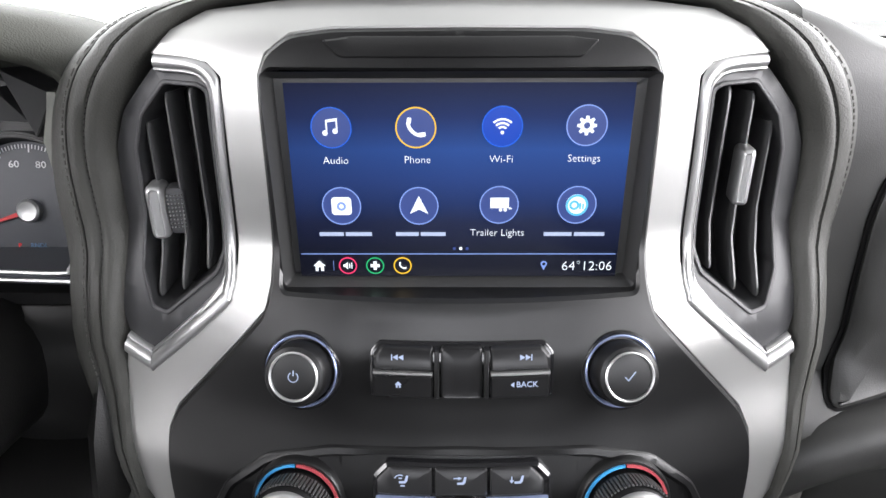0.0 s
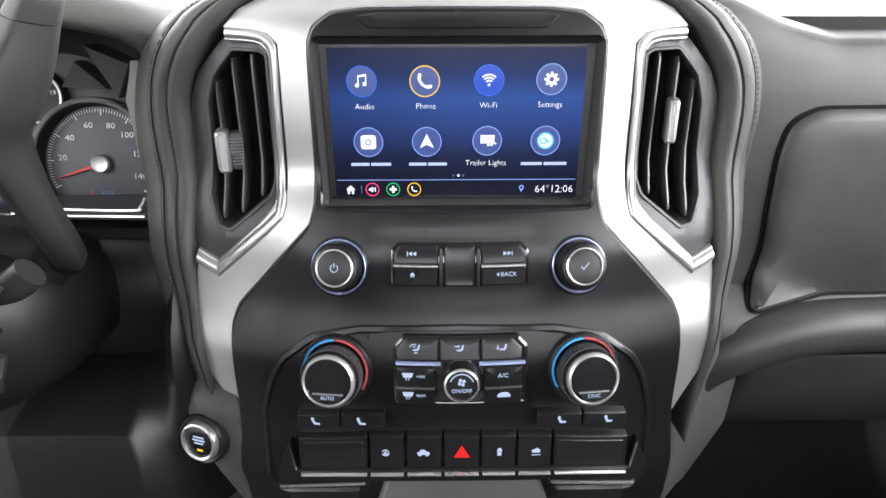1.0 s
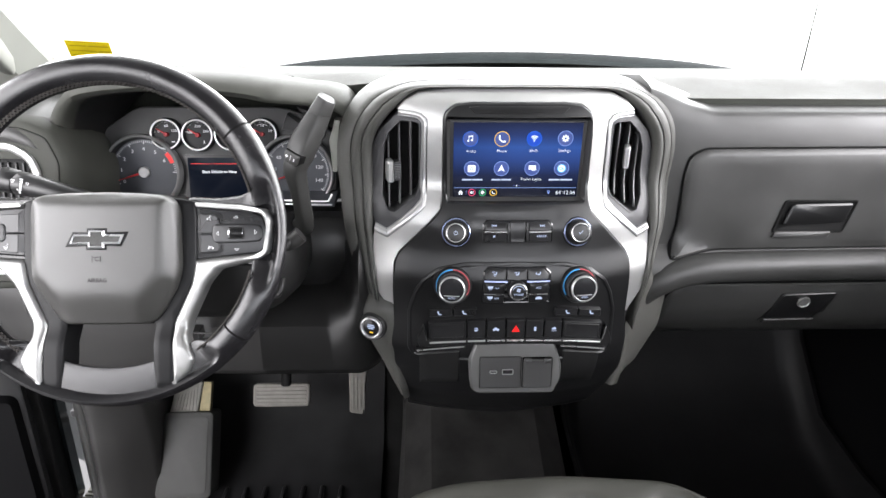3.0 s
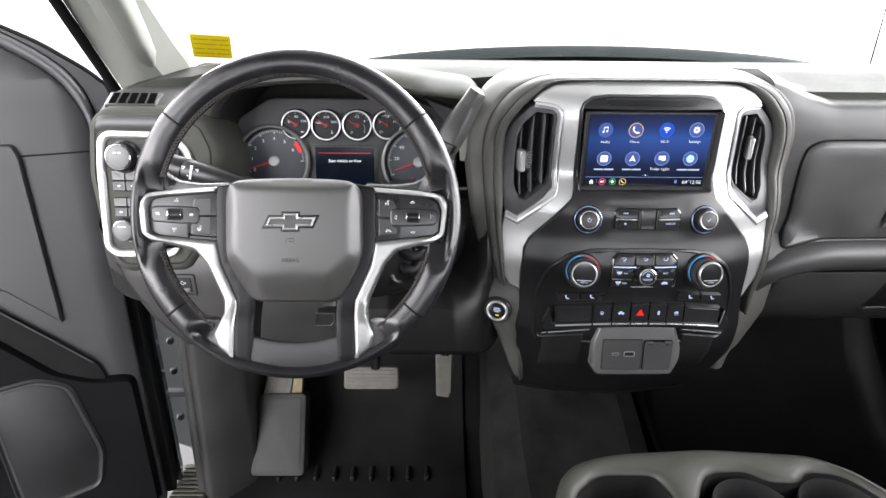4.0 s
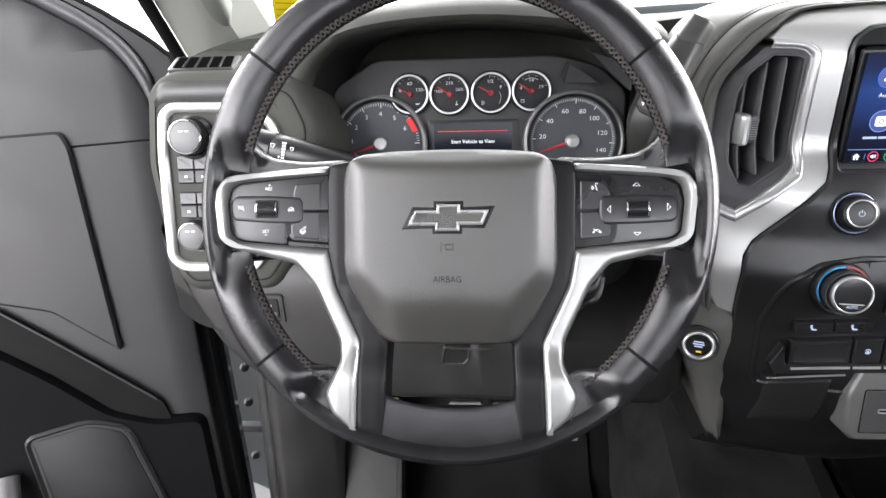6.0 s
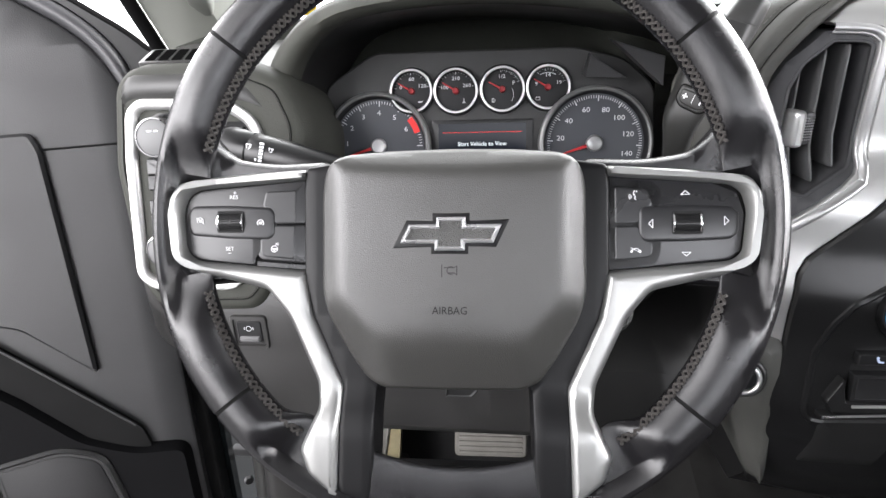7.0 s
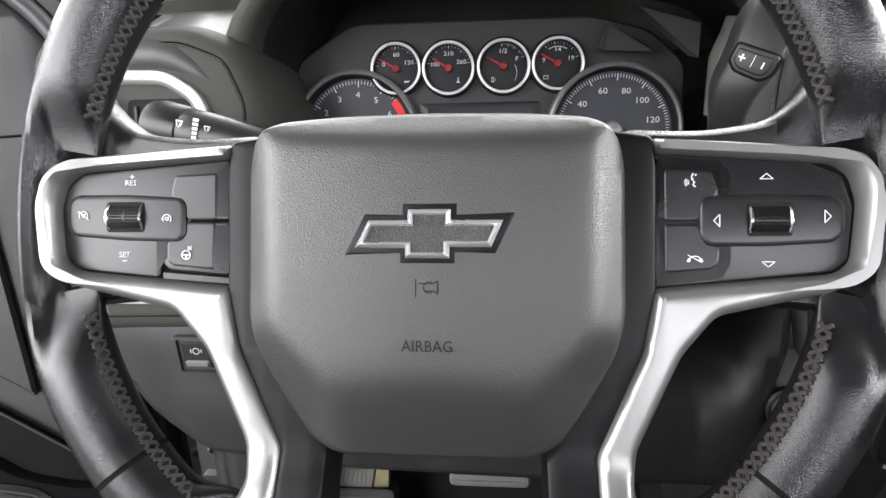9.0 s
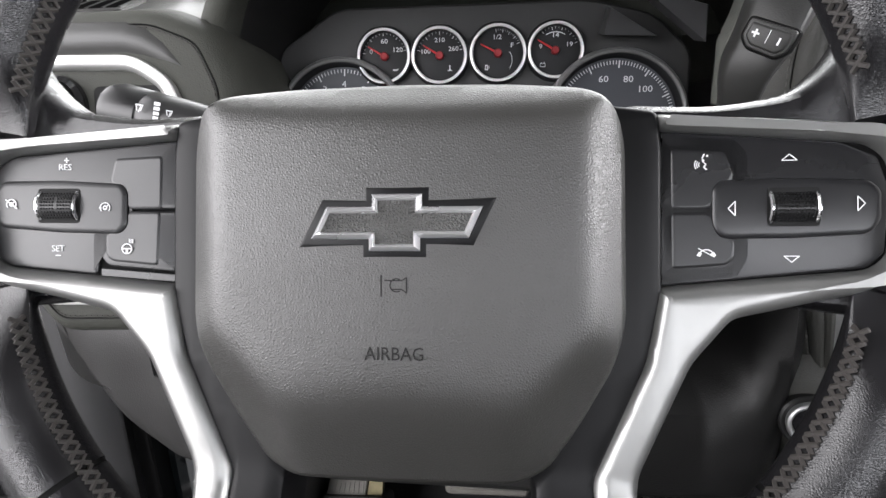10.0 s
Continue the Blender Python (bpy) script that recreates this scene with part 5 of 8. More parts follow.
def hoop_sections(back, tuck):
    a = spline([(x, 0, z) for x, z in IN_LINE], 5)
    b = spline([(x, 0, z) for x, z in OUT_LINE], 5)
    d = spline([(v, 0, 0) for v in back], 5)
    rows = []
    for p, q, e in zip(a, b, d):
        yi = stack_y(p.x, p.z)
        w = q - p
        row = [Vector((p.x, yi + 0.03, p.z)), Vector((p.x, yi + 0.004, p.z))]
        for f, h, g in LOBES:
            rise = f if p.z < 0.95 else f ** 0.8
            row.append(Vector((p.x + w.x * f, yi + h + e.x * g, p.z + w.z * rise)))
        row.append(Vector((q.x + tuck, yi + e.x + 0.05, q.z - 0.004)))
        row.append(Vector((q.x - 0.03 + tuck, yi + e.x + 0.12, q.z - 0.02)))
        rows.append(row)
    return rows


rows = hoop_sections(OUT_BACK_R, 0.012)
rows = rows + [[Vector((-v.x, v.y, v.z)) for v in r] for r in reversed(hoop_sections(OUT_BACK, 0.003)[:-1])]
part("padding", loft(rows, closed=False), PAD, hoop, sharp=60)
thread = bmesh.new()
for col, gauge, reach in ((12, 0.0006, 0.0040), (6, 0.0004, 0.0034)):
    lines = [r[col] * 0.75 + r[col + 1] * 0.25 for r in rows]
    for a, b in zip(lines, lines[1:]):
        k = max(1, int((b - a).length / reach))
        for n in range(k):
            p, q = a.lerp(b, (n + 0.15) / k), a.lerp(b, (n + 0.75) / k)
            up = Vector((0, -0.0002, 0.0001))
            tube([p + up, q + up], gauge, 5, bm=thread)
tagged(part("stitching", thread, HOOP_THREAD, hoop, "grey thread stitching"), kind="stuff")
for col in (11, 6):
    part("seam", tube([r[col] + Vector((0, -0.0003, 0)) for r in rows], 0.0006, 6), SEAM, hoop)


# ---- the steering wheel ----
WM = face_at((-0.485, 0.2165, 0.8575), 22.5)
wheel = thing("steering_wheel", WM @ Vector((0, 0, 0)), "black leather steering wheel with satin silver spokes", "steering wheel")


def rim_section(a, n=44):
    """The rim's closed section at an angle: thicker at the sides."""
    side = abs(math.cos(a)) ** 4
    level = max(0.0, 1 - (math.degrees(math.asin(min(1, abs(math.sin(a))))) / 30) ** 2) ** 2
    base = max(0.0, 1 - max(0.0, abs(math.degrees(a) % 360 - 270) - 36) / 8)
    base = base * base * (3 - 2 * base)
    w = 0.0165 + 0.0010 * side
    mid = 0.1955 - w
    d = 0.0160
    deg = math.degrees(a) % 360
    deg = 180 - deg if 90 < deg < 270 else (deg - 360 if deg >= 270 else deg)
    cut = max(0.0, 1 - max(-10.0 - deg, deg - 8.0, 0.0) / 13.0)
    cut = cut * cut * (3 - 2 * cut)
    out = []
    for t in (2 * math.pi * i / n for i in range(n)):
        c, e = math.cos(t), math.sin(t)
        rr = mid + w * c - 0.010 * base * max(0.0, -c)
        k = min(1.0, max(0.0, (0.1895 - rr) / 0.0080))
        k = cut * k * k * (3 - 2 * k)
        low = (1 - 0.50 * level) * (1 - 0.84 * base * min(1.0, max(0.0, (0.1885 - rr) / 0.007)))
        h = 0.005 + d * e * (low if e > 0 else 1)
        sink = 0.022 * max(0.0, 1 - max(-8.5 - deg, deg - 7.0, 0.0) / 2.5) * min(1.0, max(0.0, (0.1795 - rr) / 0.0045))
        out.append(WM @ Vector((0.002 + rr * math.cos(a), rr * math.sin(a), h - k * max(0.0, h - 0.0035) - sink)))
    return out


SEAMS = [38, 142, 219, 321]


def rim_arc(a0, a1, name, mat, label):
    k = max(4, int((a1 - a0) / 1.5))
    part(name, loft([rim_section(radians(a0 + (a1 - a0) * i / k)) for i in range(k + 1)], caps=True), mat, wheel, label)


rim_arc(38.4, 141.6, "rim_top", RIM_LEATHER, "smooth black leather")
rim_arc(142.4, 218.6, "rim_grip", PERF, "perforated black leather")
rim_arc(219.4, 320.6, "rim_bottom", RIM_LEATHER, "worn smooth black leather")
rim_arc(321.4, 397.6, "rim_grip", PERF, "perforated black leather")
for s in SEAMS:
    bm = loft([[Vector(p).lerp(WM @ Vector((0.177 * math.cos(radians(s)), 0.177 * math.sin(radians(s)), 0.004)), 0.03) for p in rim_section(radians(s + d))] for d in (-0.5, 0.5)])
    part("seam", bm, SEAM, wheel)
# crossed stitches round the inside of the rim
st = bmesh.new()
k = 218
for i in range(k):
    a = 2 * math.pi * i / k
    deg = math.degrees(a) % 360
    if 345 < deg or deg < 16 or 164 < deg < 195 or 234 < deg < 306:
        continue
    for off in (-1, 1):
        w = 0.0165 + 0.0010 * abs(math.cos(a)) ** 4
        p = []
        for ang, t in ((a - off * 0.0125, 150), (a, 160), (a + off * 0.0125, 170)):
            t = radians(t)
            rr = 0.1955 - w + (w + 0.0003) * math.cos(t)
            p.append(WM @ Vector((0.002 + rr * math.cos(ang), rr * math.sin(ang), 0.005 + 0.0164 * math.sin(t))))
        tube(p, 0.0010, 5, bm=st)
tagged(part("rim_stitching", st, THREAD, wheel, "crossed dark thread"), kind="stuff")

def foot_rise(v):
    """How far the spokes' feet climb on to the rim."""
    f = min(1.0, max(0.0, (-0.104 - v) / 0.026))
    return 0.0095 * f * f * (3 - 2 * f)


# black centre frame behind the airbag cover
HUBFRAME = [(0, 0.040), (0.060, 0.0395), (0.094, 0.0345), (0.0955, 0.020), (0.0955, -0.035), (0.0900, -0.060), (0.0710, -0.104), (0.0730, -0.168), (0.0720, -0.176), (0.0520, -0.176), (0.0490, -0.150), (0.0480, -0.104), (0, -0.104)]
part("centre_frame", plate(rounded(mirrored(HUBFRAME), 0.003, 3), [(0, -0.030), (0, -0.003), (0.0010, 0.0000), (0.0022, 0.0008)], lambda u, v, h: WM @ Vector((u, v, h + 0.9 * foot_rise(v))), grid=0.010), FRAME_BLACK, wheel)
# inner floor of the bottom rim
part("bottom_bridge", loft([[WM @ Vector((u, v, h)) for v, h in ((-0.158, -0.024), (-0.158, -0.014), (-0.175, -0.006), (-0.185, -0.016), (-0.175, -0.028))] for u in np.linspace(-0.062, 0.062, 7)]), PANEL, wheel)
# airbag cover
HUB = [(0, 0.0435), (0.040, 0.0425), (0.066, 0.0400), (0.0765, 0.0330), (0.0800, 0.020), (0.0805, -0.043), (0.0760, -0.060), (0.0640, -0.083), (0.0530, -0.0985), (0.0440, -0.1030), (0, -0.1035)]
hub = rounded(mirrored(HUB), 0.006, 3)


def soft_min(values, k):
    """The least of several heights, with the creases between them rounded off."""
    return -k * math.log(sum(math.exp(-v / k) for v in values))


def hub_height(u, v):
    """The cover's front: a slightly domed face, falling away in flat facets to the sides and the foot."""
    a = abs(u)
    top = 0.0285 - 0.55 * u * u - 0.45 * (v + 0.015) ** 2
    side = 0.0120 + 0.95 * (0.0805 - a)
    foot = 0.0115 + 0.45 * (v + 0.1035)
    slant = 0.0275 - 0.78 * ((a - 0.0705) * 0.749 - (v + 0.036) * 0.663)
    head = 0.0130 + 1.00 * (0.0435 - v)
    return max(0.007, soft_min((top, side, foot, slant, head), 0.0016))


cover = part("airbag_cover", plate(hub, [(0, 0.0), (0, 0.55), (0.0006, 0.80), (0.0016, 0.93), (0.0030, 1.0)], lambda u, v, h: WM @ Vector((u, v, h * hub_height(u, v))), grid=0.0035), AIRBAG, wheel, "grained charcoal airbag cover", sharp=60)
EM = shift(WM, 0.0005, -0.0088, 0.0274)
EMB = [(-0.0322, -0.0072), (-0.0250, 0.0075), (-0.0100, 0.0075), (-0.0100, 0.0118), (0.0108, 0.0118), (0.0108, 0.0075), (0.0322, 0.0075), (0.0258, -0.0068), (0.0102, -0.0068), (0.0102, -0.0112), (-0.0110, -0.0112), (-0.0110, -0.0072)]
emb = part("emblem_surround", plate(inset(ccw(EMB), -0.0010), [(0, -0.003), (0, 0.0004), (0.0014, 0.0014)], on(EM)), FRAME_BLACK, wheel, "plain emblem plate")
part("emblem", plate(inset(ccw(EMB), 0.0018), [(0, 0.0006), (0.0001, 0.0016), (0.0016, 0.0040), (0.0024, 0.0022)], on(EM)), EMBLEM, emb, "chrome emblem edge")
part("emblem_face", plate(inset(ccw(EMB), 0.0040), [(0, 0.0018), (0.0002, 0.0026)], on(EM)), MESHGREY, emb, "grey mesh emblem face")
words("AIRBAG", 0.0064, shift(WM, 0.0, -0.0530, hub_height(0.0, -0.053) + 0.0001) @ Matrix.Rotation(radians(-1.6), 4, "X"), DEBOSS, cover, wide=0.92)
hm = shift(WM, 0.0, -0.0298, hub_height(0.0, -0.0298) + 0.0001)
horn = annulus(hm, 0.0020, 0.0024, 60, 300, u=0.0008, v=0.0002)
merge(horn, flat(hm, rect(-0.0047, -0.0036, -0.0043, 0.0036), rect(-0.0034, 0.0016, 0.0026, 0.0020), rect(-0.0010, -0.0014, 0.0026, -0.0010), [(0.0026, 0.0020), (0.0026, 0.0016), (0.0042, 0.0026), (0.0042, 0.0030)], [(0.0026, -0.0010), (0.0026, -0.0014), (0.0042, -0.0026), (0.0042, -0.0022)], rect(0.0040, -0.0024, 0.0044, 0.0028)))
part("horn_mark", horn, DEBOSS, cover)

# leather wings where the rim meets the spokes
for sx in (-1, 1):
    wing = [(0.078, 0.0405), (0.118, 0.0385), (0.146, 0.0420), (0.160, 0.0560), (0.168, 0.0760), (0.186, 0.0560), (0.192, 0.0), (0.186, -0.0450), (0.168, -0.0420), (0.122, -0.0380), (0.085, -0.030)]
    part("leather_wing", plate(rounded([(sx * u, v) for u, v in wing], 0.010, 4), [(0, -0.024), (0, -0.016), (0.0015, -0.0105), (0.0040, -0.0080)], lambda u, v, h: WM @ Vector((u, v, h + 0.05 * max(0.0, abs(u) - 0.10) + 0.0085 * min(1, max(0, (abs(u) - 0.150) / 0.025)) * min(1, max(0, (abs(v) - 0.024) / 0.012)))), grid=0.008), RIM_LEATHER, wheel, "black leather wing behind the spoke")


def open_triangle(p, w=0.00016):
    """Three thin strokes along a triangle's sides."""
    out = []
    for i in range(3):
        a, b = Vector(p[i]), Vector(p[(i + 1) % 3])
        n = Vector((a.y - b.y, b.x - a.x)).normalized() * w
        out.append([tuple(a + n), tuple(a - n), tuple(b - n), tuple(b + n)])
    return out


# silver spokes
SPOKE = [(0.0925, 0.0335), (0.1500, 0.0295), (0.1745, 0.0250), (0.1815, 0.0150), (0.1810, 0.0), (0.1770, -0.0250), (0.1620, -0.0330), (0.1200, -0.0430), (0.1060, -0.0600), (0.0875, -0.1010), (0.0850, -0.1180), (0.0960, -0.1420), (0.0910, -0.1570), (0.0715, -0.1740), (0.0690, -0.1030), (0.0885, -0.0590), (0.0930, -0.0325), (0.0950, -0.0312), (0.1660, -0.0246), (0.1720, -0.0200), (0.1745, 0.0050), (0.1715, 0.0160), (0.1650, 0.0208), (0.0935, 0.0270)]
for sx in (-1, 1):
    WS = WM @ Matrix.Translation((sx * 0.10, 0, 0)) @ Matrix.Rotation(radians(-2.9 * sx), 4, "Y") @ Matrix.Translation((-sx * 0.10, 0, 0))
    out = [(sx * u, v) for u, v in SPOKE]
    spoke = part("spoke", plate(rounded(out, 0.0035, 3), [(0, -0.016), (0, -0.0030), (0.0008, -0.0004), (0.0020, 0.0018), (0.0036, 0.0030), (0.0052, 0.0034)], lambda u, v, h: WM @ Vector((u, v, h + 0.05 * max(0.0, abs(u) - 0.10) + 0.0045 * min(1.0, max(0.0, (abs(u) - 0.150) / 0.024)) + foot_rise(v))), grid=0.008), SPOKE_SILVER, wheel, "satin silver spoke", sharp=50)
    bed = [(0.0935, 0.0275), (0.1650, 0.0212), (0.1722, 0.0162), (0.1750, 0.0050), (0.1725, -0.0202), (0.1665, -0.0250), (0.0935, -0.0318)]
    part("key_bed", plate(rounded([(sx * u, v) for u, v in bed], 0.003), [(0, -0.012), (0, -0.0040), (0.001, -0.0036)], on(WS)), SEAM, wheel, sharp=25)
    keys = wheel

    def key(out, hgt, r=0.003, name="key", lip=0.0007):
        return part(name, plate(rounded([(sx * u, v) for u, v in out], r, 4), [(0, -0.007), (0, hgt + 0.0004), (lip * 0.3, hgt + 0.0011), (lip, hgt + 0.0015), (lip * 2.4, hgt + 0.0017)], on(WS)), WHEEL_KEY, keys, sharp=25)

    H = -0.0035
    if sx < 0:
        k1 = k2 = key([(0.0945, 0.0268), (0.1640, 0.0205), (0.1708, 0.0158), (0.1740, 0.0045), (0.1733, -0.0150), (0.1700, -0.0212), (0.1650, -0.0243), (0.1276, -0.0278), (0.1276, -0.0012), (0.0945, -0.0012)], H, 0.0022, "key_panel")
        k4 = key([(0.0945, -0.0019), (0.1269, -0.0019), (0.1266, -0.0210), (0.1235, -0.0243), (0.0945, -0.0268)], H, 0.0022)
        part("lower_lip", plate(rounded([(-0.0945, -0.0275), (-0.1269, -0.0249), (-0.1269, -0.0284), (-0.0945, -0.0309)], 0.0006), [(0, -0.007), (0, H + 0.0004), (0.0004, H + 0.0009)], on(WS)), WHEEL_KEY, k4)
        pads = (([(0.1008, -0.0010), (0.1006, 0.0205), (0.1205, 0.0195), (0.1225, 0.0105), (0.1150, -0.0010)], k1), ([(0.1014, -0.0022), (0.1150, -0.0022), (0.1243, -0.0120), (0.1240, -0.0200), (0.1215, -0.0222), (0.1022, -0.0240)], k4))
        pad = key([(0.1148, 0.0060), (0.1172, 0.0092), (0.1430, 0.0106), (0.1675, 0.0104), (0.1714, 0.0062), (0.1712, -0.0042), (0.1682, -0.0086), (0.1430, -0.0106), (0.1180, -0.0112), (0.1148, -0.0080)], H + 0.0015, 0.0030, "rocker", 0.0010)
        ru, rv = -0.1430, 0.0002
    else:
        k1 = k2 = key([(0.0945, 0.0268), (0.1560, 0.0216), (0.1688, 0.0160), (0.1728, 0.0030), (0.1708, -0.0185), (0.1655, -0.0238), (0.0945, -0.0312), (0.0945, -0.0288), (0.1205, -0.0266), (0.1242, -0.0205), (0.1240, 0.0178), (0.1203, 0.0218), (0.0945, 0.0240)], H, 0.0014, "key_panel", 0.0005)
        k3 = key([(0.0945, 0.0234), (0.1197, 0.0212), (0.1233, 0.0172), (0.1233, -0.0022), (0.0945, -0.0027)], H, 0.0022)
        k4 = key([(0.0945, -0.0034), (0.1235, -0.0029), (0.1236, -0.0200), (0.1200, -0.0260), (0.0945, -0.0281)], H, 0.0022)
        pads = (([(0.0988, -0.0024), (0.0986, 0.0200), (0.1175, 0.0186), (0.1205, 0.0095), (0.1118, -0.0024)], k3), ([(0.0988, -0.0037), (0.1118, -0.0035), (0.1208, -0.0148), (0.1205, -0.0205), (0.1180, -0.0230), (0.0990, -0.0246)], k4))
        pad = key([(0.1127, 0.0047), (0.1153, 0.0081), (0.1400, 0.0086), (0.1654, 0.0076), (0.1695, 0.0042), (0.1695, -0.0074), (0.1653, -0.0118), (0.1400, -0.0132), (0.1155, -0.0134), (0.1127, -0.0083)], H + 0.0015, 0.0030, "rocker", 0.0010)
        ru, rv = 0.1402, -0.0020
    for out, k_ in pads:
        part("key_pad", plate(rounded([(sx * u, v) for u, v in out], 0.0018, 4), [(0, H), (0, H + 0.0017), (0.0009, H + 0.0021), (0.0012, H + 0.0021)], on(WS)), WHEEL_KEY, k_, sharp=60)
    # the roller sits in a dark slot of the rocker, with bright crescents at its ends
    part("roller_slot", plate(rounded(rect(ru - 0.0088, rv - 0.0070, ru + 0.0088, rv + 0.0070), 0.0016), [(0, H), (0, H + 0.0034)], on(WS)), VOID, pad)
    roll = bmesh.new()
    rows = []
    for i in range(17):
        t = math.pi * i / 16
        rows.append([WS @ Vector((ru + a, rv + 0.0064 * math.cos(t), -0.004 + 0.0064 * math.sin(t) + b)) for a, b in ((-0.0072, -0.0006), (-0.0066, 0.0), (0.0066, 0.0), (0.0072, -0.0006))])
    r = part("thumb_roller", loft(rows, bm=roll), PANEL, keys, "ribbed thumb roller")
    dots = bmesh.new()
    for i in range(13):
        t = math.pi * (0.10 + 0.80 * i / 12)
        for j in range(11):
            if abs(j - 5) < (1 if sx < 0 else 0) and 3 < i < 9:
                continue
            c = WS @ Vector((ru - 0.0058 + 0.0116 * j / 10, rv + 0.0065 * math.cos(t), -0.004 + 0.0065 * math.sin(t)))
            bmesh.ops.create_cube(dots, size=0.00068, matrix=Matrix.Translation(c))
    tagged(part("roller_ribs", dots, PANEL, r), kind="stuff")
    for s in (-1, 1):
        rows = []
        for i in range(13):
            t = math.pi * (0.08 + 0.84 * i / 12)
            rows.append([WS @ Vector((ru + s * a, rv + q * math.cos(t), -0.004 + q * math.sin(t))) for a, q in ((0.0071, 0.0068), (0.0075, 0.0072), (0.0081, 0.0071), (0.0084, 0.0062))])
        part("roller_cheek", loft(rows, closed=False), CHROME, r, "bright roller cheek")
    up = H + 0.0019
    g = shift(WS, 0, 0, up)
    if sx < 0:
        words("RES", 0.0036, shift(g, -0.1415, 0.0160), PRINT, k1, thin=0.008)
        part("mark", flat(shift(g, -0.1408, 0.0189), rect(-0.0010, -0.00016, 0.0010, 0.00016), rect(-0.00016, -0.0010, 0.00016, 0.0010)), PRINT, k1)
        words("SET", 0.0036, shift(g, -0.1442, -0.0172), PRINT, k2, thin=0.008)
        part("mark", flat(shift(g, -0.1442, -0.0199), rect(-0.0011, -0.00016, 0.0011, 0.00016)), PRINT, k2)
        for u, crossed in ((-0.1628, True), (-0.1235, False)):
            m = shift(g, u, 0.0008 if crossed else -0.0006, 0.0017)
            bm = annulus(m, 0.0018, 0.00215, -40, 220)
            annulus(m, 0.0005, 0.0009, 0, 360, bm=bm)
            strokes = [[(0.0004, 0.0003), (0.0006, 0.0001), (0.0015, 0.0012), (0.0013, 0.0014)]]
            if crossed:
                strokes.append([(-0.0026, 0.0018), (-0.0023, 0.0021), (0.0026, -0.0016), (0.0023, -0.0019)])
            else:
                strokes.append([(-0.0027, -0.0002), (-0.0019, 0.0006), (-0.0014, -0.0003)])
            merge(bm, flat(m, *strokes))
            part("mark", bm, PRINT, pad)
        m = shift(g, -0.1149, -0.0172, 0.0008)
        bm = annulus(m, 0.0018, 0.00215)
        merge(bm, flat(m, rect(-0.0018, -0.0002, 0.0018, 0.0003), rect(-0.0004, -0.0018, 0.0004, 0.0), rect(0.0009, 0.0022, 0.00115, 0.0040), rect(0.0016, 0.0022, 0.00185, 0.0040), rect(0.0023, 0.0022, 0.00255, 0.0040)))
        part("mark", bm, PRINT, k4)
    else:
        for u, v, up_, k_ in ((0.1394, 0.0160, 1, k1), (0.1401, -0.0207, -1, k2)):
            part("mark", flat(shift(g, u, v), *open_triangle([(-0.0026, -0.0010 * up_), (0.0026, -0.0010 * up_), (0, 0.0012 * up_)])), PRINT, k_)
        for u, v, s in ((0.1194, -0.0024, -1), (0.1621, -0.0010, 1)):
            part("mark", flat(shift(g, u, v, 0.0017), *open_triangle([(-0.0010 * s, -0.0026), (0.0014 * s, 0), (-0.0010 * s, 0.0026)])), PRINT, pad)
        # a speaking head with sound waves, and a lying handset
        m = shift(g, 0.1093, 0.0145, 0.0006)
        bm = bmesh.new()
        for r_ in (0.0012, 0.0019, 0.0026):
            annulus(m, r_, r_ + 0.0003, 145, 215, bm=bm, u=0.0002, v=-0.0006)
        merge(bm, flat(m, [(0.0006, 0.0034), (0.0010, 0.0032), (0.0002, 0.0016), (-0.0002, 0.0018)], [(0.0000, 0.0016), (0.0010, 0.0010), (0.0006, 0.0004), (0.0016, -0.0004), (0.0010, -0.0016), (0.0020, -0.0024), (0.0014, -0.0026), (0.0004, -0.0016), (0.0010, -0.0004), (0.0000, 0.0006)], disc(0.0018, 0.0026, 0.0004, 8)))
        part("mark", bm, PRINT, k3)
        m = shift(g, 0.1108, -0.0186, 0.0006)
        bm = annulus(m, 0.0026, 0.0030, 30, 150, v=-0.0016)
        merge(bm, flat(m, [(-0.0034, -0.0010), (-0.0022, -0.0014), (-0.0016, -0.0002), (-0.0026, 0.0004)], [(0.0034, -0.0010), (0.0022, -0.0014), (0.0014, -0.0004), (0.0026, 0.0004)], [(-0.0030, 0.0016), (-0.0027, 0.0018), (0.0030, -0.0014), (0.0027, -0.0016)]))
        part("mark", bm, PRINT, k4)

# ---- the steering column behind it ----
column = thing("steering_column", (-0.485, 0.45, 0.66), "dark grey plastic steering column shroud", "steering column")
CM = face_at((-0.485, 0.2165, 0.8575), 22.5)
secs = []
for d, w, hh, v0 in ((-0.045, 0.058, 0.050, -0.004), (-0.075, 0.062, 0.056, -0.008), (-0.14, 0.064, 0.062, -0.012), (-0.25, 0.062, 0.066, -0.02), (-0.36, 0.06, 0.07, -0.04)):
    secs.append([CM @ Vector((w * math.copysign(abs(math.cos(t)) ** 0.6, math.cos(t)), v0 + hh * math.copysign(abs(math.sin(t)) ** 0.6, math.sin(t)), d)) for t in (2 * math.pi * i / 28 for i in range(28))])
part("shroud", loft(secs), COLUMN_BLACK, column)
low = []
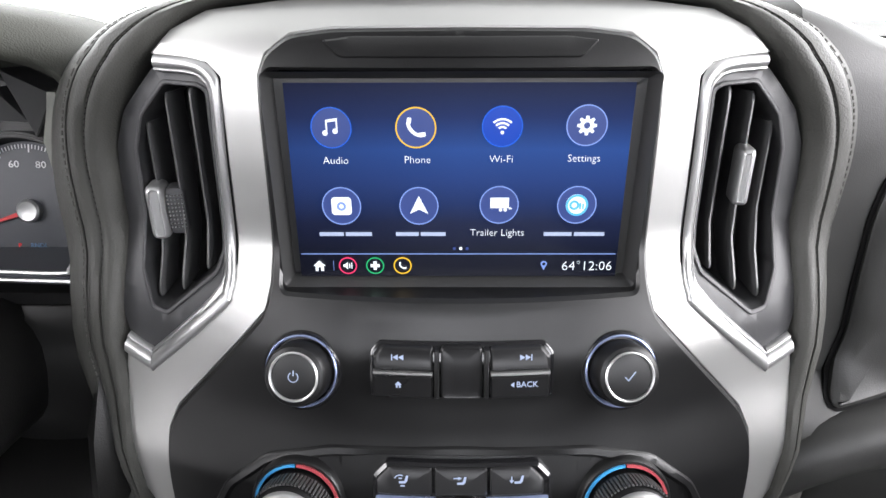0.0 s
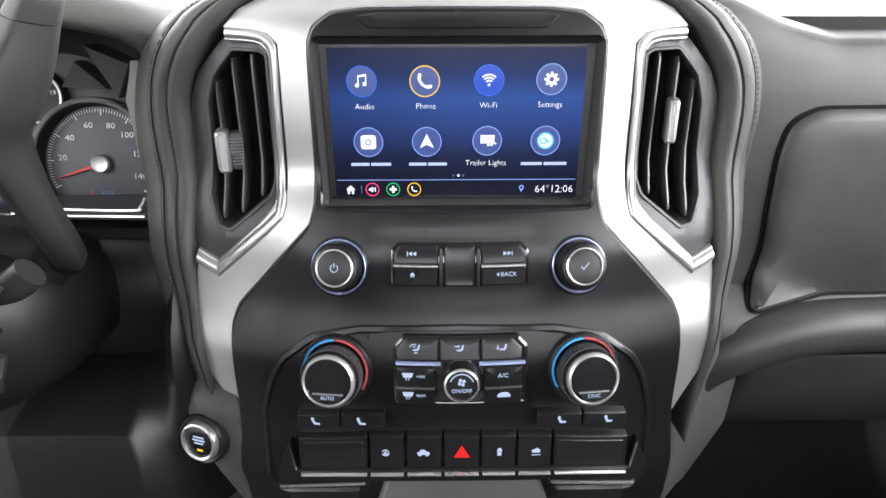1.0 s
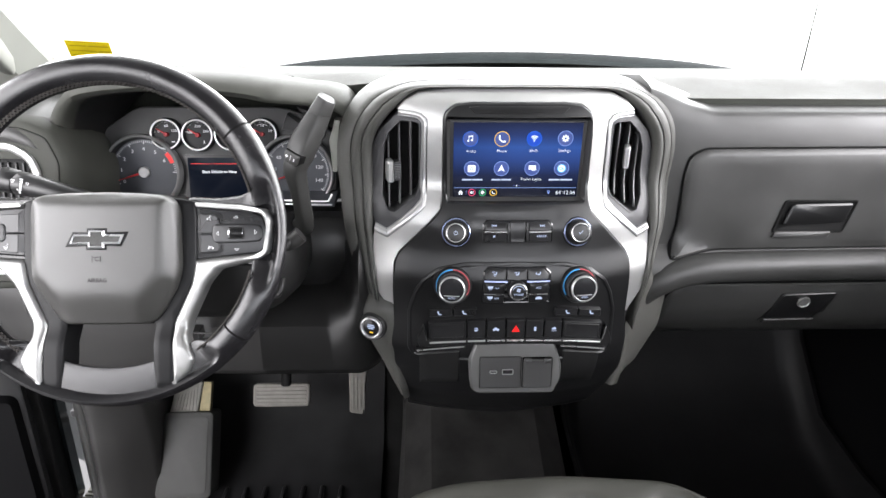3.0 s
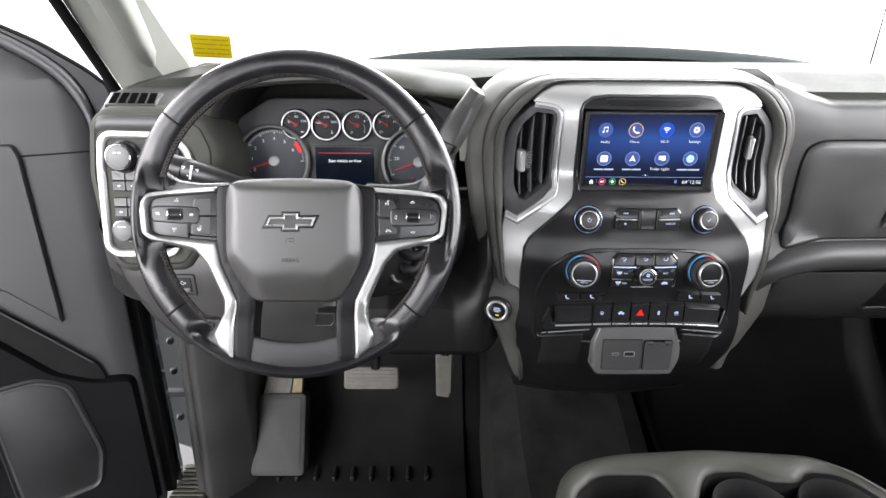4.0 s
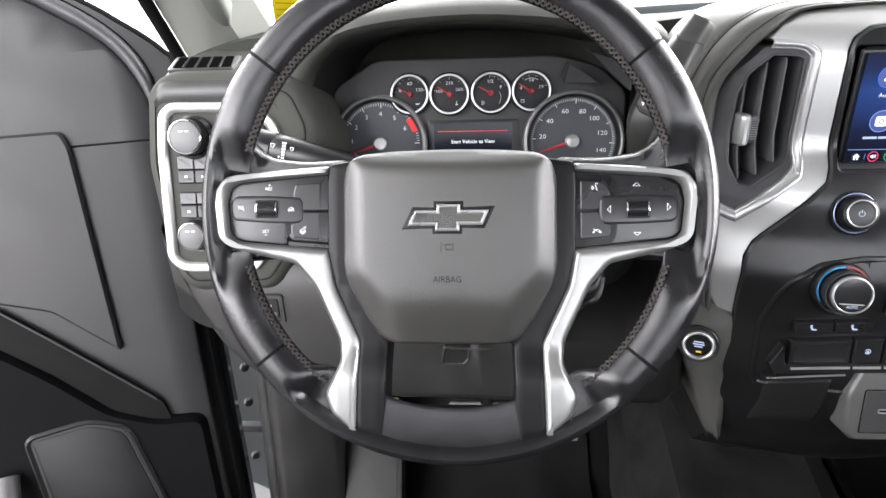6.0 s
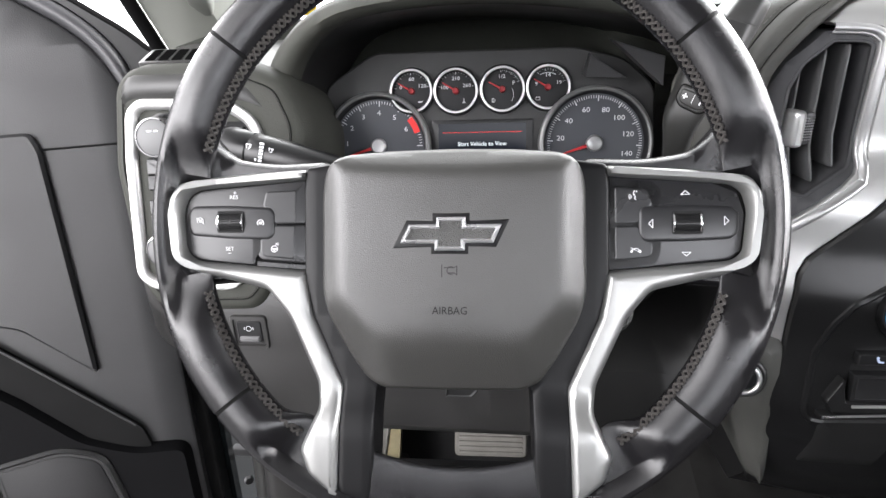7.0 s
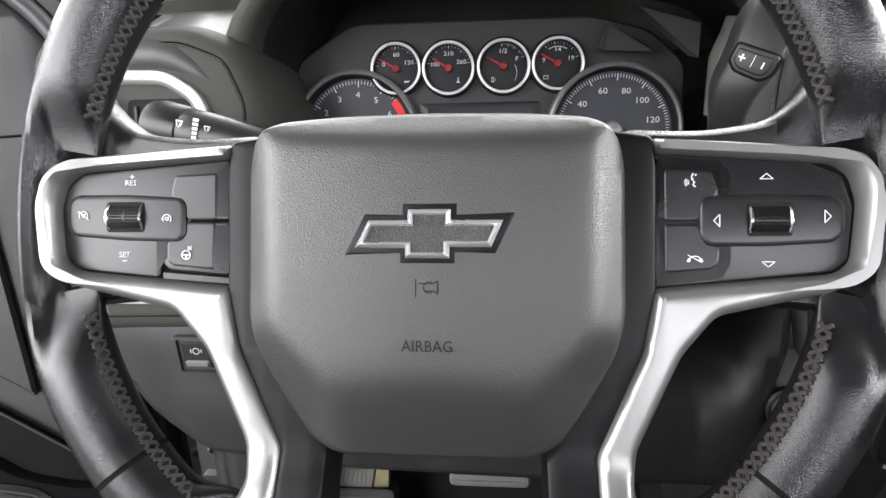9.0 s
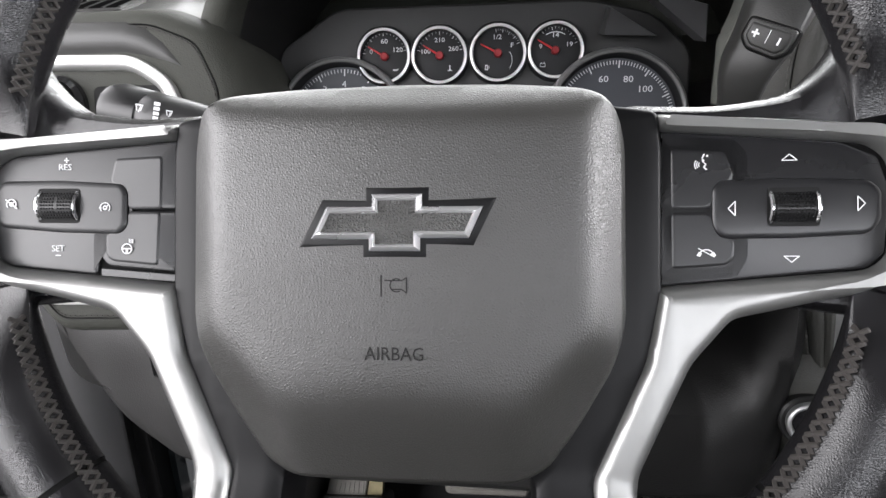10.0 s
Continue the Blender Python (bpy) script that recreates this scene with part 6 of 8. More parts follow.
for y, w, z0, z1 in ((0.335, 0.060, 0.69, 0.79), (0.352, 0.095, 0.668, 0.80), (0.385, 0.120, 0.652, 0.802), (0.43, 0.130, 0.648, 0.80), (0.50, 0.130, 0.65, 0.79), (0.58, 0.12, 0.66, 0.78)):
    low.append([Vector((-0.448 + w * math.copysign(abs(math.cos(t)) ** 0.75, math.cos(t)), y, (z0 + z1) / 2 + (z1 - z0) / 2 * math.copysign(abs(math.sin(t)) ** 0.75, math.sin(t)))) for t in (2 * math.pi * i / 36 for i in range(36))])
part("lower_shroud", loft(low), COLUMN_BLACK, column, "black lower shroud")
part("hub_boss", lathe([(0.045, -0.05), (0.045, -0.028), (0.0, -0.026)], shift(WM, 0, -0.01)), PANEL, column)
part("tilt_lever", plate(rounded([(-0.017, -0.013), (0.012, -0.013), (0.019, -0.004), (0.019, 0.013), (-0.012, 0.013)], 0.003), [(0, -0.02), (0, 0.0), (0.0015, 0.0015), (0.0035, 0.0005)], on(face_at((-0.496, 0.372, 0.618), 0))), SLAT, column, "black tilt lever", sharp=25)
part("shroud_lip", tube([(x, 0.362 + 0.1 * abs(x + 0.47) ** 1.5, 0.634) for x in np.linspace(-0.50, -0.455, 8)], 0.0010, 6), KNEE, column, "bright lower edge")
# shift lever
lever = thing("shift_lever", (-0.40, 0.36, 0.80), "dark grey column shift lever with a thumb switch", "gear lever")
# each row: the edge towards the driver, the ridge, the edge towards the passenger
HULL = (
    ((-0.398, 0.452, 0.772), (-0.385, 0.440, 0.758), (-0.372, 0.452, 0.752)),
    ((-0.345, 0.428, 0.788), (-0.330, 0.416, 0.772), (-0.318, 0.428, 0.764)),
    ((-0.3250, 0.404, 0.800), (-0.3110, 0.397, 0.790), (-0.2965, 0.406, 0.784)),
    ((-0.3190, 0.372, 0.848), (-0.3060, 0.366, 0.846), (-0.2947, 0.385, 0.844)),
    ((-0.3240, 0.362, 0.886), (-0.3030, 0.348, 0.883), (-0.2927, 0.375, 0.880)),
    ((-0.3190, 0.359, 0.906), (-0.2935, 0.343, 0.904), (-0.2815, 0.375, 0.898)),
    ((-0.3110, 0.361, 0.930), (-0.2840, 0.347, 0.927), (-0.2690, 0.376, 0.922)),
    ((-0.2900, 0.367, 0.958), (-0.2715, 0.358, 0.953), (-0.2570, 0.376, 0.950)),
    ((-0.2720, 0.372, 0.983), (-0.2600, 0.363, 0.977), (-0.2487, 0.377, 0.970)),
)
edges = [spline([r[k] for r in HULL], 4) for k in range(3)]
hull = []
for a, b, c in zip(*edges):
    wide = (c - a).length
    deep = Vector((0.0, 0.80, 0.25)) * wide * 0.75
    ring = [a, b, c, c + deep - (c - a) * 0.12, a + deep + (c - a) * 0.16]
    for cut in range(3):
        k = len(ring)
        f = (0.16, 0.25, 0.25)[cut]
        ring = [q for i in range(k) for q in (ring[i].lerp(ring[(i + 1) % k], f), ring[i].lerp(ring[(i + 1) % k], 1 - f))]
    hull.append(ring)
seam_at = len(hull) - 3
grip = part("grip", loft(hull[:seam_at]), LEVER, lever, sharp=22)


def shrunk(ring, f, lift):
    c = sum(ring, Vector()) / len(ring)
    up = (hull[-1][0] - hull[-4][0]).normalized()
    return [c + (q - c) * f + up * lift for q in ring]


part("end_cap", loft([shrunk(hull[seam_at - 1], 0.96, 0.0), shrunk(hull[seam_at - 1], 0.99, 0.0012), hull[seam_at], hull[-2], hull[-1], shrunk(hull[-1], 0.93, 0.0016), shrunk(hull[-1], 0.86, 0.0010), shrunk(hull[-1], 0.5, 0.0012)]), LEVER, grip, "grey end cap", sharp=22)
# boot and linkage where the lever leaves the column
rows = []
for i in range(9):
    t = i / 8
    c = Vector((-0.430 + 0.105 * t, 0.440 - 0.006 * t, 0.752 + 0.022 * t))
    r = 0.044 - 0.024 * t + 0.004 * (i % 2)
    rows.append([c + Vector((0, r * math.cos(a), r * 1.15 * math.sin(a))) for a in (2 * math.pi * k / 18 for k in range(18))])
part("boot", loft(rows), MAT, lever, "black folded rubber boot", sharp=80)
part("boot_frame", tube(spline([(-0.372, 0.352, 0.798), (-0.381, 0.346, 0.755), (-0.383, 0.344, 0.722), (-0.376, 0.344, 0.702), (-0.360, 0.366, 0.696), (-0.344, 0.350, 0.706), (-0.338, 0.356, 0.730)], 6), 0.0056, 12, flat=0.7), KNEE, lever, "grey frame round the boot")
for pts in (((-0.374, 0.356, 0.760), (-0.362, 0.346, 0.748), (-0.346, 0.346, 0.744), (-0.332, 0.354, 0.754)), ((-0.372, 0.354, 0.735), (-0.362, 0.344, 0.724), (-0.350, 0.346, 0.722), (-0.340, 0.354, 0.732)), ((-0.366, 0.356, 0.780), (-0.350, 0.344, 0.772), (-0.334, 0.346, 0.776), (-0.322, 0.358, 0.786))):
    line = spline(pts, 6)
    part("boot_fold", tube(line, [0.004 + 0.0045 * math.sin(math.pi * i / (len(line) - 1)) for i in range(len(line))], 12), MAT, lever)
part("stem_collar", tube(spline([(-0.345, 0.372, 0.775), (-0.322, 0.366, 0.782), (-0.308, 0.368, 0.792)], 6), [0.012] * 13, 16), KNEE, lever)
across = Vector((0.0220, -0.0135, -0.0085)).normalized()
along = Vector((0.0070, -0.0020, 0.0165))
along = (along - across * along.dot(across)).normalized()
lm = Matrix((across, along, across.cross(along))).transposed().to_4x4()
lm.translation = Vector((-0.3062, 0.3505, 0.9068))
SW = [(-0.0135, 0.0085), (-0.0140, -0.0030), (-0.0085, -0.0085), (0.0080, -0.0095), (0.0130, -0.0045), (0.0140, 0.0085)]
sw = part("thumb_switch", plate(rounded(SW, 0.0028, 4), [(0, -0.010), (0, -0.0004), (0.0006, 0.0004), (0.0012, 0.0002)], on(lm)), SEAM, lever, "thumb switch in a black groove")
part("switch_frame", plate(rounded(inset(ccw(SW), 0.0011), 0.0022, 4), [(0, -0.004), (0, 0.0010), (0.0006, 0.0018), (0.0014, 0.0020)], on(lm)), LEVER, sw)
part("switch_key", plate(rounded(inset(ccw(SW), 0.0030), 0.0018, 4), [(0, -0.002), (0, 0.0022), (0.0006, 0.0030), (0.0012, 0.0032)], on(lm)), LEVER, sw)
g = shift(lm, 0, 0.0006, 0.0033)
part("mark", flat(g, rect(-0.0086, -0.0005, -0.0046, 0.0005), rect(-0.0071, -0.0020, -0.0061, 0.0020)), PRINT, sw)
part("mark", flat(g, rect(-0.00015, -0.0034, 0.00015, 0.0034)), PRINT, sw)
part("mark", flat(g, rect(0.0056, -0.0026, 0.0065, 0.0012)), PRINT, sw)
# wiper stalk
stalk = thing("wiper_stalk", (-0.56, 0.33, 0.85), "dark grey wiper stalk with white markings", "stalk")
path = [Vector(p) for p in ((-0.545, 0.335, 0.848), (-0.590, 0.338, 0.858), (-0.634, 0.346, 0.867), (-0.650, 0.349, 0.8700), (-0.663, 0.3515, 0.8725), (-0.664, 0.3517, 0.8727), (-0.665, 0.3519, 0.8729), (-0.684, 0.3555, 0.8765), (-0.690, 0.3565, 0.8776))]
part("arm", tube(path, [0.010, 0.0135, 0.0160, 0.0166, 0.0170, 0.0163, 0.0172, 0.0182, 0.0166], 28, flat=0.9, up=(0, 0, 1)), PANEL, stalk)
sm = Matrix.Translation((-0.651, 0.3327, 0.8752)) @ Euler((radians(72), radians(9), radians(-8))).to_matrix().to_4x4()
scale_marks = bmesh.new()
for i in range(7):
    plate(rect(-0.0014 - 0.0001 * i, -0.0100 + 0.0028 * i, 0.0014 + 0.0001 * i, -0.0081 + 0.0028 * i), [(0, 0), (0, 0.0003)], on(sm), bm=scale_marks)
tagged(part("scale_mark", scale_marks, DIMPRINT, stalk, "dotted white scale"), kind="stuff")
for u, v, r in ((-0.0115, 0.0036, 0.0024), (0.0085, 0.0034, 0.0020)):
    # a windscreen outline with a blade across it
    m = shift(sm, u, v, 0.0002)
    bm = flat(m, [(-r, 0.6 * r), (r, 0.6 * r), (1.1 * r, 0.9 * r), (-1.1 * r, 0.9 * r)], [(-r, 0.6 * r), (-0.8 * r, 0.6 * r), (-0.4 * r, -0.7 * r), (-0.6 * r, -0.7 * r)], [(r, 0.6 * r), (0.8 * r, 0.6 * r), (0.4 * r, -0.7 * r), (0.6 * r, -0.7 * r)], [(-0.1 * r, -r), (0.1 * r, -r), (0.5 * r, 0.4 * r), (0.35 * r, 0.45 * r)])
    part("mark", bm, DIMPRINT, stalk)
part("mark", flat(shift(sm, -0.0040, -0.0062), [(-0.0012, 0.0012), (0.0012, 0.0012), (0.0, -0.0014)]), DIMPRINT, stalk)

# ---- the instrument cluster ----
QM = face_at((-0.48, 0.558, 0.87), 12)
cluster = thing("instrument_cluster", (-0.48, 0.54, 0.78), "instrument cluster with six round dials and a small display", "instrument cluster")
part("face", plate(rounded([(-0.185, -0.10), (0.200, -0.10), (0.200, 0.020), (0.165, 0.052), (0.11, 0.066), (-0.12, 0.066), (-0.178, 0.030)], 0.012), [(0, -0.03), (0, -0.006), (0.002, -0.004)], on(QM)), FACEGREY, cluster, "dark grey cluster face")


def dial(u, v, r, ring, h=0.0, a0=225, a1=-45, ticks=8, minor=5, numbers=(), num_r=0.66, size=0.0085, needle=200, needle_len=0.75, red=None, well=0.0):
    """A round gauge: printed face in a dark shell, with a thin ring inside its mouth."""
    m = shift(QM, u, v, h)
    d = part("dial", lathe([(r + 0.001, -0.006), (r + 0.001, -0.0016), (r * 0.98, -0.0013), (0, -0.0012)], m, 56), DIAL if well else GAUGE, cluster)
    if well:
        part("dial_shell", lathe([(r + 0.0082, -0.012), (r + 0.0078, 0.0092), (r + 0.0068, 0.0118), (r + 0.0052, 0.0126)], m, 72), RINGDARK, d, "satin grey dial shell")
        part("dial_ring", lathe([(r + 0.0053, 0.0120), (r + 0.0048, 0.0130), (r + 0.0030, 0.0122), (r + 0.0022, 0.0100)], m, 72), ring, d, "grey dial ring")
        part("dial_well", lathe([(r + 0.0023, 0.0105), (r + 0.0008, 0.0010), (r - 0.0004, -0.0014)], m, 72), GAUGE, d, "black dial well")
    else:
        part("dial_shell", lathe([(r + 0.0052, -0.010), (r + 0.0050, 0.0026), (r + 0.0040, 0.0046), (r + 0.0026, 0.0052)], m, 56), GAUGE, d, "black dial shell")
        part("dial_ring", lathe([(r + 0.0030, 0.0044), (r + 0.0027, 0.0060), (r + 0.0014, 0.0064), (r + 0.0002, 0.0048)], m, 56), ring, d, "bright dial ring")
        part("dial_well", lathe([(r + 0.0003, 0.0050), (r, -0.0014)], m, 56), GAUGE, d, "black dial well")
    tm = bmesh.new()
    for i in range(ticks * minor + 1):
        a = radians(a0 + (a1 - a0) * i / (ticks * minor))
        long = i % minor == 0
        q = shift(m, 0, 0, -0.0010) @ Matrix.Rotation(a, 4, "Z")
        plate(rect(r * (0.84 if long else 0.895), -r * (0.010 if long else 0.006), r * 0.955, r * (0.010 if long else 0.006)), [(0, 0), (0, 0.0002)], on(q), bm=tm)
    tagged(part("tick_ring", tm, DIMPRINT, d), kind="stuff")
    if red:
        part("red_band", annulus(shift(m, 0, 0, -0.0006), r * 0.83, r * 0.96, *red), RED, d, "red band")
    for text, a in numbers:
        words(text, size, shift(m, num_r * r * math.cos(radians(a)), num_r * r * math.sin(radians(a)), -0.0009), DIMPRINT, d, wide=1.15)
    nb = bmesh.new()
    q = shift(m, 0, 0, 0.0) @ Matrix.Rotation(radians(needle), 4, "Z")
    plate([(-0.10 * r, -0.040 * r - 0.0003), (needle_len * r, -0.0005), (needle_len * r, 0.0005), (-0.10 * r, 0.040 * r + 0.0003)], [(0, 0.0012), (0, 0.0022), (0.0003, 0.0028)], on(q), bm=nb)
    part("needle", nb, NEEDLE, d, "red needle")
    part("needle_cap", lathe([(r * 0.17, -0.001), (r * 0.17, 0.003), (r * 0.14, 0.0045), (r * 0.12, 0.0042), (0, 0.0040)], m, 28), CAPGREY if well else NEEDLE_CAP, d)
    return d


dial(-0.1172, -0.0405, 0.0545, RINGDARK, 0.0, 204, 0, 7, 8, [(str(i), 204 - 29 * i) for i in range(7)], 0.70, 0.0080, 197, 0.85, (40, 18), 1)
dial(0.1335, -0.0415, 0.0560, RINGDARK, 0.0, 206, -34, 8, 10, [("20", 171), ("40", 139), ("60", 105), ("80", 72), ("100", 46), ("120", 14), ("140", -19)], 0.69, 0.0080, 198, 0.80, None, 1)
oil = dial(-0.0762, 0.0215, 0.0218, DIALRING, 0.0, 170, 15, 4, 4, [("0", 160), ("60", 90), ("120", 25)], 0.62, 0.0058, 149, 0.80)
water = dial(-0.0246, 0.0205, 0.0224, DIALRING, 0.001, 165, 15, 4, 4, [("100", 163), ("210", 90), ("260", 25)], 0.62, 0.0056, 148, 0.80)
fuel = dial(0.0286, 0.0210, 0.0224, DIALRING, 0.001, 95, 25, 4, 3, [("1/2", 93), ("F", 28)], 0.64, 0.0058, 152, 0.80)
volts = dial(0.0800, 0.0220, 0.0218, DIALRING, 0.0, 125, 20, 4, 3, [("9", 163), ("14", 90), ("19", 22)], 0.62, 0.0058, 149, 0.85)
# small signs: oil can, thermometer, fuel pump and pipe, battery and bracket
m = shift(QM, -0.0660, 0.0095, -0.0008)
part("mark", flat(m, [(-0.0028, -0.0010), (0.0012, -0.0010), (0.0030, 0.0012), (0.0012, 0.0004), (-0.0028, 0.0006)]), DIMPRINT, oil)
m = shift(QM, -0.0155, 0.0090, 0.0002)
part("mark", flat(m, rect(-0.0004, -0.0010, 0.0004, 0.0030), rect(-0.0020, -0.0020, 0.0020, -0.0014), disc(0, -0.0008, 0.0009, 10)), DIMPRINT, water)
m = shift(QM, 0.0185, 0.0090, 0.0002)
pump = flat(m, rect(-0.0020, -0.0022, 0.0010, -0.0016), rect(-0.0016, -0.0018, -0.0011, 0.0020), rect(0.0001, -0.0018, 0.0006, 0.0020), rect(-0.0016, 0.0016, 0.0006, 0.0022), rect(0.0016, -0.0012, 0.0020, 0.0014))
annulus(shift(QM, 0.0286, 0.0150, 0.0002), 0.0126, 0.0130, -35, 35, bm=pump)
part("mark", pump, DIMPRINT, fuel)
m = shift(QM, 0.0690, 0.0100, -0.0008)
part("mark", flat(m, rect(-0.0024, -0.0018, 0.0024, -0.0014), rect(-0.0024, 0.0010, 0.0024, 0.0014), rect(-0.0024, -0.0018, -0.0020, 0.0014), rect(0.0020, -0.0018, 0.0024, 0.0014), rect(-0.0018, 0.0014, -0.0008, 0.0020), rect(0.0008, 0.0014, 0.0018, 0.0020)), DIMPRINT, volts)
part("mark", annulus(shift(QM, 0.0800, 0.0220, -0.0008), 0.0160, 0.0166, 58, 122), DIMPRINT, volts)
info = part("info_display", plate(rect(-0.0460, -0.088, 0.0560, -0.0165), [(0, -0.005), (0, -0.0015)], on(QM)), INFO, cluster, "dark blue info display")
part("info_frame", plate(rounded(rect(-0.054, -0.095, 0.064, -0.0120), 0.003), [(0, -0.006), (0, -0.0025), (0.002, -0.0020)], on(QM)), PANEL, cluster)
part("red_line", flat(shift(QM, 0.005, -0.0265, -0.0013), rect(-0.046, -0.00035, 0.046, 0.00035)), RED, info)
words("Start Vehicle to View", 0.0066, shift(QM, 0.005, -0.0400, -0.0013), WHITEGLOW, info)
words("RNDL", 0.0055, shift(QM, 0.1372, -0.0705, -0.0005), material("dim blue print", (0.10, 0.18, 0.30), 0.5), cluster)
words("P", 0.0055, shift(QM, 0.1212, -0.0705, -0.0005), RED, cluster)


# ---- driver's end of the dashboard: light switches ----
LM = face_at((-0.80, 0.43, 0.87), 15)
pod = thing("light_switch_pod", (-0.78, 0.45, 0.70), "light switch panel in a satin silver frame at the dashboard's end", "switch panel")
POD_OUT = rounded([(-0.036, 0.050), (-0.020, 0.066), (0.092, 0.066), (0.132, 0.050), (0.150, 0.010), (0.146, -0.050), (0.125, -0.130), (0.095, -0.172), (-0.004, -0.174), (-0.024, -0.150), (-0.042, -0.030)], 0.012)
part("pod_body", plate(POD_OUT, [(-0.012, -0.16), (-0.012, -0.03), (-0.004, -0.006), (0.002, 0.000), (0.008, 0.001)], on(LM)), HOOD_SKIN, pod)
FR_OUT = rounded([(-0.0255, 0.026), (-0.012, 0.038), (0.080, 0.036), (0.108, 0.018), (0.118, -0.010), (0.105, -0.110), (0.080, -0.154), (-0.010, -0.1545), (-0.0275, -0.141), (-0.0290, -0.020)], 0.012)
FR_IN = inset(FR_OUT, 0.0110)
bm = bmesh.new()
rows = []
for (u, v), (s, t) in zip(FR_OUT, FR_IN):
    rows.append([on(LM)(u, v, 0.0), on(LM)(u * 0.96 + s * 0.04, v * 0.96 + t * 0.04, 0.006), on(LM)(u * 0.5 + s * 0.5, v * 0.5 + t * 0.5, 0.008), on(LM)(s, t, 0.004), on(LM)(s, t, -0.004)])
part("silver_frame", loft(rows, closed=False, ring=True, bm=bm), SILVER, pod, "satin silver frame", sharp=60)
part("switch_plate", plate(FR_IN, [(0, -0.006), (0, 0.0005)], on(LM)), SATIN_GREY, pod)


def light_knob(u, v, r, label):
    m = shift(LM, u, v, 0.0)
    k = part("light_switch_knob", lathe([(r * 1.25, 0.0), (r * 1.22, 0.006), (r * 1.05, 0.009)], m, 40), GLOSS, pod, label)
    part("grip", lathe([(r, 0.004), (r * 0.98, 0.020), (r * 0.92, 0.0225), (r * 0.84, 0.0215)], m, 40), PANEL, k)
    part("rim", lathe([(r * 0.95, 0.0205), (r * 0.94, 0.0240), (r * 0.88, 0.0246), (r * 0.86, 0.0225)], m, 40), CHROME, k, "bright rim")
    part("cap", lathe([(r * 0.87, 0.020), (r * 0.86, 0.0236), (r * 0.80, 0.0242), (0, 0.0246)], m, 40), SATIN_GREY, k, "satin grey cap")
    part("mark", flat(shift(m, 0, 0, 0.0247), rect(-0.0060, 0.0052, -0.0014, 0.0066), rect(0.0010, 0.0052, 0.0050, 0.0066)), PRINT, k)


light_knob(0.0135, -0.0010, 0.0200, "round headlight knob with a bright rim")
light_knob(0.0120, -0.1110, 0.0165, "round dimmer knob with a bright rim")
for z0, z1, mt in ((-0.0362, -0.0215, SATIN_GREY), (-0.0518, -0.0376, KEY_GREY), (-0.0758, -0.0630, SATIN_GREY), (-0.0915, -0.0776, KEY_GREY)):
    part("key_well", plate(rounded(rect(-0.0088, z0 - 0.0009, 0.0318, z1 + 0.0009), 0.002), [(0, -0.002), (0, 0.0012)], on(LM)), SLOT, pod)
    for u0, u1 in ((-0.0080, 0.0110), (0.0120, 0.0310)):
        k = part("key", plate(rounded(rect(u0, z0, u1, z1), 0.0015), [(0, 0.0), (0, 0.0036), (0.0008, 0.0046), (0.003, 0.0043)], on(LM)), mt, pod)
        if mt is KEY_GREY:
            part("mark", flat(shift(LM, (u0 + u1) / 2, (z0 + z1) / 2, 0.0044), rect(-0.0018, -0.0012, 0.0018, 0.0012)), DIMPRINT, k)
# stitched seam round the pod
seam_ring = inset(POD_OUT, 0.0075)
part("seam", tube([on(LM)(u, v, 0.0012) for u, v in seam_ring + seam_ring[:1]], 0.0007, 6), SEAM, pod)
thread = bmesh.new()
ring2 = [on(LM)(u, v, 0.0016) for u, v in inset(POD_OUT, 0.0095)]
for a, b in zip(ring2, ring2[1:] + ring2[:1]):
    k = max(1, int((b - a).length / 0.0045))
    for n in range(k):
        tube([a.lerp(b, (n + 0.15) / k), a.lerp(b, (n + 0.75) / k)], 0.0005, 5, bm=thread)
tagged(part("stitching", thread, THREAD, pod, "dark thread stitching"), kind="stuff")
# side vent behind the wheel, inside the frame
sv = part("side_vent", plate(rounded(rect(0.044, -0.130, 0.100, 0.014), 0.006), [(0, 0.0), (0, 0.0025), (0.003, 0.0015)], on(LM)), VOID, pod, "black side air vent")
for i in range(5):
    part("vane", plate(rect(0.0495 + 0.0105 * i, -0.125, 0.0530 + 0.0105 * i, 0.009), [(0, 0.0), (0, 0.0030), (0.0008, 0.0042)], on(LM)), SLAT, sv)
# stitched pad and window demister over the pod
rows = []
for u in np.linspace(-0.060, 0.13, 14):
    rows.append([Vector((-0.80 + u + 0.25 * max(0, 0.56 - y) * (u < -0.02) * min(1, (-0.02 - u) / 0.04), y, z - 0.5 * max(0, -0.02 - u) ** 1.2 - 9.0 * max(0, u - 0.065) ** 2)) for y, z in ((0.438, 0.910), (0.436, 0.919), (0.443, 0.928), (0.452, 0.9330), (0.456, 0.9322), (0.460, 0.9342), (0.50, 0.9400), (0.56, 0.9490), (0.62, 0.955), (0.62, 0.88), (0.45, 0.88))])
end = thing("dashboard_end_cap", (-0.78, 0.5, 0.90), "dark stitched dashboard end cap with a demister grille", "dashboard trim")
part("cap", loft(rows), DASH, end, sharp=60)
thread = bmesh.new()
for a, b in zip(rows, rows[1:]):
    k = max(1, int((b[3] - a[3]).length / 0.0045))
    for n in range(k):
        tube([a[3].lerp(b[3], (n + 0.15) / k), a[3].lerp(b[3], (n + 0.75) / k)], 0.0005, 5, bm=thread)
tagged(part("stitching", thread, THREAD, end, "dark thread stitching"), kind="stuff")
dm = Matrix.Translation((-0.797, 0.505, 0.9415)) @ Euler((radians(8.5), 0, radians(-2))).to_matrix().to_4x4()
dem = thing("demister_grille", (-0.797, 0.505, 0.941), "small black slotted side window demister", "air vent")
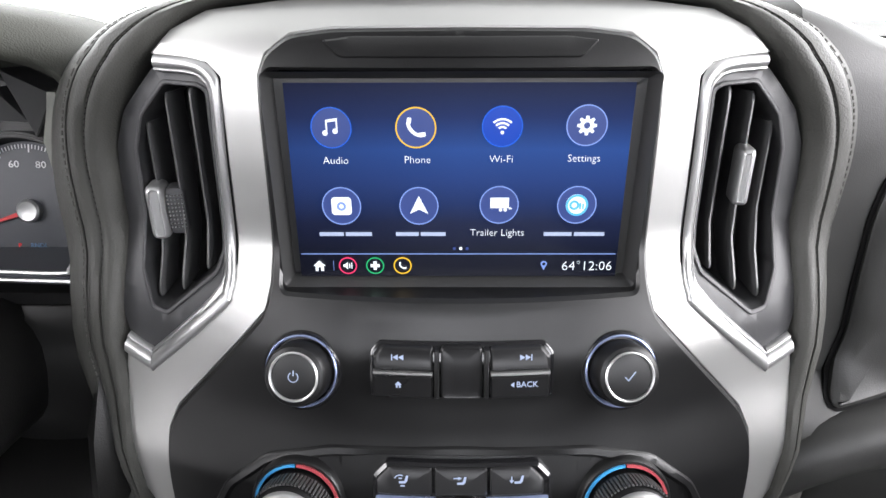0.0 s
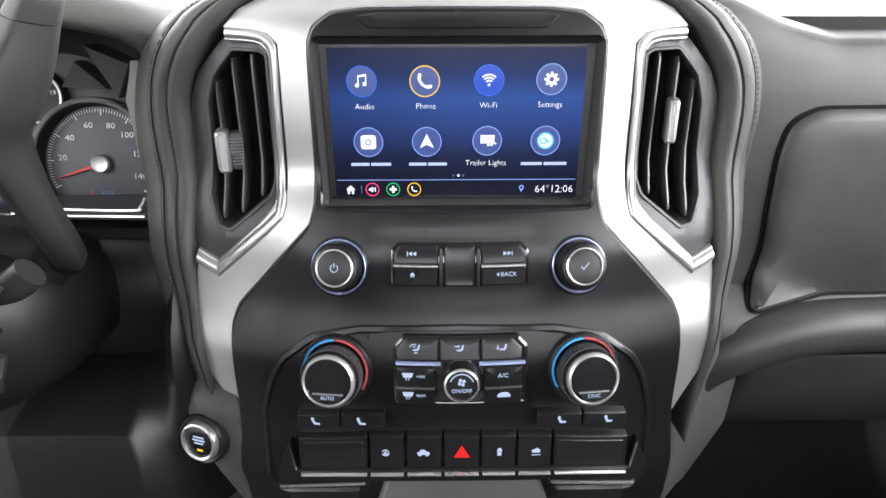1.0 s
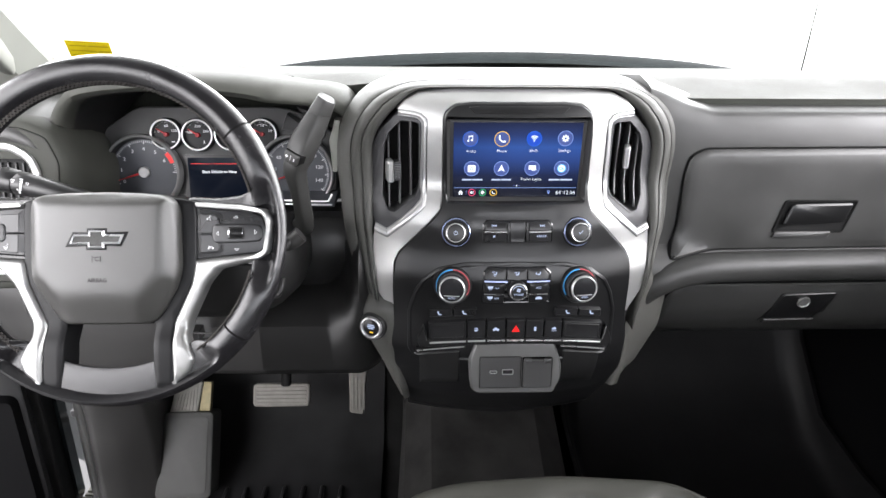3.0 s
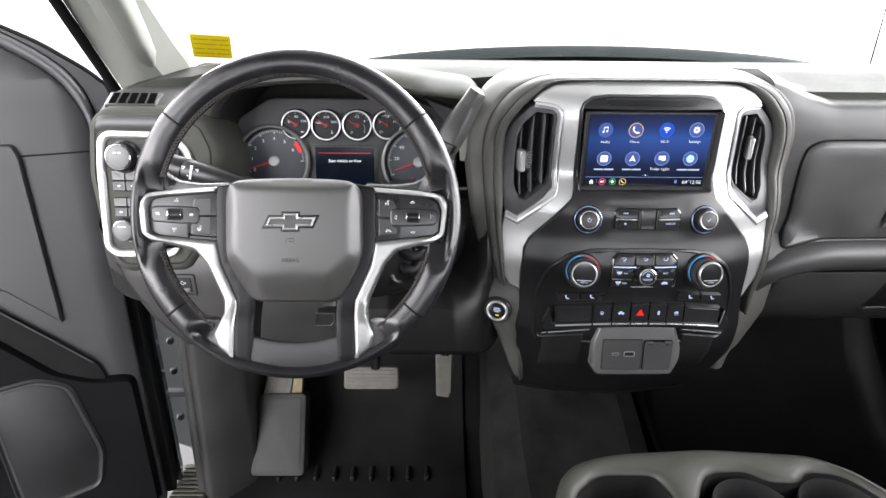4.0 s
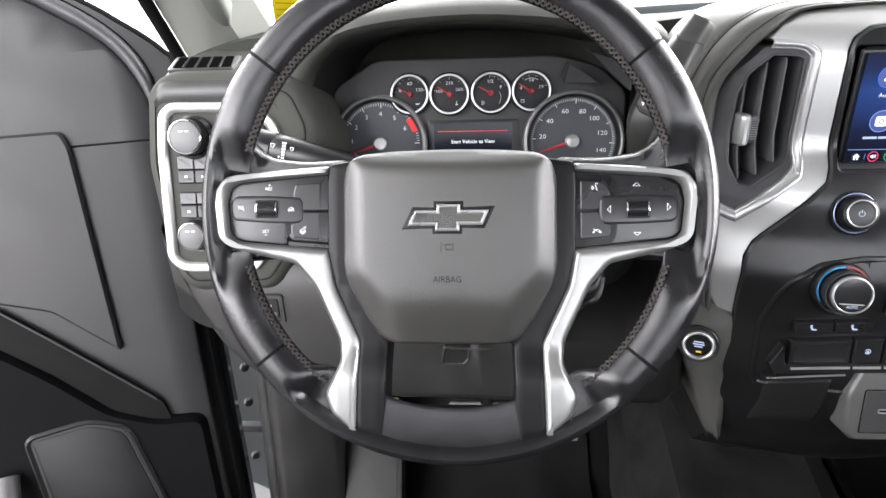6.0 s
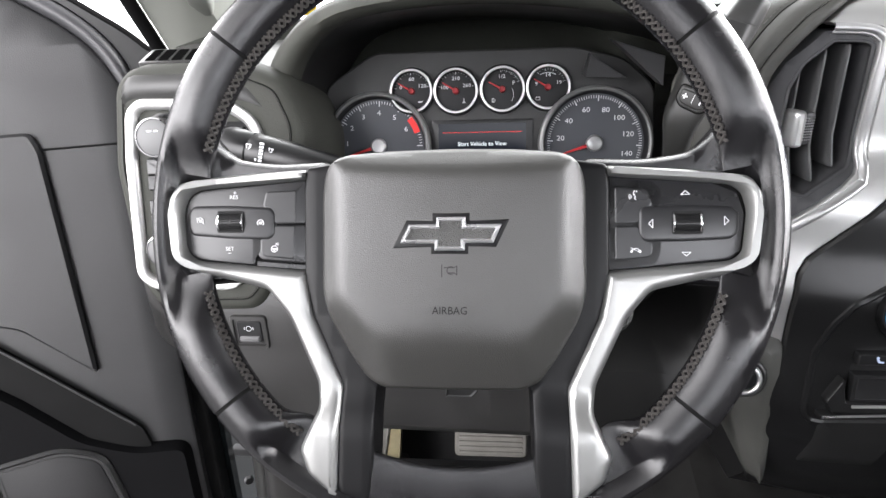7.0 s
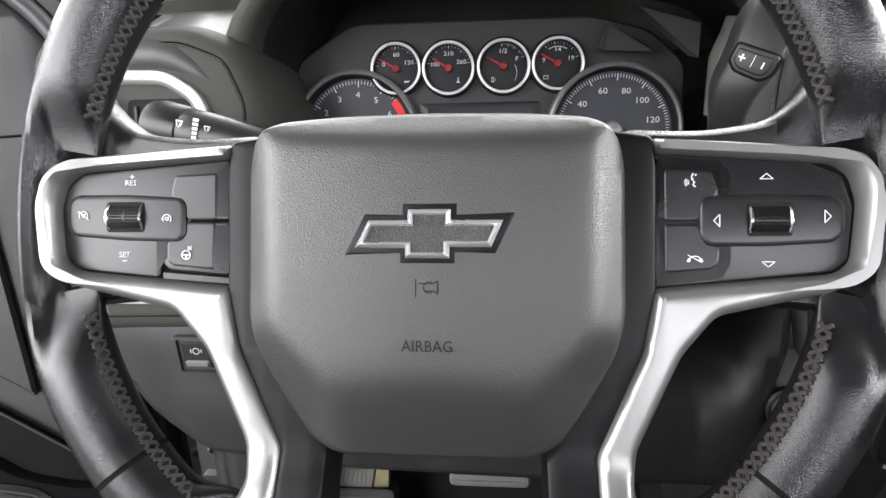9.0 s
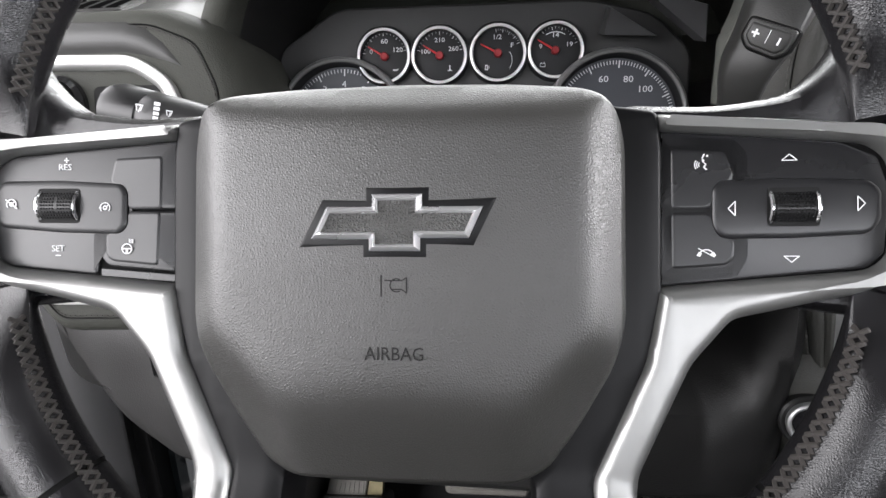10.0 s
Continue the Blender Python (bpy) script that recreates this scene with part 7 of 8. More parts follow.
part("frame_plate", plate(rounded([(-0.030, -0.030), (0.050, -0.030), (0.036, 0.032), (-0.050, 0.032)], 0.004), [(0, -0.006), (0, 0.0012), (0.0015, 0.0020)], on(dm)), KNEE, dem)
for i in range(5):
    u = -0.026 + 0.0150 * i
    part("slot", plate(rounded([(u, -0.024), (u + 0.0112, -0.024), (u - 0.0048, 0.026), (u - 0.0160, 0.026)], 0.002), [(0, 0.0), (0, 0.0026)], on(dm)), SLOT, dem, "black slot")
    part("bar", plate([(u + 0.0116, -0.025), (u + 0.0140, -0.025), (u - 0.0020, 0.027), (u - 0.0044, 0.027)], [(0, 0.0), (0, 0.0024), (0.0008, 0.0030)], on(dm)), SLAT, dem)

# parking brake switch
BM = face_at((-0.718, 0.3900, 0.672), 2)
pb = thing("parking_brake_switch", BM.translation, "square black parking brake switch on the knee panel", "switch")
part("bezel", plate(rounded(rect(-0.0205, -0.0205, 0.0205, 0.0190), 0.006), [(0, -0.006), (0, 0.002), (0.0012, 0.0042), (0.0040, 0.0044), (0.0052, 0.0012)], on(BM)), KNEE, pb, "charcoal bezel")
part("key", plate(rounded(rect(-0.0135, -0.0130, 0.0135, 0.0120), 0.003), [(0, 0.0), (0, 0.0024), (0.001, 0.0034)], on(BM)), BUTTON, pb)
part("key_foot", plate(rounded(rect(-0.0110, -0.0115, 0.0110, -0.0050), 0.002), [(0, 0.002), (0, 0.0044), (0.0016, 0.0058)], on(BM)), SATIN_GREY, pb, "pale grey foot of the key")
pm = annulus(shift(BM, 0, 0.0040, 0.0036), 0.0026, 0.0031)
merge(pm, flat(shift(BM, 0, 0.0040, 0.0036), rect(-0.0050, -0.0016, -0.0044, 0.0016), rect(0.0044, -0.0016, 0.0050, 0.0016)))
part("mark", pm, DIMPRINT, pb)
# keyless start
TM = face_at((-0.2155, 0.3825, 0.6300), 8, -18)
TB = TM @ Matrix.Translation((0, 0, -0.001)) @ Matrix.Scale(0.87, 4)
rows = []
for z in np.linspace(0.700, 0.478, 24):
    xl = float(np.interp(z, [0.478, 0.514, 0.551, 0.590, 0.644, 0.676, 0.700], [-0.176, -0.190, -0.203, -0.220, -0.241, -0.256, -0.250]))
    xr = float(np.interp(z, [0.478, 0.53, 0.60, 0.70], [-0.160, -0.166, -0.172, -0.180]))
    yl = float(np.interp(z, [0.478, 0.59, 0.65, 0.700], [0.410, 0.398, 0.402, 0.440]))
    yr = float(np.interp(z, [0.478, 0.59, 0.66, 0.700], [0.402, 0.383, 0.386, 0.420]))
    mid = xl * 0.45 + xr * 0.55
    rows.append([Vector((xl + 0.004, 0.60, z)), Vector((xl, yl + 0.012, z)), Vector((xl + 0.002, yl + 0.003, z)), Vector((xl + 0.008, yl - 0.004, z)), Vector((mid, (yl + yr) / 2 - 0.010, z)), Vector((xr - 0.006, yr - 0.003, z)), Vector((xr, yr + 0.004, z)), Vector((xr + 0.004, 0.60, z))])
start = thing("start_button", TM.translation, "round start button with a bright ring and amber light", "button")
part("surround", loft(rows), PAD, start, "charcoal flank round the button", sharp=75)
part("socket", lathe([(0.0265, -0.006), (0.0255, 0.0012), (0.0235, 0.0028), (0.0205, 0.0020)], TB, 44), SLAT, start)
part("ring", lathe([(0.0205, -0.006), (0.0205, 0.005), (0.0195, 0.0072), (0.0178, 0.0080), (0.0160, 0.0070), (0.0152, 0.002)], TB, 44), EDGE_SATIN, start, "bright ring")
part("cap", lathe([(0.0150, 0.001), (0.0148, 0.0050), (0.010, 0.0056), (0, 0.0058)], TB, 40), GLOSS, start)
part("lamp", flat(shift(TB, 0.001, -0.0085, 0.0058), rect(-0.0032, -0.0011, 0.0032, 0.0011)), AMBER, start, "amber indicator")
part("mark", flat(shift(TB, 0, 0.001, 0.0058), rect(-0.006, 0.0032, 0.006, 0.0050), rect(-0.007, 0.0, 0.007, 0.0018), rect(-0.005, -0.0032, 0.005, -0.0014)), DIMGLOW, start)

# ---- glove compartments ----
def on_right(u, v, h):
    prof = [(z, y) for y, z in dash_right(0.5) if 0.46 < z < 0.930 and y < 0.66]
    prof.sort()
    return Vector((u, float(np.interp(v, [p[0] for p in prof], [p[1] for p in prof])) - h, v))


gb = thing("glove_compartment", (0.55, 0.46, 0.70), "upper glove compartment with a dark grey lid", "glove compartment", "glove compartments")
lid = rounded([(0.264, 0.715), (0.275, 0.769), (0.274, 0.853), (0.279, 0.880), (0.300, 0.891), (0.880, 0.896), (0.880, 0.735), (0.335, 0.730)], 0.010)
part("lid_gap", plate(inset(lid, -0.003), [(0, -0.002), (0, 0.0012)], on_right, grid=0.03), SEAM, gb)
part("lid", plate(lid, [(0, 0.0), (0, 0.0035), (0.003, 0.0065), (0.010, 0.0082)], on_right, grid=0.03), DASH, gb)
part("handle_recess", plate(rounded([(0.427, 0.757), (0.545, 0.757), (0.560, 0.812), (0.440, 0.812)], 0.006), [(0, 0.006), (0, 0.0095), (0.002, 0.0105), (0.004, 0.0092)], on_right), SEAM, gb)
part("handle", plate(rounded([(0.441, 0.772), (0.540, 0.776), (0.550, 0.808), (0.452, 0.806)], 0.006), [(0, 0.006), (0, 0.0135), (0.003, 0.0155)], on_right), PANEL, gb)
part("handle_lip", plate(rounded([(0.428, 0.749), (0.520, 0.749), (0.524, 0.760), (0.432, 0.760)], 0.003), [(0, 0.006), (0, 0.0125), (0.002, 0.0140)], on_right), KNEE, gb)
gl = thing("glove_compartment", (0.55, 0.47, 0.50), "lower locking glove compartment with a latch", "glove compartment", "glove compartments")
lid = rounded([(0.250, 0.520), (0.274, 0.580), (0.280, 0.640), (0.300, 0.664), (0.880, 0.671), (0.880, 0.505), (0.262, 0.505)], 0.010)
part("lid_gap", plate(inset(lid, -0.005), [(0, -0.002), (0, 0.0014)], on_right, grid=0.012), SEAM, gl)
part("lid", plate(lid, [(0, 0.0), (0, 0.0035), (0.003, 0.0065), (0.010, 0.0082)], on_right, grid=0.012), DASH, gl)
part("latch_plate", plate(rounded([(0.462, 0.582), (0.545, 0.586), (0.562, 0.604), (0.566, 0.650), (0.474, 0.646)], 0.005), [(0, 0.006), (0, 0.0120), (0.002, 0.0140)], on_right), PANEL, gl)
part("latch_lip", plate(rounded([(0.460, 0.576), (0.548, 0.580), (0.552, 0.590), (0.462, 0.588)], 0.003), [(0, 0.006), (0, 0.0165), (0.002, 0.0185)], on_right), KNEE, gl)
lk = face_at(on_right(0.514, 0.630, 0.014), -8)
part("lock", lathe([(0.011, 0.0), (0.0105, 0.003), (0.009, 0.0035), (0.0085, 0.002), (0, 0.002)], lk, 28), STEEL, gl, "round metal lock")

# ---- footwell ----
brake = thing("brake_pedal", (-0.47, 0.74, 0.19), "brake pedal with a ribbed worn rubber pad", "pedal")
PM = face_at((-0.470, 0.722, 0.240), 28)
part("pad", plate(rounded(rect(-0.066, -0.026, 0.066, 0.027), 0.010), [(0, -0.012), (0, 0.0), (0.003, 0.003)], on(PM)), RUBBER, brake)
for i in range(5):
    part("rib", plate(rounded(rect(-0.058, -0.0205 + 0.0090 * i, 0.058, -0.0160 + 0.0090 * i), 0.002), [(0, 0.002), (0, 0.0048), (0.001, 0.0056)], on(PM)), RUBBER, brake)
part("arm", tube([(-0.46, 0.735, 0.26), (-0.455, 0.76, 0.36), (-0.45, 0.74, 0.52)], 0.012, 10), SEAM, brake)
acc = thing("accelerator_pedal", (-0.30, 0.74, 0.18), "upright ribbed accelerator pedal", "pedal")
AM = face_at((-0.292, 0.735, 0.245), 24)
part("pad", plate(rounded([(-0.020, -0.055), (0.012, -0.060), (0.022, 0.050), (-0.022, 0.052)], 0.006), [(0, -0.010), (0, 0.0), (0.002, 0.003)], on(AM)), RUBBER, acc)
for i in range(4):
    part("rib", plate(rect(-0.0135 + 0.0085 * i, -0.048, -0.0100 + 0.0085 * i, 0.042), [(0, 0.002), (0, 0.0050)], on(AM)), RUBBER, acc)
part("arm", tube([(-0.29, 0.745, 0.29), (-0.285, 0.79, 0.38), (-0.28, 0.80, 0.48)], 0.009, 8), SEAM, acc)
rest = thing("foot_rest", (-0.70, 0.66, 0.0), "grey plastic foot rest in the driver's footwell", "foot rest")
FM = face_at((-0.688, 0.655, 0.130), 30)
part("plate", plate(rounded([(-0.066, -0.100), (0.060, -0.100), (0.060, 0.092), (-0.052, 0.092)], 0.012), [(0, -0.06), (0, -0.003), (0.004, 0.0)], on(FM)), FOOT, rest)
part("rubber_face", plate(rounded([(-0.056, -0.090), (0.050, -0.090), (0.051, 0.082), (-0.044, 0.082)], 0.010), [(0, -0.001), (0, 0.0012), (0.002, 0.0020)], on(FM)), FOOT, rest, "worn dark grey rubber face")
pp = thing("parking_pedal", (-0.68, 0.71, 0.22), "worn metal pad above the foot rest", "pedal")
part("pad", plate(rounded([(-0.045, 0.088), (0.020, 0.090), (0.030, 0.160), (-0.030, 0.165)], 0.004), [(0, -0.03), (0, -0.014), (0.002, -0.012)], on(FM)), RUBBER, pp)
for i in range(7):
    part("rib", plate([(-0.034 + 0.008 * i, 0.094), (-0.031 + 0.008 * i, 0.094), (-0.016 + 0.006 * i, 0.160), (-0.019 + 0.006 * i, 0.160)], [(0, -0.013), (0, -0.0100)], on(FM)), RUBBER, pp)
part("side_plate", plate(rounded([(0.022, 0.090), (0.048, 0.092), (0.050, 0.160), (0.031, 0.161)], 0.003), [(0, -0.03), (0, -0.017), (0.001, -0.016)], on(FM)), BRASSY, pp, "stained yellowish side plate")
# rubber mat with raised ribs
mat_ob = thing("floor_mat", (-0.50, 0.40, 0.002), "black ribbed rubber floor mat", "mat")
rows = [[Vector((x, y, z + 0.012)) for x in np.linspace(-0.80, -0.24, 8)] for y, z in ((-0.2, 0.0), (0.62, 0.0), (0.76, 0.03), (0.90, 0.17), (0.96, 0.26))]
rows2 = [[p + Vector((0, -0.002, -0.008)) for p in r] for r in rows]
bm = bmesh.new()
loft(rows, closed=False, bm=bm)
loft(rows2, closed=False, bm=bm)
part("sheet", bm, MAT, mat_ob)
for row_y, off in ((0.715, 0.0), (0.645, 0.02)):
    for i in range(9):
        x = -0.72 + 0.045 * i + off
        part("rib", box((x, row_y - 0.028, 0.010), (x + 0.010, row_y + 0.012, 0.026), 0.004), MAT, mat_ob)

liner = thing("floor_mat", (0.55, 0.40, 0.002), "black moulded rubber liner in the passenger footwell", "mat")
rows = []
for y, z in ((-0.2, 0.004), (0.30, 0.004), (0.60, 0.004), (0.76, 0.034), (0.90, 0.174), (0.97, 0.30)):
    rows.append([Vector((x, y - 0.01, z + r)) for x, r in ((0.205, 0.115), (0.212, 0.120), (0.222, 0.110), (0.245, 0.030), (0.275, 0.010), (0.55, 0.008), (0.82, 0.010), (0.850, 0.030), (0.868, 0.10), (0.878, 0.10))])
part("sheet", loft(rows, closed=False), LINER, liner, sharp=60)
for i in range(7):
    part("rib", box((0.32 + 0.07 * i, 0.10, 0.010), (0.335 + 0.07 * i, 0.56, 0.018), 0.003), LINER, liner)

# ---- seat front and centre console ----
rows = []
for x in np.linspace(-0.76, -0.21, 14):
    e = abs((x + 0.485) / 0.275)
    s = 0.05 * e ** 6
    bol = 0.03 * math.exp(-((e - 0.85) / 0.15) ** 2)
    rows.append([Vector((x, y, z - s + (bol if z > 0.4 else 0))) for y, z in ((-0.60, 0.20), (-0.60, 0.40), (-0.30, 0.42), (0.02, 0.455), (0.11, 0.458), (0.155, 0.445), (0.175, 0.41), (0.17, 0.34), (0.12, 0.22))])
seat = thing("driver_seat", (-0.485, -0.2, 0.2), "black cloth driver's seat cushion", "seat")
part("cushion", loft(rows), SEATCLOTH, seat, sharp=70)
rows = []
for x in np.linspace(-0.75, -0.22, 12):
    e = abs((x + 0.485) / 0.265)
    rows.append([Vector((x, y + 0.05 * e ** 4, z)) for y, z in ((-0.62, 0.40), (-0.60, 0.50), (-0.66, 0.80), (-0.74, 1.02 - 0.05 * e ** 4), (-0.80, 1.04 - 0.05 * e ** 4), (-0.84, 1.00), (-0.76, 0.60), (-0.72, 0.40))])
part("backrest", loft(rows), SEATCLOTH, seat, sharp=70)
part("base", box((-0.70, -0.5, 0.0), (-0.27, 0.08, 0.25), 0.01), SEAM, seat)
cons = thing("centre_console", (0.03, -0.2, 0.0), "centre console with two open cup holders in its olive grey top", "console")
TOPZ = 0.575
CONS = rounded([(-0.185, -0.55), (0.236, -0.55), (0.236, 0.020), (0.208, 0.085), (0.165, 0.122), (0.030, 0.135), (-0.100, 0.126), (-0.160, 0.105), (-0.185, 0.040)], 0.03)
cup_hole = rounded([(-0.010, -0.060), (-0.014, 0.050), (0.015, 0.095), (0.065, 0.098), (0.085, 0.080), (0.120, 0.078), (0.140, 0.096), (0.180, 0.092), (0.212, 0.045), (0.205, -0.060)], 0.018)
tray_hole = rounded([(-0.150, -0.060), (-0.155, 0.060), (-0.120, 0.092), (-0.050, 0.092), (-0.040, 0.060), (-0.040, -0.060)], 0.015)


def up(u, v, h):
    return Vector((u, v, TOPZ + h - 0.12 * max(0, v - 0.06) ** 2))


own = bmesh.new()
rings = []
for o, s in ((ccw(CONS), 1), (ccw(cup_hole), -1), (ccw(tray_hole), -1)):
    prof = ((0.0, -0.42), (0.0, -0.012), (0.004, -0.003), (0.011, 0.0)) if s > 0 else ((0.0, -0.09), (0.0, -0.010), (0.003, -0.003), (0.009, 0.0))
    lay = [[own.verts.new((u, v, h)) for u, v in inset(o, d * s)] for d, h in prof]
    for a, b in zip(lay, lay[1:]):
        for i in range(len(a)):
            own.faces.new((a[i], a[(i + 1) % len(a)], b[(i + 1) % len(a)], b[i]))
    rings.append(lay[-1])
    if s < 0:
        own.faces.new(lay[0])
bmesh.ops.triangle_fill(own, use_beauty=True, edges=[own.edges.get((r[i], r[(i + 1) % len(r)])) for r in rings for i in range(len(r))])
for v in own.verts:
    v.co = up(*v.co)
part("body", own, CONSOLE, cons, sharp=50)
for u in (0.052, 0.155):
    part("cup_liner", lathe([(0.042, -0.085), (0.042, -0.02), (0.046, -0.012), (0.046, -0.03), (0.044, -0.087), (0, -0.086)], Matrix.Translation((u, 0.045, TOPZ)), 32), VOID, cons, "black cup liner")
for hole, name in ((tray_hole, "tray_liner"), (cup_hole, "cup_well")):
    ring = inset(ccw(hole), 0.0008)
    own = bmesh.new()
    lay = [[own.verts.new(up(u, v, h)) for u, v in ring] for h in (-0.084, -0.007)]
    for i in range(len(ring)):
        own.faces.new((lay[0][i], lay[0][(i + 1) % len(ring)], lay[1][(i + 1) % len(ring)], lay[1][i]))
    own.faces.new(lay[0])
    part(name, own, VOID, cons, "black liner")

# ---- the open driver's door ----
DM = face_at((-0.97, 0.60, 0.70), 12, 22)
door = thing("driver_door", (-1.3, 0.5, -0.05), "dark grey driver's door panel swung open", "door")
# the panel's upper edge, the sill band above it and the dark strip under the glass
EDGE = [(-0.90, 0.500), (-0.42, 0.440), (-0.1471, 0.3455), (-0.1039, 0.3285), (-0.059, 0.2995), (-0.0285, 0.2762), (-0.0036, 0.2493), (0.0148, 0.2153), (0.0249, 0.1844), (0.0284, 0.150), (0.0288, 0.1153)]
BAND = [(-0.90, 0.540), (-0.42, 0.480), (-0.1440, 0.3690), (-0.1080, 0.3550), (-0.0680, 0.3330), (-0.0280, 0.3060), (0.0050, 0.2750), (0.0280, 0.2390), (0.0400, 0.1950), (0.0420, 0.150), (0.0420, 0.1153)]
GLASSLINE = [(-0.90, 0.560), (-0.42, 0.500), (-0.1425, 0.3818), (-0.1145, 0.3709), (-0.0846, 0.3542), (-0.0277, 0.3221), (0.0093, 0.2954), (0.0363, 0.2749), (0.0578, 0.254), (0.0711, 0.2311), (0.0820, 0.120)]


def smooth_line(pts):
    return [(p.x, p.y) for p in spline([(u, v, 0) for u, v in pts], 4)]


edge, band, glass_line = smooth_line(EDGE), smooth_line(BAND), smooth_line(GLASSLINE)
panel = [(0.030, -0.62), (0.028, -0.30), (0.0285, -0.10)] + list(reversed(edge)) + [(-0.95, -0.62)]
part("panel", plate(panel, [(0, -0.06), (0, 0.0), (0.004, 0.003)], on(DM), grid=0.05), DOOR, door)
rows = []
for (u0, v0), (u1, v1) in zip(edge, band):
    rows.append([DM @ Vector((u0 + (u1 - u0) * f, v0 + (v1 - v0) * f, h)) for f, h in ((0.0, -0.02), (0.04, 0.000), (0.15, 0.006), (0.40, 0.010), (0.70, 0.009), (0.92, 0.003), (1.0, -0.006), (1.0, -0.05))])
part("sill_band", loft(rows, closed=False), DOOR_BAND, door, "grey padded band along the window sill", sharp=75)
part("upper_trim", plate(band + list(reversed(glass_line)), [(0, -0.10), (0, -0.012), (0.002, -0.009)], on(DM)), SLAT, door, "black strip under the window")
part("sill_seal", tube([DM @ Vector((u, v, -0.010)) for u, v in glass_line], 0.004, 8), SEAM, door, "black rubber window seal")
part("lower_trim", plate([(0.0286, -0.05), (0.086, 0.03), (0.082, 0.121), (0.041, 0.116), (0.0286, 0.116)], [(0, -0.10), (0, -0.010), (0.003, -0.007)], on(DM)), SEAM, door)
mid = [(-0.92, 0.152), (-0.0950, 0.150), (-0.0865, 0.126), (-0.0790, -0.190), (-0.16, -0.11), (-0.24, -0.08), (-0.92, -0.05)]
part("edge_strip", plate([(0.026, -0.62), (0.048, -0.62), (0.046, -0.10), (0.060, 0.036), (0.024, 0.036)], [(0, -0.12), (0, -0.030), (0.003, -0.027)], on(DM)), SEAM, door, "black door edge")
part("centre_panel", plate(rounded(mid, 0.008), [(0, 0.0), (0, 0.010), (0.004, 0.014)], on(DM), grid=0.05), DOOR, door)
part("seam_line", tube([DM @ Vector(p) for p in ((-0.0865, 0.1272, 0.0035), (-0.03, 0.1268, 0.0035), (0.021, 0.1268, 0.003))], 0.0016, 6), SEAM, door)
low = [(-0.92, -0.120), (-0.2391, -0.1497), (-0.1769, -0.2074), (-0.1123, -0.2783), (-0.0500, -0.3100), (0.020, -0.320), (0.024, -0.61), (-0.92, -0.61)]
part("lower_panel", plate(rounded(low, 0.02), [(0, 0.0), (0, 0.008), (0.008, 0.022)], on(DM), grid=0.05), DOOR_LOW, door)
# flat black sheet: the shade under the arm rest is put into its colour
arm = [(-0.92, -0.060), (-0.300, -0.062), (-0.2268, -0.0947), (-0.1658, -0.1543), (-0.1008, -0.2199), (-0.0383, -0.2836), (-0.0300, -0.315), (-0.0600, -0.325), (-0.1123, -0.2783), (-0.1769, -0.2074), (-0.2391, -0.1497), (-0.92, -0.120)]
part("arm_rest_shade", plate(rounded(arm, 0.006), [(0, 0.0), (0, 0.012), (0.002, 0.0125)], on(DM)), SEAM, door, "black sheet standing for the shade under the arm rest")
part("arm_rest_edge", tube([DM @ Vector((u, v, 0.0135)) for u, v in ((-0.55, -0.060), (-0.300, -0.062), (-0.2268, -0.0947), (-0.1658, -0.1543), (-0.1008, -0.2199), (-0.0450, -0.277))], 0.0022, 8), DOOR, door)
SPK = [(-0.2344, -0.2914), (-0.1414, -0.282), (-0.0884, -0.3064), (-0.0548, -0.4597), (-0.073, -0.535), (-0.215, -0.56)]
sp = part("speaker_frame", plate(rounded(SPK, 0.020), [(0, 0.012), (0, 0.024), (0.004, 0.028), (0.008, 0.024)], on(DM)), SLAT, door, "black speaker frame")
part("speaker_grille", plate(inset(rounded(SPK, 0.020), 0.012), [(0, 0.018), (0, 0.025), (0.002, 0.026)], on(DM)), MAT, sp, "black speaker grille")
part("pull_handle", tube(spline([DM @ Vector(p) for p in ((-0.262, -0.345, 0.03), (-0.262, -0.39, 0.055), (-0.285, -0.44, 0.06), (-0.33, -0.50, 0.05))], 6), 0.016, 12, flat=0.8), KEY_GREY, door, "dull grey door pull")
part("door_shell", plate([(-0.95, -0.64), (0.055, -0.64), (0.055, 0.10), (-0.95, 0.35)], [(0, -0.16), (0, -0.10)], on(DM), back=True), BODY, door, "dark painted door shell")
# body side: hinge pillar, check strap, sill
hp = bmesh.new()
rows = [[Vector((x, y, z)) for x, y in ((-0.835, 0.70), (-0.875, 0.72), (-0.915, 0.77), (-1.10, 0.85), (-1.10, 0.95), (-0.82, 0.95))] for z in (-0.05, 0.25, 0.55, 0.90)]
solo("hinge_pillar", loft(rows, bm=hp), BODY, "dark painted hinge pillar of the body", "car body", kind="structure")
kick = []
for z, x0, y0, x1, y1 in ((0.0, -0.835, 0.55, -0.745, 0.62), (0.12, -0.833, 0.56, -0.740, 0.63), (0.30, -0.830, 0.575, -0.735, 0.63), (0.45, -0.815, 0.565, -0.715, 0.61), (0.56, -0.79, 0.53, -0.690, 0.57), (0.64, -0.78, 0.50, -0.68, 0.54)):
    kick.append([Vector((x, y, z)) for x, y in ((x0 - 0.012, y0 + 0.012), (x0, y0), (x0 + 0.012, y0), (x0 * 0.5 + x1 * 0.5, (y0 + y1) / 2 - 0.008), (x1 - 0.010, y1 - 0.006), (x1, y1 + 0.006), (x1 - 0.02, 0.90), (x0, 0.90))])
solo("kick_panel", loft(kick), KNEE, "charcoal plastic kick panel beside the footwell", "trim", kind="structure", sharp=60)
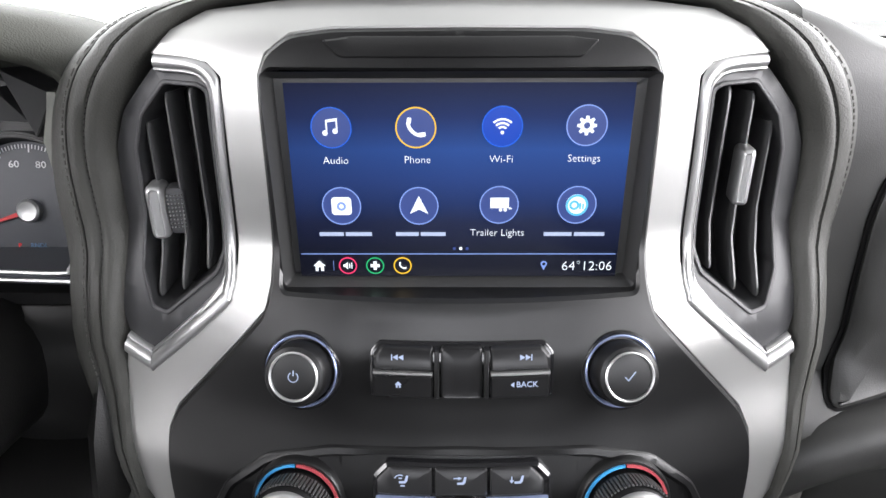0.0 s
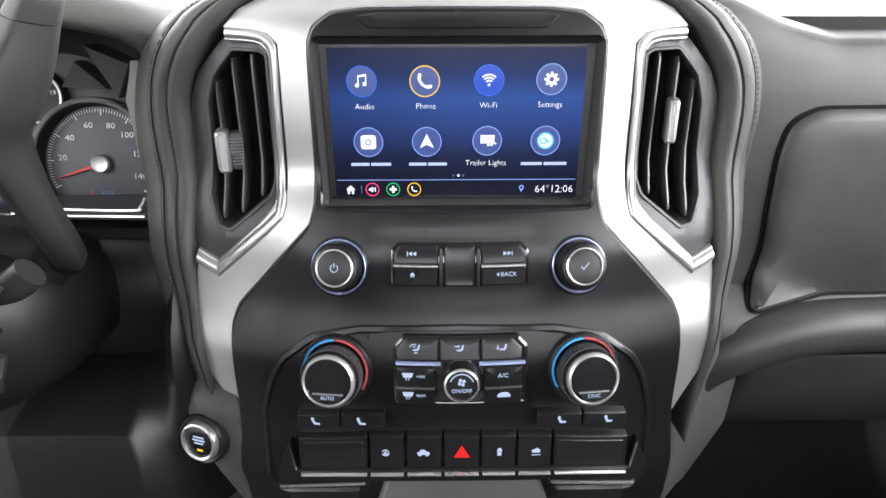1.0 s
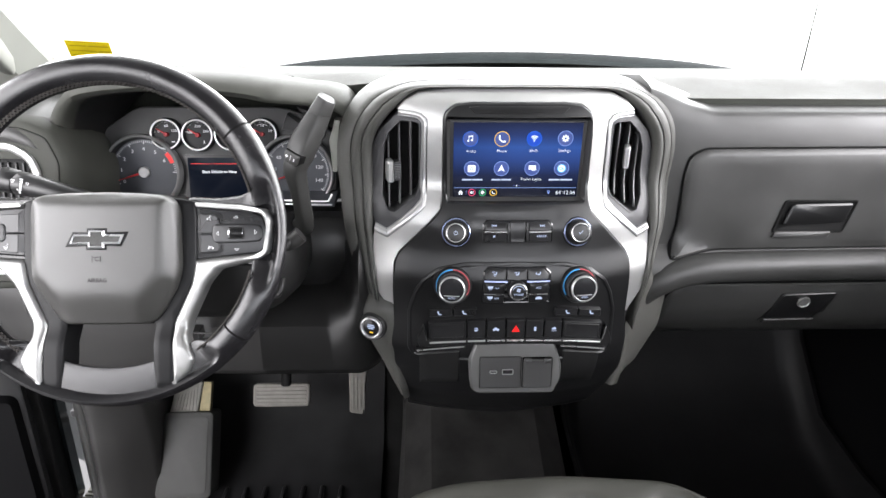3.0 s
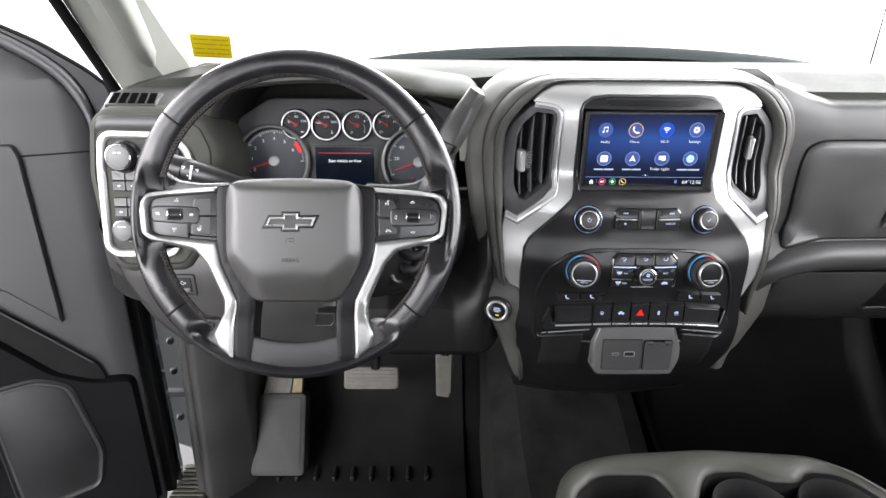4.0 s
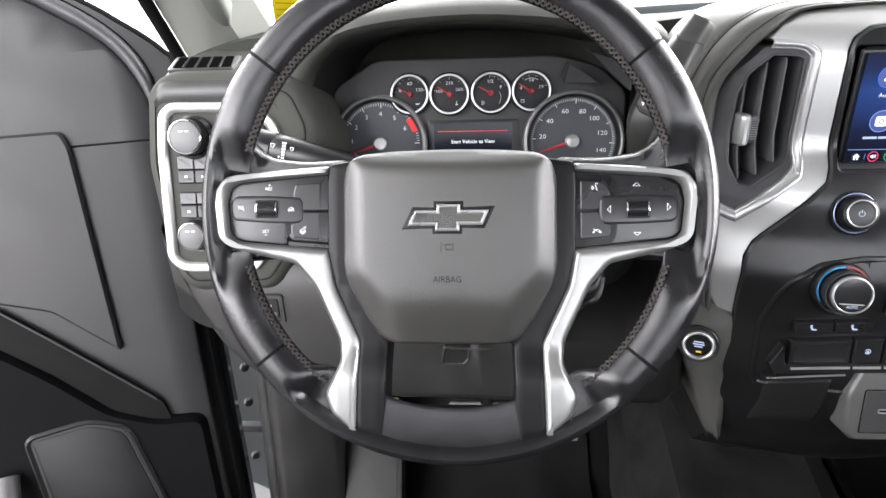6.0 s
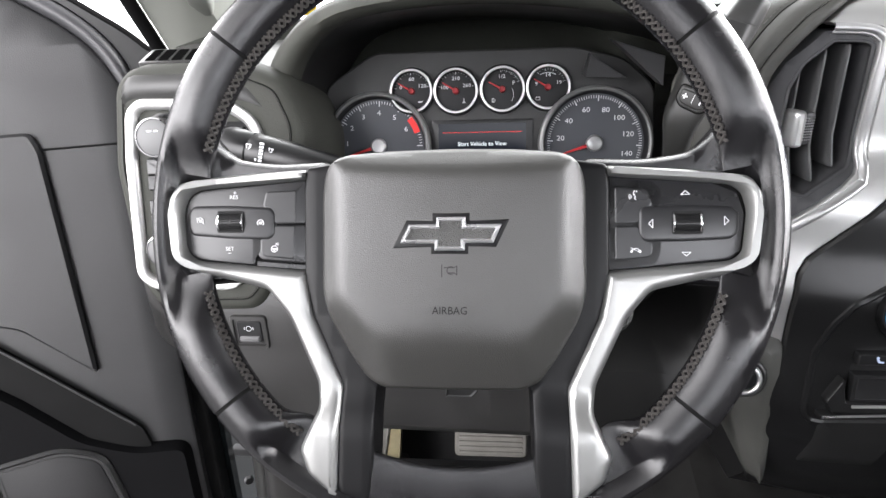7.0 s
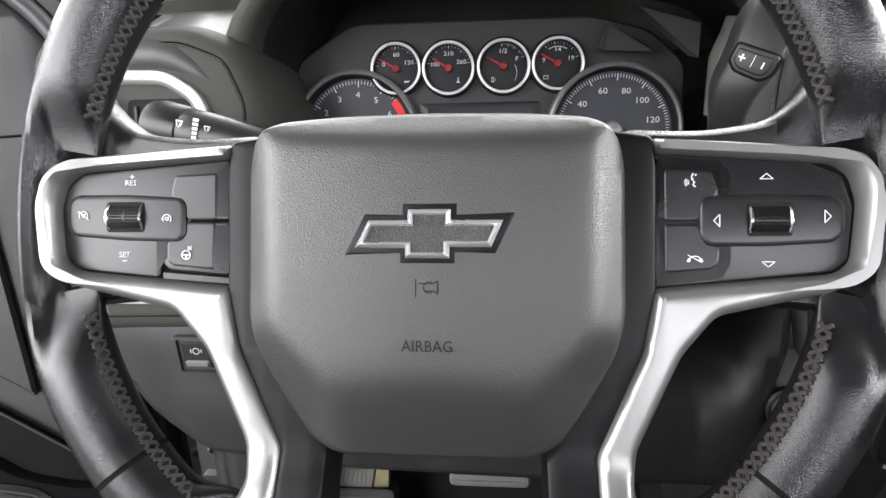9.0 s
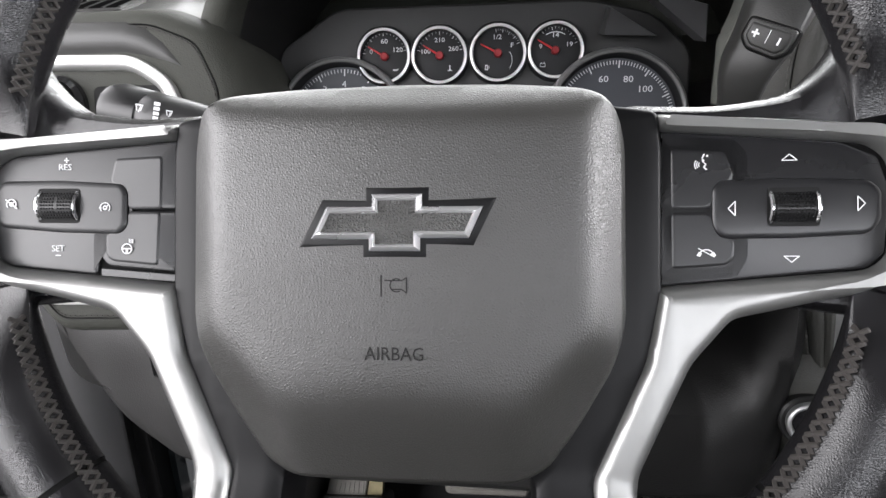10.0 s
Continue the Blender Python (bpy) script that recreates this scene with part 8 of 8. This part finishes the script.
lip = [[Vector((x0 + u, y0 + w, z)) for u, w in ((-0.030, 0.020), (-0.026, 0.006), (-0.012, 0.002), (-0.004, 0.008), (-0.006, 0.030))] for z, x0, y0 in ((0.0, -0.838, 0.56), (0.20, -0.836, 0.575), (0.40, -0.826, 0.58), (0.52, -0.805, 0.555), (0.60, -0.79, 0.52))]
solo("door_seal", loft(lip), DASH, "grey rubber door seal along the kick panel", "seal", kind="structure", sharp=70)
strap = thing("check_strap", (-0.95, 0.76, 0.17), "metal door check strap in the door gap", "hinge")
part("bar", box((-0.99, 0.750, 0.160), (-0.90, 0.768, 0.178), 0.003), SATIN_GREY, strap)
part("bracket", box((-0.93, 0.745, 0.145), (-0.905, 0.775, 0.195), 0.004), SEAM, strap)
for bx, by, bz in ((-0.955, 0.745, 0.245), (-0.962, 0.742, 0.105), (-0.950, 0.748, 0.33)):
    bolt = face_at((bx, by, bz), 0, 30)
    part("bolt", lathe([(0.009, -0.006), (0.009, 0.003), (0.0075, 0.0042), (0, 0.0045)], bolt, 6), SATIN_GREY, strap, "plated bolt head")
sill = thing("sill_plate", (-0.87, 0.2, 0.02), "ribbed light grey door sill plate", "trim")
part("plate", box((-0.93, -0.45, 0.018), (-0.845, 0.66, 0.030), 0.004), SILL, sill)
for i in range(46):
    y = 0.645 - 0.012 * i
    part("rib", box((-0.925, y - 0.003, 0.028), (-0.850, y + 0.003, 0.034), 0.001), SILL, sill)

# ---- small things ----
GM = Matrix.Translation((-0.750, 0.752, 1.000)) @ Euler((radians(133), radians(4), radians(14))).to_matrix().to_4x4()
tag = thing("yellow_tag", GM.translation, "yellow paper tag stuck on the windscreen", "tag")
part("paper", plate(rect(-0.036, -0.031, 0.036, 0.031), [(0, 0), (0, 0.0006)], on(GM), back=True), YELLOW, tag)
bars = bmesh.new()
for i, gap in enumerate((-0.002, 0.012, -0.010, 0.006)):
    v = 0.019 - 0.0125 * i
    for u0, u1 in ((-0.031, gap - 0.0015), (gap + 0.0015, 0.032)):
        plate(rect(u0, v - 0.0012, u1, v + 0.0012), [(0, 0.0006), (0, 0.0009)], on(GM), bm=bars)
tagged(part("writing_bar", bars, TAGINK, tag), kind="stuff")
gh = thing("grab_handle", (-0.80, 0.42, 1.18), "light grey grab handle on the pillar", "handle")
rows = []
for p, w, h in (((-0.796, 0.590, 0.985), 0.006, 0.006), ((-0.794, 0.575, 1.000), 0.014, 0.014), ((-0.790, 0.540, 1.035), 0.017, 0.020), ((-0.786, 0.500, 1.085), 0.018, 0.022), ((-0.784, 0.440, 1.150), 0.018, 0.020), ((-0.786, 0.370, 1.230), 0.018, 0.020), ((-0.790, 0.290, 1.330), 0.016, 0.016)):
    c = Vector(p)
    rows.append([c + Vector((w * math.copysign(abs(math.cos(t)) ** 0.5, math.cos(t)), h * 0.7 * math.copysign(abs(math.sin(t)) ** 0.5, math.sin(t)), h * 0.7 * math.copysign(abs(math.sin(t)) ** 0.5, math.sin(t)))) for t in (2 * math.pi * i / 20 for i in range(20))])
part("bar", loft(rows), PILLAR, gh, sharp=60)
latch = thing("bonnet_release", (-0.574, 0.50, 0.464), "small silver catch under the knee panel", "latch")
part("catch", box((-0.588, 0.495, 0.460), (-0.560, 0.515, 0.470), 0.003), STEEL, latch)
